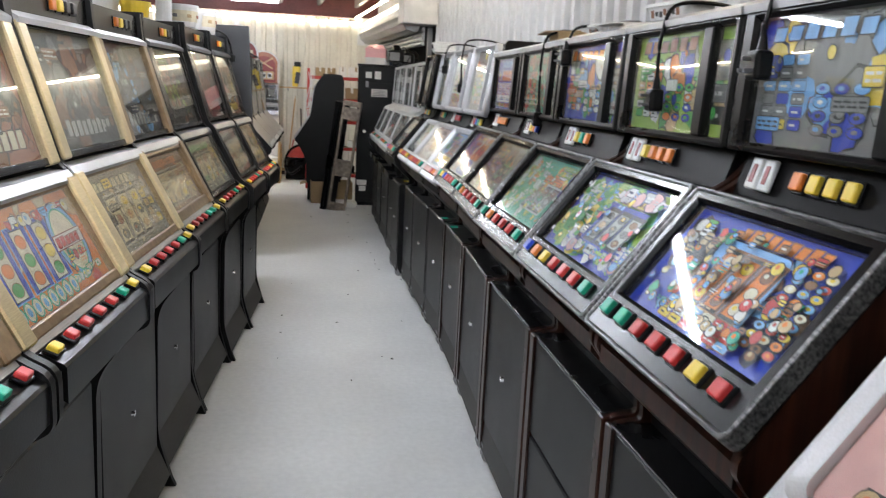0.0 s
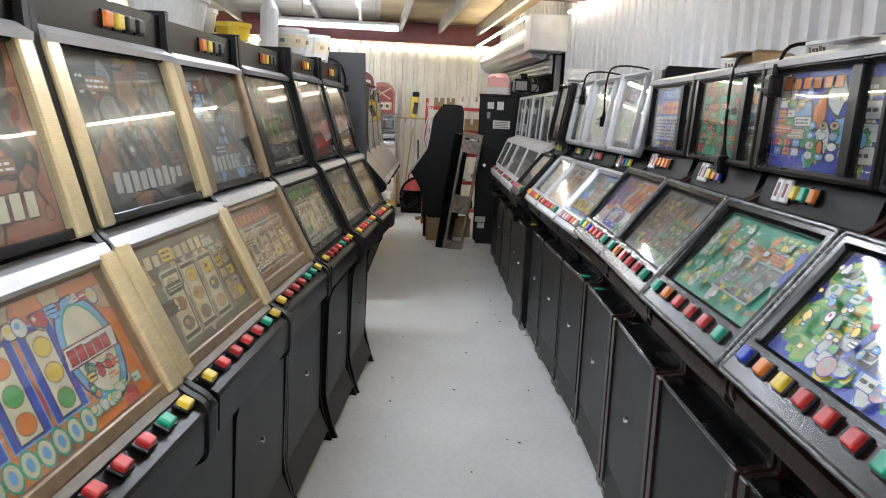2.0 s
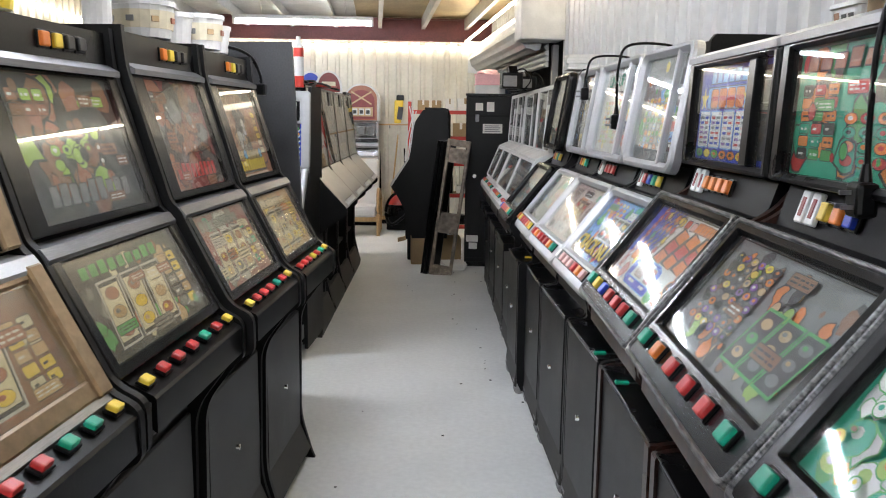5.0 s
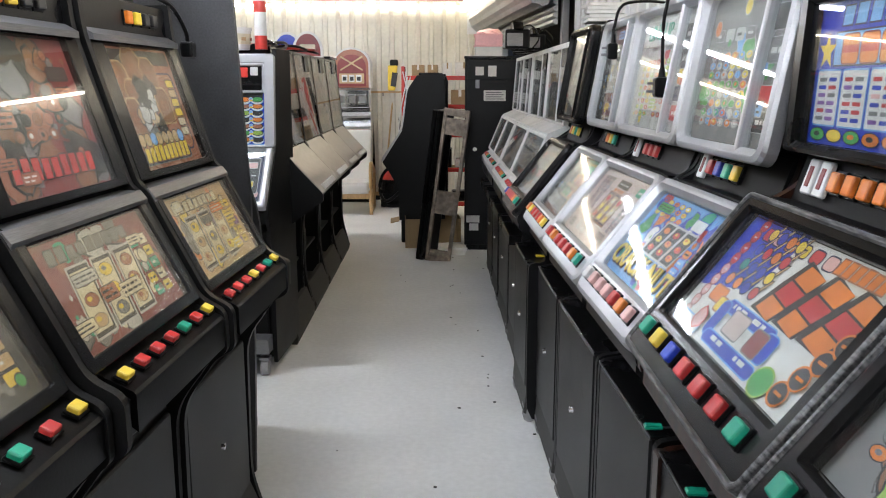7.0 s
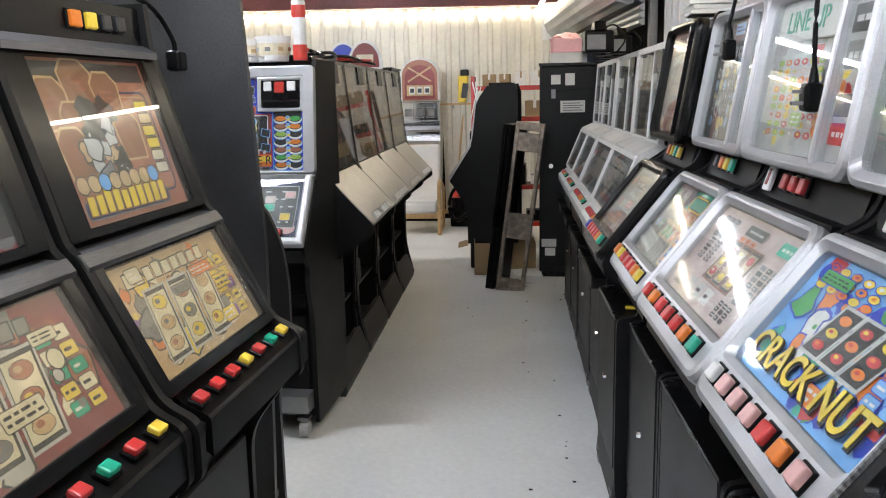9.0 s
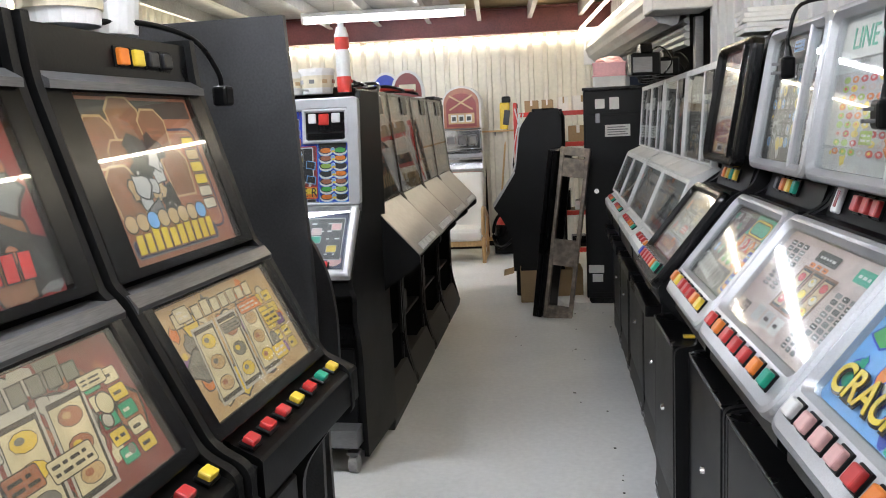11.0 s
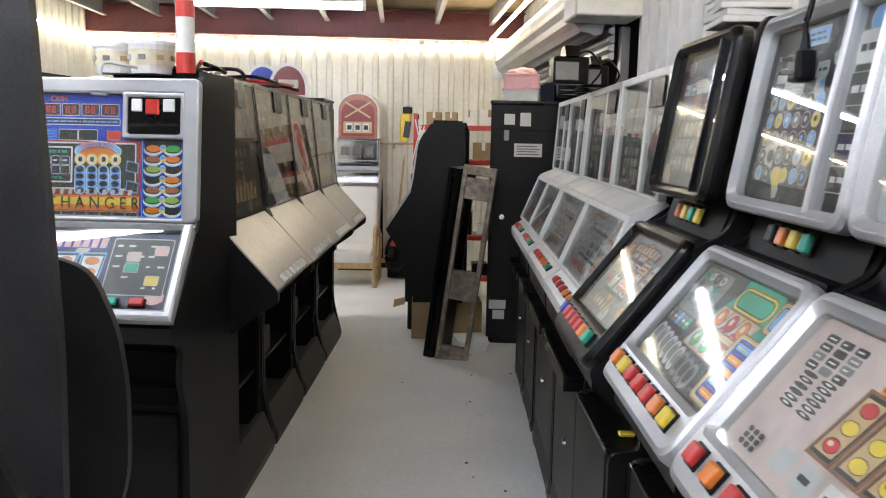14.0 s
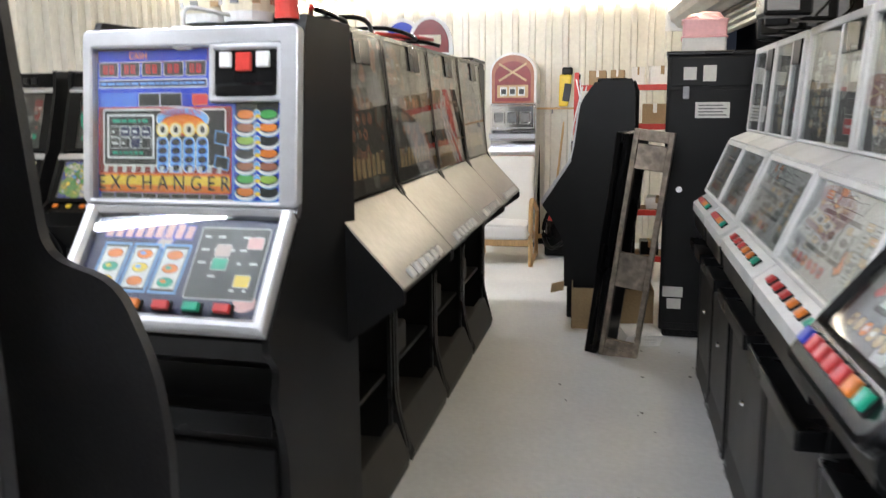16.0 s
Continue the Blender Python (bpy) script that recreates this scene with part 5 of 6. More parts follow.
    a.lines(X * 0.085, Y * 0.505, X * 0.2, Y * 0.045, 1, "teal", rng)
    a.grid(X * 0.07, Y * 0.34, X * 0.235, Y * 0.155, 4, 2, ["smoke", "navy"], rng, "white", 0.84)
    a.lines(X * 0.085, Y * 0.295, X * 0.2, Y * 0.04, 1, "teal", rng)
    a.disc(X * 0.475, Y * 0.535, X * 0.14, Y * 0.075, "sky", "white", 0.003, 22)
    a.disc(X * 0.475, Y * 0.5, X * 0.115, Y * 0.065, "orange", "red", 0.003, 22)
    for k in range(4):
        x = X * (0.367 + 0.072 * k)
        a.rect(x - X * 0.031, Y * 0.185, X * 0.062, Y * 0.235, "sky", 0.016, "white", 0.002)
        for q in range(4):
            a.disc(x, Y * (0.215 + 0.057 * q), X * 0.022, Y * 0.021, "black", "blue", 0.002, 12)
        a.disc(x, Y * 0.468, X * 0.031, Y * 0.042, "cream", "yellow", 0.003, 14)
        a.rect(x - X * 0.012, Y * 0.448, X * 0.024, Y * 0.042, "black", 0.006, "white", 0.001)
    for y0 in (0.2, 0.36):
        a.shape([(X * 0.645, Y * (y0 + 0.02)), (X * 0.72, Y * y0), (X * 0.728, Y * (y0 + 0.085)), (X * 0.653, Y * (y0 + 0.105))], "sky")
        a.shape([(X * 0.65, Y * (y0 + 0.026)), (X * 0.715, Y * (y0 + 0.008)), (X * 0.722, Y * (y0 + 0.079)), (X * 0.658, Y * (y0 + 0.097))], "black")
    for k in range(13):
        a.slant(X * (0.035 + 0.052 * k), Y * 0.165, X * 0.022, Y * 0.06, X * 0.008, "silver")
    a.rect(X * 0.02, Y * 0.055, X * 0.71, Y * 0.12, "orange", 0.004, "red")
    a.rect(X * 0.02, Y * 0.1, X * 0.71, Y * 0.06, "yellow", 0.003)
    for k in range(9):
        a.rect(X * (0.026 + 0.078 * k), Y * 0.012, X * 0.07, Y * 0.03, "smoke", 0.002, "silver", 0.0015)
    a.rect(X * 0.75, Y * 0.01, X * 0.245, Y * 0.66, "blue", 0.006, "sky")
    a.rect(X * 0.76, Y * 0.56, X * 0.22, Y * 0.1, "smoke", 0.004)
    tones = ["orange", "green", "rust", "smoke", "lime", "rust", "orange", "smoke"]
    for j in range(7):
        for i in range(2):
            x, y = X * (0.812 + 0.118 * i), Y * (0.055 + 0.083 * j)
            a.disc(x, y, X * 0.056, Y * 0.046, "white", "sky", 0.002)
            a.disc(x, y + Y * 0.014, X * 0.053, Y * 0.04, "navy")
            a.disc(x, y + Y * 0.012, X * 0.044, Y * 0.028, tones[(i * 3 + j) % 8], "smoke", 0.002)
        a.disc(X * 0.871, Y * (0.07 + 0.083 * j), X * 0.016, Y * 0.026, "sky", "white", 0.002, 8)
        a.disc(X * 0.875, Y * (0.055 + 0.083 * j), X * 0.014, Y * 0.012, "yellow", "orange", 0.001, 6)
    glazed(root, m, w, n, fw, SILVER, a.mesh(), 0.034, 0.02, 0.008, GLASS, soft=0.5, name="upper_frame")
    for word, size, ink, tx, ty in (("E X C H A N G E R", 0.058, "black", aw * 0.375 + 0.032, ah * 0.113 + 0.012), ("RESERVE POT", 0.024, "red", aw * 0.475 + 0.032, ah * 0.585 + 0.012), ("CASH", 0.026, "orange", aw * 0.24 + 0.032, ah * 0.955 + 0.012)):
        part("lettering", text_mesh(word, size, INK[ink]), None, root, at=m @ Matrix.Translation((tx, ty, 0.0125)))
    # note and coin recess, top right
    nb = part("note_recess", ring(w * 0.6, n - 0.2, w - 0.055, n - 0.045, 0.018, 0.03, 0.004, 0.003, 0.3, 0.0), SILVER, root, at=m)
    part("recess_floor", box((w * 0.6 + 0.01, n - 0.19, 0.017), (w - 0.065, n - 0.055, 0.02), 0), BLACK2, nb)
    part("note_slot", box((w * 0.72, n - 0.12, 0.018), (w * 0.79, n - 0.07, 0.03), 0.003), REDP, nb)
    part("coin_plate", box((w * 0.645, n - 0.11, 0.018), (w * 0.7, n - 0.068, 0.028), 0.003), WHITE, nb)
    part("reject_plate", box((w * 0.81, n - 0.11, 0.018), (w * 0.87, n - 0.068, 0.028), 0.003), WHITE, nb)
    part("recess_lip", box((w * 0.63, n - 0.19, 0.018), (w - 0.075, n - 0.15, 0.034), 0.008), DARKM, nb)
    part("tray_lip", prism([(0.05, 0.6), (0.05, 0.66), (0.062, 0.66), (0.07, 0.61), (0.2, 0.61), (0.2, 0.6)], 0.03, w - 0.03), BLACK2, root)
    part("lower_door", box((0.05, 0.1, 0.2), (w - 0.05, 0.12, 0.55), 0.006), BLACK, root)
    part("kick_plate", prism([(0.0, 0.12), (0.0, 0.2), (0.1, 0.205), (0.1, 0.12)], 0.03, w - 0.03), DULL, root)
    put_castor(root, 0.06, 0.03, 0.04)
    put_castor(root, w - 0.06, 0.03, 0.04)
    put_castor(root, 0.06, dp - 0.05, 0.04)
    put_castor(root, w - 0.06, dp - 0.05, 0.04)


exchanger()


# ---- the row behind it ----
def bare_machine(w, at, label, seed):
    """A machine with a blank grey button panel, a dim upper glass and an open lower bay."""
    root = thing("fruit_machine", at, label, "fruit machine", "machines with blank panels")
    dp = 0.66
    front = curve_edge([(0.24, 0.02), (0.2, 0.06), (0.26, 0.3), (0.26, 0.74), (0.07, 0.87), (-0.002, 0.92), (0.0, 0.965), (0.25, 1.225), (0.31, 1.84)])
    side_panels(root, w, front + [(dp, 1.84), (dp, 0.02)], BLACK, 0.022)
    part("body", prism([(0.27, 0.77), (0.09, 0.875), (0.03, 0.94), (0.27, 1.2), (0.34, 1.82), (dp - 0.01, 1.83), (dp - 0.01, 0.76)], 0.024, w - 0.024), BLACK, root)
    part("back_panel", box((0.024, dp - 0.03, 0.05), (w - 0.024, dp - 0.01, 0.757), 0.002), BLACK, root)
    part("bay_floor", box((0.024, 0.27, 0.1), (w - 0.024, dp - 0.032, 0.13), 0.003), KICK, root)
    part("bay_shelf", box((0.024, 0.3, 0.4), (w - 0.024, dp - 0.032, 0.42), 0.003), BLACK, root)
    part("coin_box", box((0.1, 0.31, 0.42), (0.34, 0.55, 0.56), 0.008), KICK, root)
    part("door_frame", ring(0.024, 0.1, w - 0.024, 0.75, 0.04, 0.02, 0.02, 0.02, 0.3, 0.0), BLACK2, root, at=Matrix(((1, 0, 0, 0), (0, 0, -1, 0.285), (0, 1, 0, 0), (0, 0, 0, 1))))
    m, n = slope((0.0, 0.965), (0.245, 1.222))
    part("button_panel", box((0.002, 0.0, -0.02), (w - 0.002, n, 0.006), 0.004), GREYP, root, "blank grey button panel", m)
    for k in range(6):
        part("button", cached("flap", lambda: mesh_from(box((-0.018, -0.02, 0), (0.018, 0.022, 0.02), 0.005), "button", WHITE)), None, root, "dull white button", m @ Matrix.Translation((0.14 + k * 0.08, 0.03, 0.004)))
        part("button_gap", cached("flapgap", lambda: mesh_from(box((-0.01, -0.022, 0), (0.01, 0.024, 0.009), 0.001), "button_gap", BLACK2)), None, root, at=m @ Matrix.Translation((0.18 + k * 0.08, 0.03, 0.004)))
    m, n = slope((0.25, 1.222), (0.318, 1.835))
    fw = (0.02, 0.02, 0.01, 0.02)
    glazed(root, m, w, n, fw, DARKM, art_up(seed, "smoke", ("rust", "grey", "brown", "silver", "smoke"), "black", "tan")(*inner(w, n, fw)).mesh(), 0.02, 0.004, 0.003, DUSTY, soft=0.2, name="upper_frame")
    part("top_block", box((w * 0.5, n - 0.13, 0.018), (w * 0.74, n - 0.02, 0.026), 0.002), BLACK2, root, at=m)
    part("foot", prism([(0.2, 0.0), (0.19, 0.05), (0.25, 0.2), (0.28, 0.2), (0.3, 0.0)], 0.03, w - 0.03), KICK, root)
    return root


for k in range(4):
    y0 = 8.66 + 0.745 * k
    bare_machine(0.735, pose(-0.64 - 0.06 * (y0 - 8.66), y0, 0, 0, 0, 90 + 3.4) @ Matrix.Diagonal((1, 0.9, 0.93, 1)), "black fruit machine with a blank grey button panel", 310 + k)
root = thing("tall_cabinet", pose(-1.62, 11.75, 0, 0, 0, 4) @ Matrix.Scale(0.9, 4), "tall plain black cabinet at the end of the row", "cabinet")
part("body", box((0, 0, 0.03), (0.5, 0.6, 1.93), 0.01), BLACK, root)
part("top_board", box((-0.01, -0.01, 1.93), (0.51, 0.61, 1.95), 0.004), BLACK2, root)
part("door", box((0.5, 0.03, 0.1), (0.512, 0.57, 1.88), 0.004), BLACK, root)
part("plinth", box((0.02, 0.02, 0), (0.48, 0.58, 0.03), 0), BLACK2, root)

# machines far off to the side
for k, (x, y) in enumerate(((-3.95, 10.1), (-3.25, 10.15))):
    left_machine(0.68, pose(x, y, 0, 0, 0, 4) @ Matrix.Scale(0.92, 4), "fruit machine with a blue glass by the side wall", "far side machines", SILVER, SILVER, art_golf, art_up(330 + k, "smoke", ("red", "grey", "teal", "silver"), "black"), "oyoyoyo", SILVER)


# ---- the far end of the aisle ----
# machine seen from its side, facing across
root = thing("fruit_machine", far(-0.76, 12.86, 0, 0, 0, -90), "black fruit machine standing side on to the aisle", "fruit machine")
front = curve_edge([(0.17, 0.25), (0.17, 0.45), (0.16, 0.6), (0.06, 0.78), (0.0, 0.86), (0.005, 0.9), (0.21, 1.2), (0.23, 1.3), (0.27, 1.62), (0.37, 1.76)])
side_panels(root, 0.7, front + [(0.63, 1.785), (0.66, 1.7), (0.66, 0.25)], BLACK, 0.024)
part("body", prism([(0.19, 0.26), (0.19, 0.6), (0.05, 0.84), (0.24, 1.2), (0.3, 1.6), (0.38, 1.74), (0.62, 1.76), (0.64, 0.26)], 0.026, 0.674), BLACK, root)
part("front_strip", prism([(-0.012, 0.868), (-0.006, 0.91), (0.2, 1.21), (0.215, 1.2), (0.01, 0.88)], 0.0, 0.7), SILVER, root, "bright silver edge of the button panel")
part("upper_strip", prism([(0.208, 1.21), (0.215, 1.3), (0.255, 1.62), (0.268, 1.62), (0.228, 1.3), (0.222, 1.21)], 0.01, 0.69), SILVER, root)
part("stand", box((0.03, 0.19, 0.0), (0.67, 0.64, 0.25), 0.01), BLACK2, root)
part("top_cap", box((0.1, 0.38, 1.76), (0.6, 0.6, 1.79), 0.008), BLACK2, root)

# steel cabinet at the end of the right row
root = thing("steel_cabinet", pose(0.08, 11.57, 0) @ Matrix.Scale(0.93, 4), "tall black cabinet with paper notices on its side", "cabinet")
part("body", box((0, 0, 0.05), (0.66, 0.62, 1.855), 0.008), BLACK, root)
part("top_cap", box((-0.008, -0.008, 1.855), (0.668, 0.628, 1.88), 0.004), BLACK2, root)
part("plinth", box((0.02, 0.02, 0.0), (0.64, 0.6, 0.05), 0), BLACK2, root)
part("panel", box((0.02, -0.012, 0.1), (0.64, 0.0, 1.64), 0.004), BLACK, root)
part("top_panel", box((0.02, -0.012, 1.66), (0.64, 0.0, 1.84), 0.004), BLACK, root)
for x0, z0, x1, z1 in ((0.1, 1.7, 0.18, 1.78), (0.22, 1.69, 0.3, 1.79), (0.18, 1.46, 0.39, 1.56), (0.02, 0.28, 0.15, 0.35), (0.05, 0.2, 0.14, 0.27)):
    part("notice", box((x0, -0.0155, z0), (x1, -0.0125, z1), 0), PAPER, root, "small printed paper notice")
for k in range(4):
    part("print_line", box((0.2, -0.0175, 1.475 + 0.02 * k), (0.37 - 0.02 * (k % 2), -0.0158, 1.483 + 0.02 * k), 0), INK["grey"], root)
part("latch", box((0.1, -0.03, 1.58), (0.14, -0.013, 1.66), 0.004), DULL, root)
part("lock", tube((0.1, -0.03, 1.0), (0.1, -0.012, 1.0), 0.02, segs=16), CHROME, root)
for k in range(2):
    r2 = thing("plastic_crate", pose(0.16, 11.75, 1.749 + 0.1 * k), "pale pink plastic storage crate with a rim", "crate", "pink crates")
    part("tub", ring(0, 0, 0.26, 0.3, 0.008, 0.09, 0.02, 0.015, 0.3, 0.004), PINK if k else WHITE, r2)
    part("base", box((0.004, 0.004, 0), (0.256, 0.296, 0.012), 0.003), PINK if k else WHITE, r2)
    part("rim", ring(-0.008, -0.008, 0.268, 0.308, 0.016, 0.1, 0.025, 0.015, 0.3, 0.088), PINK, r2)
r2 = thing("foam_sheet", pose(0.2, 11.78, 1.954), "crumpled pink foam lying on the crates", "foam")
bm = bmesh.new()
bmesh.ops.create_icosphere(bm, subdivisions=3, radius=0.12)
for v in bm.verts:
    v.co = Vector((v.co.x, v.co.y, max(v.co.z, -0.05) * 0.4)) * (1 + 0.25 * noise.noise(v.co * 14))
    v.co.x += 0.1
    v.co.y += 0.12
part("foam", bm, PINK, r2)


# leaning frames
def leaning_frame(x, y, w, h, depth, mat, inner_mat, tilt, turn, label, back=False, bars=()):
    root = thing("leaning_frame", pose(x, y, 0.004) @ pose(0, 0, 0, 0, tilt, turn), label, "frame")
    part("left_rail", box((0, 0, 0), (0.03, depth, h), 0.003), mat, root)
    part("right_rail", box((w - 0.03, 0, 0), (w, depth, h), 0.003), mat, root)
    part("top_rail", box((0.03, 0, h - 0.06), (w - 0.03, depth, h), 0.003), mat, root)
    part("bottom_rail", box((0.03, 0, 0.0), (w - 0.03, depth, 0.05), 0.003), mat, root)
    for z0, z1 in bars:
        part("cross_board", box((0.03, 0.01, z0), (w - 0.03, depth - 0.01, z1), 0.003), inner_mat, root)
    if back:
        part("board", box((0.03, depth * 0.5, 0.05), (w - 0.03, depth * 0.5 + 0.012, h - 0.06), 0.002), inner_mat, root)
    return root


STEEL = surface("rusty_steel", (0.3, 0.25, 0.2), 0.45, metal=0.6, grain=30, vary=0.3, stain=0.4, stain_scale=8)
leaning_frame(-0.335, 11.13, 0.075, 1.3, 0.3, BLACK2, BLACK, 7.5, -20, "black board frame leaning beside the cabinet", True)
leaning_frame(-0.25, 11.08, 0.22, 1.32, 0.06, STEEL, STEEL, 7.5, -6, "rusty steel door frame leaning upright", False, ((0.0, 0.1), (0.42, 0.62), (1.1, 1.24)))
leaning_frame(-0.31, 11.2, 0.05, 1.25, 0.3, DULL, BLACK, 7.5, -20, "thin aluminium edged frame leaning upright", True)

root = thing("cardboard_box", pose(-0.47, 11.62, 0, 0, 0, 6), "brown cardboard box with open flaps on the floor", "box")
part("carton", ring(0, 0, 0.52, 0.3, 0.006, 0.27, 0.004, 0.003, 0.3, 0.004), CARD, root)
part("base", box((0.004, 0.004, 0), (0.516, 0.296, 0.008), 0), CARD, root)
part("flap", box((0.01, -0.004, 0.262), (0.51, 0.0, 0.274), 0), CARD, root)
part("flap", box((-0.09, 0.02, 0.2), (-0.004, 0.28, 0.206), 0), CARD, root, at=pose(0, 0, 0.06, 0, -14, 0))
root = thing("paper_stack", pose(-0.12, 11.3, 0.0, 0, 0, 14), "loose stack of white paper on the floor", "paper")
for k in range(5):
    part("sheet", box((0.006 * k, 0.004 * (k % 3), 0.012 * k), (0.22 + 0.006 * k, 0.3, 0.012 * k + 0.011), 0), PAPER, root)

# arched machine by the end wall
root = thing("arched_fruit_machine", pose(-1.66, 14.62, 0, 0, 0, 3) @ Matrix.Diagonal((0.78, 0.9, 0.89, 1)), "old fruit machine with a red arched top", "fruit machine")


def arch(w, z0, z1, rise, n=14):
    pts = [(w, z0), (0, z0), (0, z1)]
    for k in range(n + 1):
        a = math.pi * (1 - k / n)
        pts.append((w / 2 + w / 2 * math.cos(a), z1 + rise * math.sin(a)))
    return pts


def arch_plate(w, z0, z1, rise, y0, y1):
    bm = bmesh.new()
    pts = arch(w, z0, z1, rise)
    clean = []
    for p in pts:
        if not clean or (Vector(p) - Vector(clean[-1])).length > 1e-4:
            clean.append(p)
    if (Vector(clean[0]) - Vector(clean[-1])).length < 1e-4:
        clean.pop()
    a, b = [bm.verts.new((x, y0, z)) for x, z in clean], [bm.verts.new((x, y1, z)) for x, z in clean]
    bm.faces.new(a)
    bm.faces.new(b[::-1])
    for i in range(len(clean)):
        j = (i + 1) % len(clean)
        bm.faces.new((a[j], a[i], b[i], b[j]))
    return bm


part("head", arch_plate(0.6, 1.64, 1.96, 0.24, 0.0, 0.4), WHITE, root)
part("head_face", arch_plate(0.54, 0.0, 0.33, 0.2, -0.012, -0.002), INK["rust"], root, "red arched glass", at=Matrix.Translation((0.03, 0, 1.64)))
part("head_border", arch_plate(0.46, 0.0, 0.28, 0.16, -0.018, -0.0125), INK["darkred"], root, at=Matrix.Translation((0.07, 0, 1.66)))
part("cross_bar", box((-0.2, -0.024, -0.012), (0.2, -0.0185, 0.012), 0.002), INK["tan"], root, at=pose(0.3, 0, 1.98, 0, 28, 0))
part("cross_bar", box((-0.2, -0.03, -0.012), (0.2, -0.0245, 0.012), 0.002), INK["tan"], root, at=pose(0.3, 0, 1.98, 0, -28, 0))
part("reel_band", box((0.1, -0.026, 1.7), (0.5, -0.0185, 1.84), 0.004), INK["tan"], root)
for k in range(3):
    part("reel_window", box((0.14 + 0.115 * k, -0.034, 1.72), (0.23 + 0.115 * k, -0.0265, 1.82), 0.004), INK["white"], root)
    part("reel_mark", box((0.155 + 0.115 * k, -0.038, 1.74), (0.215 + 0.115 * k, -0.0345, 1.795), 0.003), INK["smoke"], root)
part("body", box((0.0, 0.02, 0.05), (0.6, 0.42, 1.64), 0.012), CHROME, root)
part("reel_panel", box((0.02, -0.03, 1.36), (0.58, 0.02, 1.62), 0.012), CHROME, root)
for k in range(3):
    part("chrome_reel", ring(0.06 + 0.165 * k, 1.41, 0.2 + 0.165 * k, 1.55, 0.014, 0.02, 0.02, 0.015, 0.3, 0.0), CHROME, root, at=Matrix(((1, 0, 0, 0), (0, 0, -1, -0.03), (0, 1, 0, 0), (0, 0, 0, 1))))
    part("reel_face", box((0.08 + 0.165 * k, -0.036, 1.43), (0.18 + 0.165 * k, -0.0305, 1.53), 0), INK["grey"], root)
part("chrome_shelf", prism([(-0.07, 1.25), (-0.06, 1.3), (0.02, 1.34), (0.02, 1.22)], 0.0, 0.6), CHROME, root)
part("chrome_shelf", prism([(-0.08, 1.1), (-0.06, 1.15), (0.02, 1.19), (0.02, 1.08)], 0.0, 0.6), CHROME, root)
part("red_panel", box((0.1, 0.0, 0.96), (0.56, 0.02, 1.06), 0.004), INK["rust"], root)
part("white_front", box((0.02, -0.02, 0.1), (0.58, 0.02, 0.94), 0.01), WHITE, root)
part("plinth", box((0.02, 0.03, 0.0), (0.58, 0.4, 0.05), 0), BLACK2, root)


# armchair of bent wood with a white cushion
def armchair():
    root = thing("armchair", pose(-1.6, 13.57, 0, 0, 0, 4) @ Matrix.Scale(0.9, 4), "bent wood armchair with white seat cushion and cover", "armchair")
    for x in (0.0, 0.57):
        part("front_leg", loft([(x + 0.022, 0.03, 0.0), (x + 0.022, 0.015, 0.3), (x + 0.022, 0.03, 0.56), (x + 0.022, 0.12, 0.66), (x + 0.022, 0.4, 0.6), (x + 0.022, 0.72, 0.5)], 0.024, 8), PINE, root)
        part("floor_runner", loft([(x + 0.022, 0.03, 0.026), (x + 0.022, 0.35, 0.03), (x + 0.022, 0.7, 0.026)], 0.024, 8), PINE, root)
        part("back_post", tube((x + 0.022, 0.66, 0.02), (x + 0.022, 0.74, 0.5), 0.02, segs=8), PINE, root)
    part("front_rail", box((0.04, 0.05, 0.2), (0.57, 0.08, 0.27), 0.006), PINE, root)
    part("back_rail", box((0.04, 0.66, 0.2), (0.57, 0.69, 0.27), 0.006), PINE, root)
    part("side_rail", box((0.03, 0.08, 0.2), (0.055, 0.66, 0.26), 0.006), PINE, root)
    part("side_rail", box((0.555, 0.08, 0.2), (0.58, 0.66, 0.26), 0.006), PINE, root)
    part("seat_cushion", box((0.05, 0.03, 0.26), (0.56, 0.66, 0.4), 0.04, 3), CLOTH, root)
    part("back_cushion", box((0.05, -0.06, 0.0), (0.56, 0.06, 0.75), 0.04, 3), CLOTH, root, at=pose(0, 0.62, 0.33, -14, 0, 0))
    part("draped_cover", box((0.07, 0.05, 0.395), (0.54, 0.5, 0.43), 0.015, 2), CLOTH, root, at=pose(0, 0, 0, 0, 2, 0))


armchair()

# red vacuum with hose
root = thing("vacuum_cleaner", far(-0.98, 15.2, 0), "red and black vacuum cleaner on the floor", "vacuum cleaner")
bm = bmesh.new()
for z0, r0, z1, r1 in ((0.04, 0.2, 0.1, 0.23), (0.1, 0.23, 0.34, 0.21), (0.34, 0.22, 0.38, 0.22)):
    add_tube(bm, (0, 0, z0), (0, 0, z1), r0, r1, 20)
part("drum", bm, BLACK2, root)
part("cap", add_tube(tube((0, 0, 0.38), (0, 0, 0.5), 0.21, 0.15, 20), (0, 0, 0.5), (0, 0, 0.56), 0.15, 0.08, 20), REDP, root)
part("handle", loft([(-0.1, 0, 0.54), (-0.07, 0, 0.66), (0.07, 0, 0.66), (0.1, 0, 0.54)], 0.014), REDP, root)
part("hose", loft([(0.1, -0.12, 0.36), (0.2, -0.26, 0.5), (0.05, -0.3, 0.6), (-0.14, -0.24, 0.48), (-0.2, -0.22, 0.25), (-0.1, -0.27, 0.1), (0.1, -0.25, 0.24)], 0.022, 8), BLACK2, root)
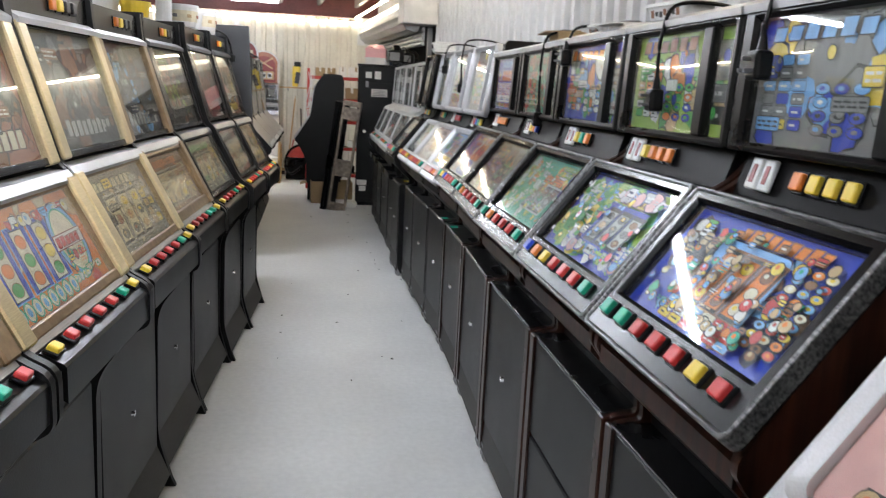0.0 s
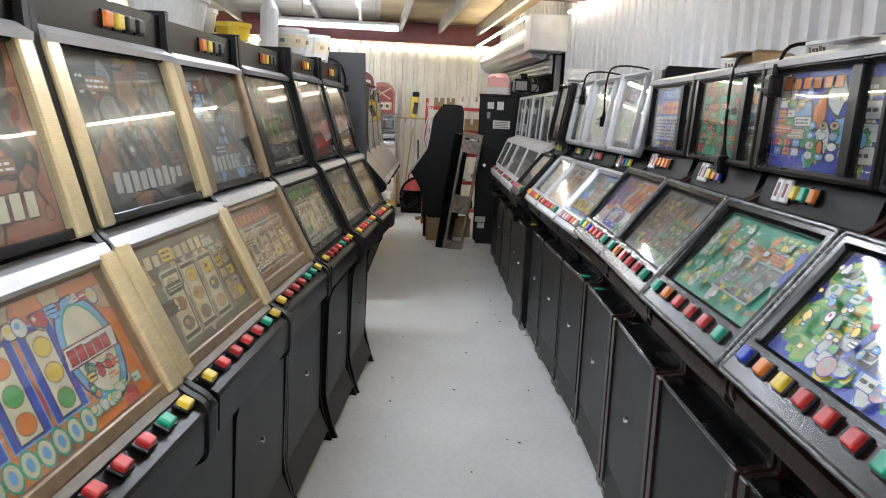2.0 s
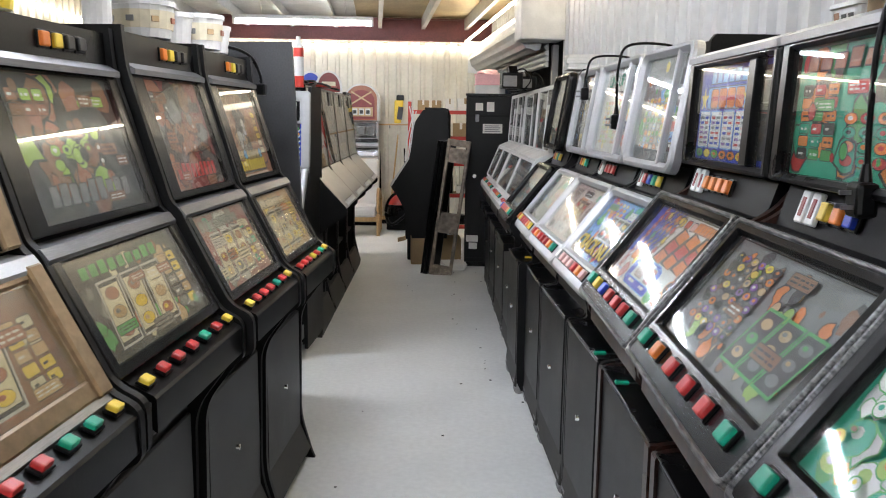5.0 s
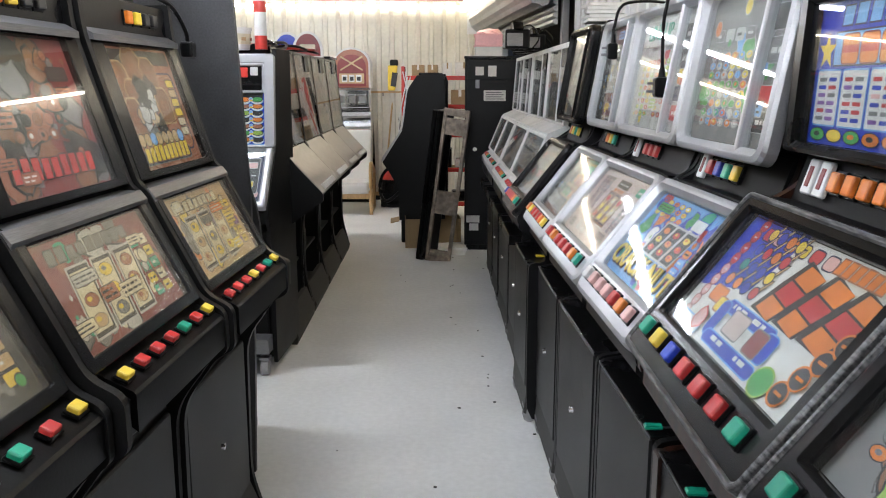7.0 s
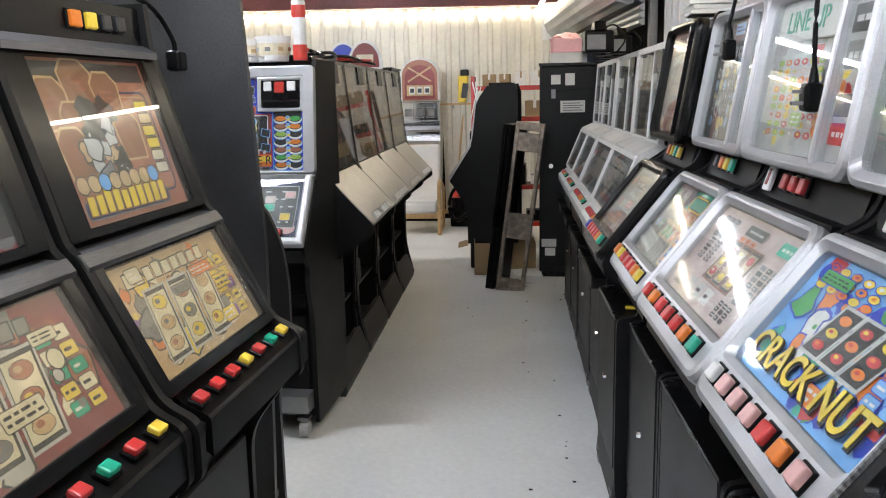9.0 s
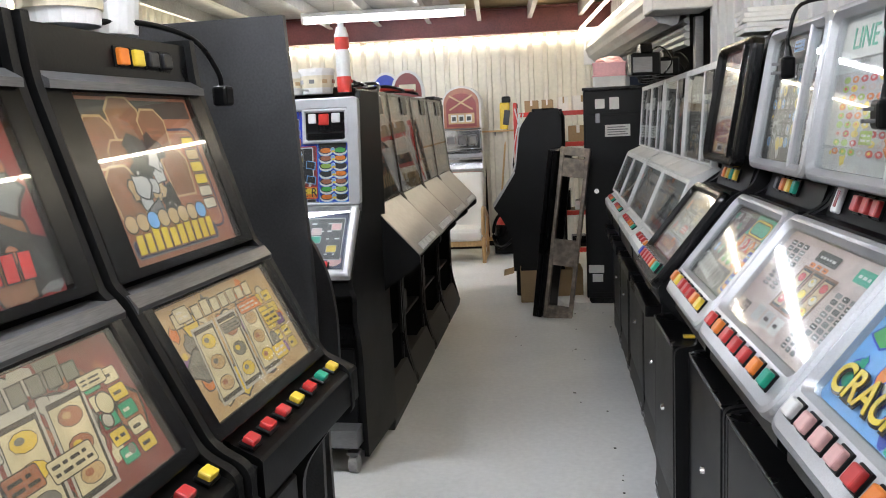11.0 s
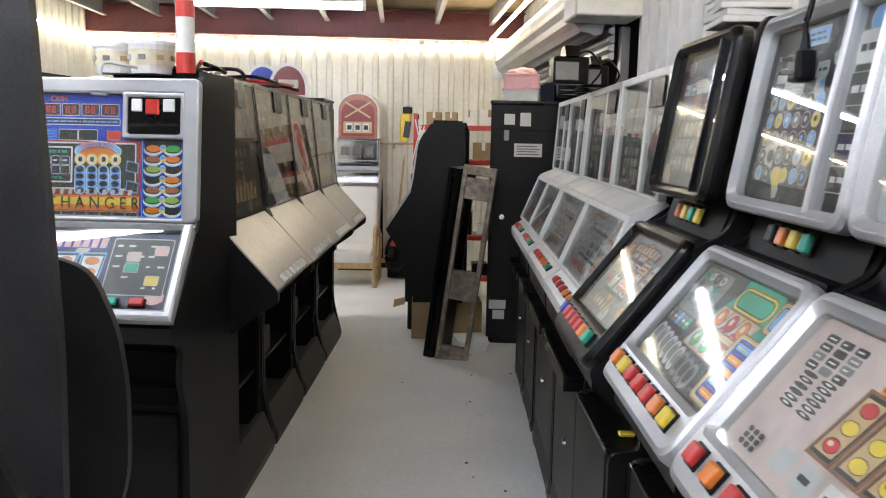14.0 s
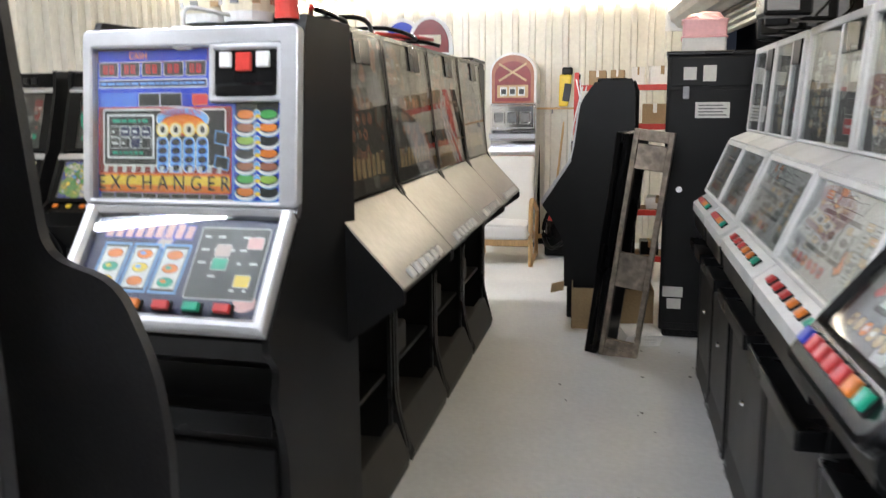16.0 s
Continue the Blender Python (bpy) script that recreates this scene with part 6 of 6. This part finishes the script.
for dx, dy in ((0.16, 0.14), (-0.16, 0.14), (0.16, -0.14), (-0.16, -0.14)):
    part("wheel", tube((dx - 0.02, dy, 0.035), (dx + 0.02, dy, 0.035), 0.035, segs=12), RUBBER, root)
root = thing("storage_case", far(-1.15, 15.0, 0), "dark grey storage case on the floor", "case")
part("case", box((0.0, 0, 0.0), (0.5, 0.4, 0.2), 0.02, 2), BLACK2, root)
part("lid", box((-0.006, -0.006, 0.2), (0.506, 0.406, 0.235), 0.012, 2), DARKM, root)

# rail, hanging bottle and tools on the end wall
root = thing("wall_rail", at_room(-2.2, -0.05, 1.56), "thin wooden rail fixed across the wall", "rail")
part("rail", box((0, -0.04, -0.012), (1.3, -0.01, 0.012), 0.003), PINE, root)
for k in range(3):
    part("bracket", box((0.1 + 0.5 * k, -0.03, -0.06), (0.12 + 0.5 * k, 0.04, -0.012), 0.002), DULL, root)
root = thing("yellow_bag", far(-1.12, 16.02, 1.58), "yellow plastic tool pouch hanging above the rail", "pouch")
bm = bmesh.new()
add_box(bm, (-0.07, -0.03, 0.0), (0.07, 0.03, 0.36), 0.02, 2)
for v in bm.verts:
    v.co.x = v.co.x * (0.75 + 0.7 * v.co.z) + 0.06 * v.co.z
part("pouch", bm, YELL, root)
part("grip", box((-0.02, -0.025, 0.35), (0.1, 0.025, 0.44), 0.02, 2), BLACK2, root)
part("print_band", box((-0.03, -0.034, 0.06), (0.05, -0.0305, 0.26), 0), INK["black"], root, at=pose(0.01, 0, 0, 0, 8, 0))
for x, tilt, h, m in ((-1.22, 5, 1.5, PINE), (-0.96, -3, 1.2, BLACK2), (-1.33, -2, 1.15, BLACK2)):
    root = thing("broom", far(x, 15.85, 0, -7, tilt, 0), "long handled broom leaning on the wall", "broom", "brooms")
    part("handle", tube((0, 0, 0.1), (0, 0, h), 0.013, segs=10), m, root)
    part("head", box((-0.14, -0.03, 0.06), (0.14, 0.03, 0.11), 0.008), PINE, root)
    part("bristles", box((-0.14, -0.025, 0.0), (0.14, 0.025, 0.062), 0.004), BLACK2, root)


# red shelving behind the side-on machine
def shelving():
    root = thing("shelving_unit", far(-0.72, 13.6, 0, 0, 0, 4), "red metal shelving unit with board shelves", "shelving")
    for x in (0.0, 0.86):
        for y in (0.0, 0.36):
            part("post", box((x, y, 0), (x + 0.04, y + 0.04, 1.88), 0.004), REDP if y < 0.1 else DARKM, root)
    for z in (0.2, 0.62, 1.04, 1.38, 1.72):
        part("beam", box((0.04, 0.0, z), (0.86, 0.035, z + 0.05), 0.004), REDP, root)
        part("shelf_board", box((0.01, 0.035, z + 0.03), (0.89, 0.4, z + 0.05), 0.002), CARD, root)
    return root


shelving()
rng = random.Random(9)
for z in (0.25, 0.67, 1.09, 1.43, 1.77):
    x = -0.62
    while x < 0.0:
        w, h, d = rng.uniform(0.1, 0.24), rng.uniform(0.1, 0.24), rng.uniform(0.18, 0.28)
        mat, lab = rng.choice(((CARD, "brown cardboard carton on the red shelf"), (BLACK2, "black parts box on the red shelf"), (DOOR, "dark grey parts box on the red shelf"), (PAPER, "pale carton on the red shelf")))
        r2 = thing("carton", far(x, 13.72 + rng.uniform(0, 0.04), z, 0, 0, rng.uniform(-3, 7)), lab, "carton", "cartons on the shelves")
        part("box", box((0, 0, 0), (w, d, h), 0.004), mat, r2)
        part("tape", box((w * 0.42, -0.0012, h * 0.55), (w * 0.58, d, h + 0.0012), 0), PAPER if mat is CARD else CARD, r2)
        x += w + rng.uniform(0.02, 0.08)
for k in range(2):
    r2 = thing("cable", far(-0.7 + 0.03 * k, 13.57, 1.6), "pale cable hanging on the red shelving", "cable", "hanging cables")
    part("wire", loft([(0, -0.01, 0.22), (0.05 - 0.03 * k, -0.03, -0.1), (-0.05, -0.03, -0.5 - 0.06 * k), (-0.02, -0.03, -0.2), (0.06, -0.02, 0.16)], 0.007, 6), WHITE, r2)


# ---- on top of the machines ----
def tub(x, y, z, r, h, mat, label, band=None):
    root = thing("tub", pose(x, y, z), label, "tub", "plastic tubs")
    bm = bmesh.new()
    add_tube(bm, (0, 0, 0), (0, 0, h), r * 0.86, r, 20)
    part("tub_body", bm, mat, root)
    part("rim", tube((0, 0, h - 0.012), (0, 0, h + 0.004), r * 1.05, r * 1.05, 20), mat, root)
    if band:
        part("printed_band", tube((0, 0, h * 0.25), (0, 0, h * 0.75), r * 0.935, r * 0.995, 20), INK[band], root)
        for k in range(8):
            a = k * math.pi / 4
            part("print_patch", box((-0.012, -0.003, h * 0.42), (0.012, 0.003, h * 0.58), 0.001), INK[("grey", "tan", "rust", "silver")[k % 4]], root, at=Matrix.Rotation(a, 4, "Z") @ Matrix.Translation((0, -r * 0.985, 0)))


LT = 1.743
tub(-0.796, 6.319, LT, 0.085, 0.12, WHITE, "white plastic tub with a printed band", "cream")
tub(-0.818, 6.508, LT, 0.075, 0.1, WHITE, "small plain white plastic tub")
tub(-0.835, 5.89, LT, 0.1, 0.11, WHITE, "white plastic tub with a printed band", "cream")
tub(-0.822, 6.095, LT, 0.075, 0.1, WHITE, "white plastic tub standing on a machine")
tub(-0.95, 4.673, LT * 0.988, 0.13, 0.11, WHITE, "low white plastic tub on a machine")
tub(-0.842, 5.046, LT * 0.992, 0.065, 0.06, YELL, "yellow plastic tub on a machine")
tub(-0.978, 4.983, LT * 0.992, 0.09, 0.1, WHITE, "white plastic tub on a machine")
tub(-1.2, 8.58, 1.685, 0.075, 0.1, WHITE, "white printed tub on the machine top", "cream")
tub(-1.07, 8.58, 1.685, 0.08, 0.11, WHITE, "white printed tub on the machine top", "cream")
root = thing("spray_bottle", pose(-0.846, 5.597, LT), "white spray bottle with a blue and red trigger", "bottle")
part("bottle", add_tube(tube((0, 0, 0), (0, 0, 0.17), 0.04, 0.04, 16), (0, 0, 0.17), (0, 0, 0.21), 0.04, 0.016, 16), WHITE, root)
part("collar", tube((0, 0, 0.205), (0, 0, 0.235), 0.018, segs=12), INK["sky"], root)
part("trigger_head", box((-0.015, -0.05, 0.235), (0.015, 0.03, 0.275), 0.006), INK["sky"], root)
part("nozzle", box((-0.01, -0.075, 0.245), (0.01, -0.05, 0.268), 0.003), REDP, root)
root = thing("aerosol_can", pose(-0.92, 8.52, 1.685), "tall red and white aerosol can", "can")
part("can", tube((0, 0, 0), (0, 0, 0.26), 0.032, segs=18), WHITE, root)
part("red_band", tube((0, 0, 0.0), (0, 0, 0.07), 0.0327, segs=18), REDP, root)
part("red_band", tube((0, 0, 0.19), (0, 0, 0.245), 0.0327, segs=18), REDP, root)
part("cap", add_tube(tube((0, 0, 0.26), (0, 0, 0.29), 0.03, 0.022, 18), (0, 0, 0.29), (0, 0, 0.315), 0.014, segs=12), WHITE, root)
for k, (x, y) in enumerate(((-1.48, 10.98), (-1.3, 10.9))):
    root = thing("arched_topper", pose(x + 0.05, y - 0.25, 1.711, 0, 0, 8), "red and white arched sign standing on a machine", "sign", "arched signs")
    part("rim", arch_plate(0.24, 0, 0.04, 0.16, 0.0, 0.05), WHITE, root)
    part("face", arch_plate(0.2, 0, 0.03, 0.14, -0.008, -0.001), INK["darkred"] if k else INK["blue"], root, at=Matrix.Translation((0.02, 0, 0.01)))
    part("badge", box((0.06, -0.014, 0.05), (0.18, -0.0085, 0.1), 0.004), INK["cream" if k else "red"], root)
root = thing("cable_heap", pose(-1.08, 8.9, 1.711), "loose black cables lying on the machine tops", "cable")
rng = random.Random(4)
for k in range(4):
    part("wire", loft([(0.12 * math.sin(1.3 * j + k) , 0.28 * j - 0.05 * k, 0.012 + 0.03 * abs(math.sin(j * 1.7 + k))) for j in range(6)], 0.009, 6), BLACK2 if k != 2 else REDP, root)


# plugs hanging by their leads over the right-hand glasses
def hanging_plug(x, y, z_top, drop, over=0.16):
    root = thing("plug_and_lead", pose(x, y, 0), "black mains plug hanging on its lead", "plug", "mains plugs")
    part("lead", loft([(over + 0.14, 0.05, z_top + 0.004), (over, 0.02, z_top + 0.03), (0.03, 0.0, z_top + 0.018), (0.0, 0, z_top - 0.06), (-0.004, 0, z_top - drop * 0.6), (0, 0, z_top - drop)], 0.0055, 8), BLACK2, root)
    z = z_top - drop
    p = part("plug_body", box((-0.024, -0.027, z - 0.06), (0.014, 0.027, z), 0.009, 2), BLACK2, root)
    part("collar", tube((-0.002, 0, z - 0.002), (-0.002, 0, z + 0.03), 0.012, 0.007, 10), BLACK2, p)
    for dy, dz in ((-0.013, -0.042), (0.013, -0.042), (0.0, -0.018)):
        part("pin", box((-0.044, dy - 0.003, z + dz - 0.004), (-0.022, dy + 0.003, z + dz + 0.004), 0.001), DULL, p)


def xf(y):
    return 0.75 - 0.0443 * (y - 2.25) if y < 5.07 else 0.625 - 0.0725 * (y - 5.07)


for y, top, d0, drop in ((2.82, 1.705, 0.262, 0.12), (3.36, 1.705, 0.262, 0.2), (4.62, 1.705, 0.262, 0.3), (6.61, 1.775, 0.285, 0.25), (7.28, 1.775, 0.285, 0.12), (4.26, 1.705, 0.262, 0.06)):
    hanging_plug(xf(y) + d0, y, top, drop)

# printed containers and flat cartons on the right-hand tops
def food_tub(x, y, w, d, h, rz, marks):
    """An oblong white container with sloping sides, a rolled rim and dark print on its long side."""
    root = thing("plastic_container", pose(x, y, 1.692, 0, 0, rz), "white plastic container with dark print on a machine", "container", "containers on the right row")
    bm, loops = bmesh.new(), []
    for k, z in ((0.86, 0.0), (1.0, h), (0.965, h), (0.83, 0.006)):
        loops.append([bm.verts.new((px, py, z)) for px, py in rounded(-w / 2 * k, -d / 2 * k, w / 2 * k, d / 2 * k, 0.018, 4)])
    for a, b in zip(loops, loops[1:]):
        for k in range(len(a)):
            bm.faces.new((a[k], a[(k + 1) % len(a)], b[(k + 1) % len(b)], b[k]))
    bm.faces.new(loops[0][::-1])
    bm.faces.new(loops[-1])
    part("tub_body", bm, WHITE, root)
    part("rim", ring(-w / 2 - 0.006, -d / 2 - 0.006, w / 2 + 0.006, d / 2 + 0.006, 0.012, h + 0.004, 0.022, 0.016, 0.3, h - 0.006), WHITE, root)
    m, n = slope((-d / 2 * 0.86, 0.0), (-d / 2, h))
    for k in range(marks):
        part("print_mark", box((-w * 0.36 + k * w * 0.72 / marks, n * (0.3 + 0.08 * (k % 2)), 0.0006), (-w * 0.36 + (k + 0.7) * w * 0.72 / marks, n * (0.62 + 0.1 * (k % 3 == 0)), 0.0016), 0), INK["smoke" if k % 3 else "brown"], root, at=m)


for x, y, w, d, h, rz, marks in ((1.06, 2.85, 0.1, 0.09, 0.1, -82, 3), (1.06, 3.5, 0.22, 0.1, 0.05, -80, 7), (1.05, 4.2, 0.13, 0.1, 0.04, -84, 5), (1.05, 5.0, 0.12, 0.1, 0.05, -85, 3)):
    food_tub(x, y, w, d, h, rz, marks)
for x, y, w, d, h, m, rz, lab in ((1.03, 4.72, 0.12, 0.24, 0.045, CARD, -4, "flattened brown carton on a machine top"), (1.05, 3.92, 0.1, 0.14, 0.025, PAPER, 5, "pale carton lying on a machine top")):
    root = thing("carton", pose(x, y, 1.692, 0, 0, rz), lab, "carton", "cartons on the right row")
    part("box", box((-w / 2, -d / 2, 0), (w / 2, d / 2, h), 0.004), m, root)
    part("flap", box((-w / 2 - 0.05, -d / 2, h), (w / 2 - 0.02, d / 2, h + 0.004), 0), m, root, at=pose(0, 0, 0, 0, -3, 0))
    part("label_print", box((-w * 0.3, -d * 0.3, h + 0.009), (w * 0.2, d * 0.1, h + 0.0105), 0), INK["grey"], root)
for k in range(5):
    root = thing("paper_pad", pose(0.72, 7.8, 1.765 + 0.016 * k, 0, 0, 5 * math.sin(k * 2.0)), "white paper pad in a small stack", "paper", "paper pads")
    part("sheet", box((-0.02, -0.09, 0), (0.14, 0.09, 0.015), 0.002), PAPER, root)

# camera-like black fittings and wiring on the far right tops
rng = random.Random(31)
for k in range(7):
    x, y = 0.53 + rng.uniform(-0.08, 0.1), 9.3 + 0.2 * k
    root = thing("lock_mechanism", pose(x, y, 1.717, 0, 0, rng.uniform(0, 90)), "black coin mechanism piled on a machine", "coin mechanism", "piled coin mechanisms")
    s = rng.uniform(0.06, 0.1)
    part("housing", box((-s, -s * 0.7, 0), (s, s * 0.7, s * 1.5), 0.008), BLACK2, root)
    part("side_plate", box((-s * 0.9, -s * 0.7 - 0.006, s * 0.2), (s * 0.4, -s * 0.7, s * 1.2), 0.002), DULL, root)
    part("chute", prism([(-s, s * 1.5), (-s * 0.6, s * 2.1), (s * 0.2, s * 2.0), (s * 0.4, s * 1.5)], -s * 0.4, s * 0.4), DARKM, root)
    part("wire", loft([(0, 0, s * 1.4), (s * 1.2, 0.02, s * 1.9), (s * 1.8, -0.03, s * 0.9), (s * 1.5, 0.04, 0.006)], 0.005, 6), BLACK2, root)
root = thing("black_box", pose(0.46, 10.35, 1.717, 0, 0, -20), "black switch box with a white label", "switch box")
part("housing", box((0, 0, 0), (0.16, 0.14, 0.16), 0.008), BLACK2, root)
part("label_plate", box((0.04, -0.003, 0.06), (0.12, 0.0, 0.1), 0), PAPER, root)
part("stand", box((0.02, 0.02, -0.0), (0.14, 0.12, 0.004), 0), DULL, root)

# keys left in two doors and small floor chips
for y, c in ((5.82, "teal"), (5.52, "teal"), (7.68, "yellow")):
    root = thing("key_tag", pose(xf(y) + 0.085, y, 0.752), "coloured key tag lying on a door ledge", "key tag", "key tags")
    part("tag", box((-0.02, -0.012, 0), (0.02, 0.012, 0.01), 0.003), INK[c], root)
    part("key_blade", box((0.02, -0.004, 0.002), (0.05, 0.004, 0.005), 0.001), DULL, root)
rng = random.Random(77)
bm = bmesh.new()
for _ in range(60):
    x, y = rng.uniform(-0.42, 0.5), rng.uniform(1.5, 14)
    s = rng.uniform(0.002, 0.006)
    add_box(bm, (x - s, y - s, 0.0005), (x + s * 1.6, y + s, 0.003))
tagged(part("floor_grit", bm, BLACK2), "scattered dark grit on the floor", "grit", kind="stuff")

# lead trailing from the white socket on the blue-glass machine
root = thing("white_plug", pose(-1.17, 8.41, 1.63), "white mains plug hung over the machine top", "plug")
part("plug_body", box((-0.03, -0.035, -0.03), (0.03, 0.0, 0.035), 0.012, 2), WHITE, root)
part("lead", loft([(0, -0.01, 0.03), (0.01, -0.005, 0.08), (0.06, 0.06, 0.075), (0.1, 0.2, 0.066)], 0.006, 6), WHITE, root)
# lead and connector at the end of the left row
root = thing("plug_and_lead", pose(-0.74, 6.7, 1.66), "black connector on a lead hanging between machines", "plug", "mains plugs")
part("lead", loft([(-0.12, -0.35, 0.09), (-0.02, -0.2, 0.11), (0.02, 0.0, 0.09), (0.04, 0.08, 0.02), (0.04, 0.1, -0.02)], 0.007, 8), BLACK2, root)
part("plug_body", box((0.02, 0.08, -0.07), (0.06, 0.13, -0.02), 0.008, 2), BLACK2, root)
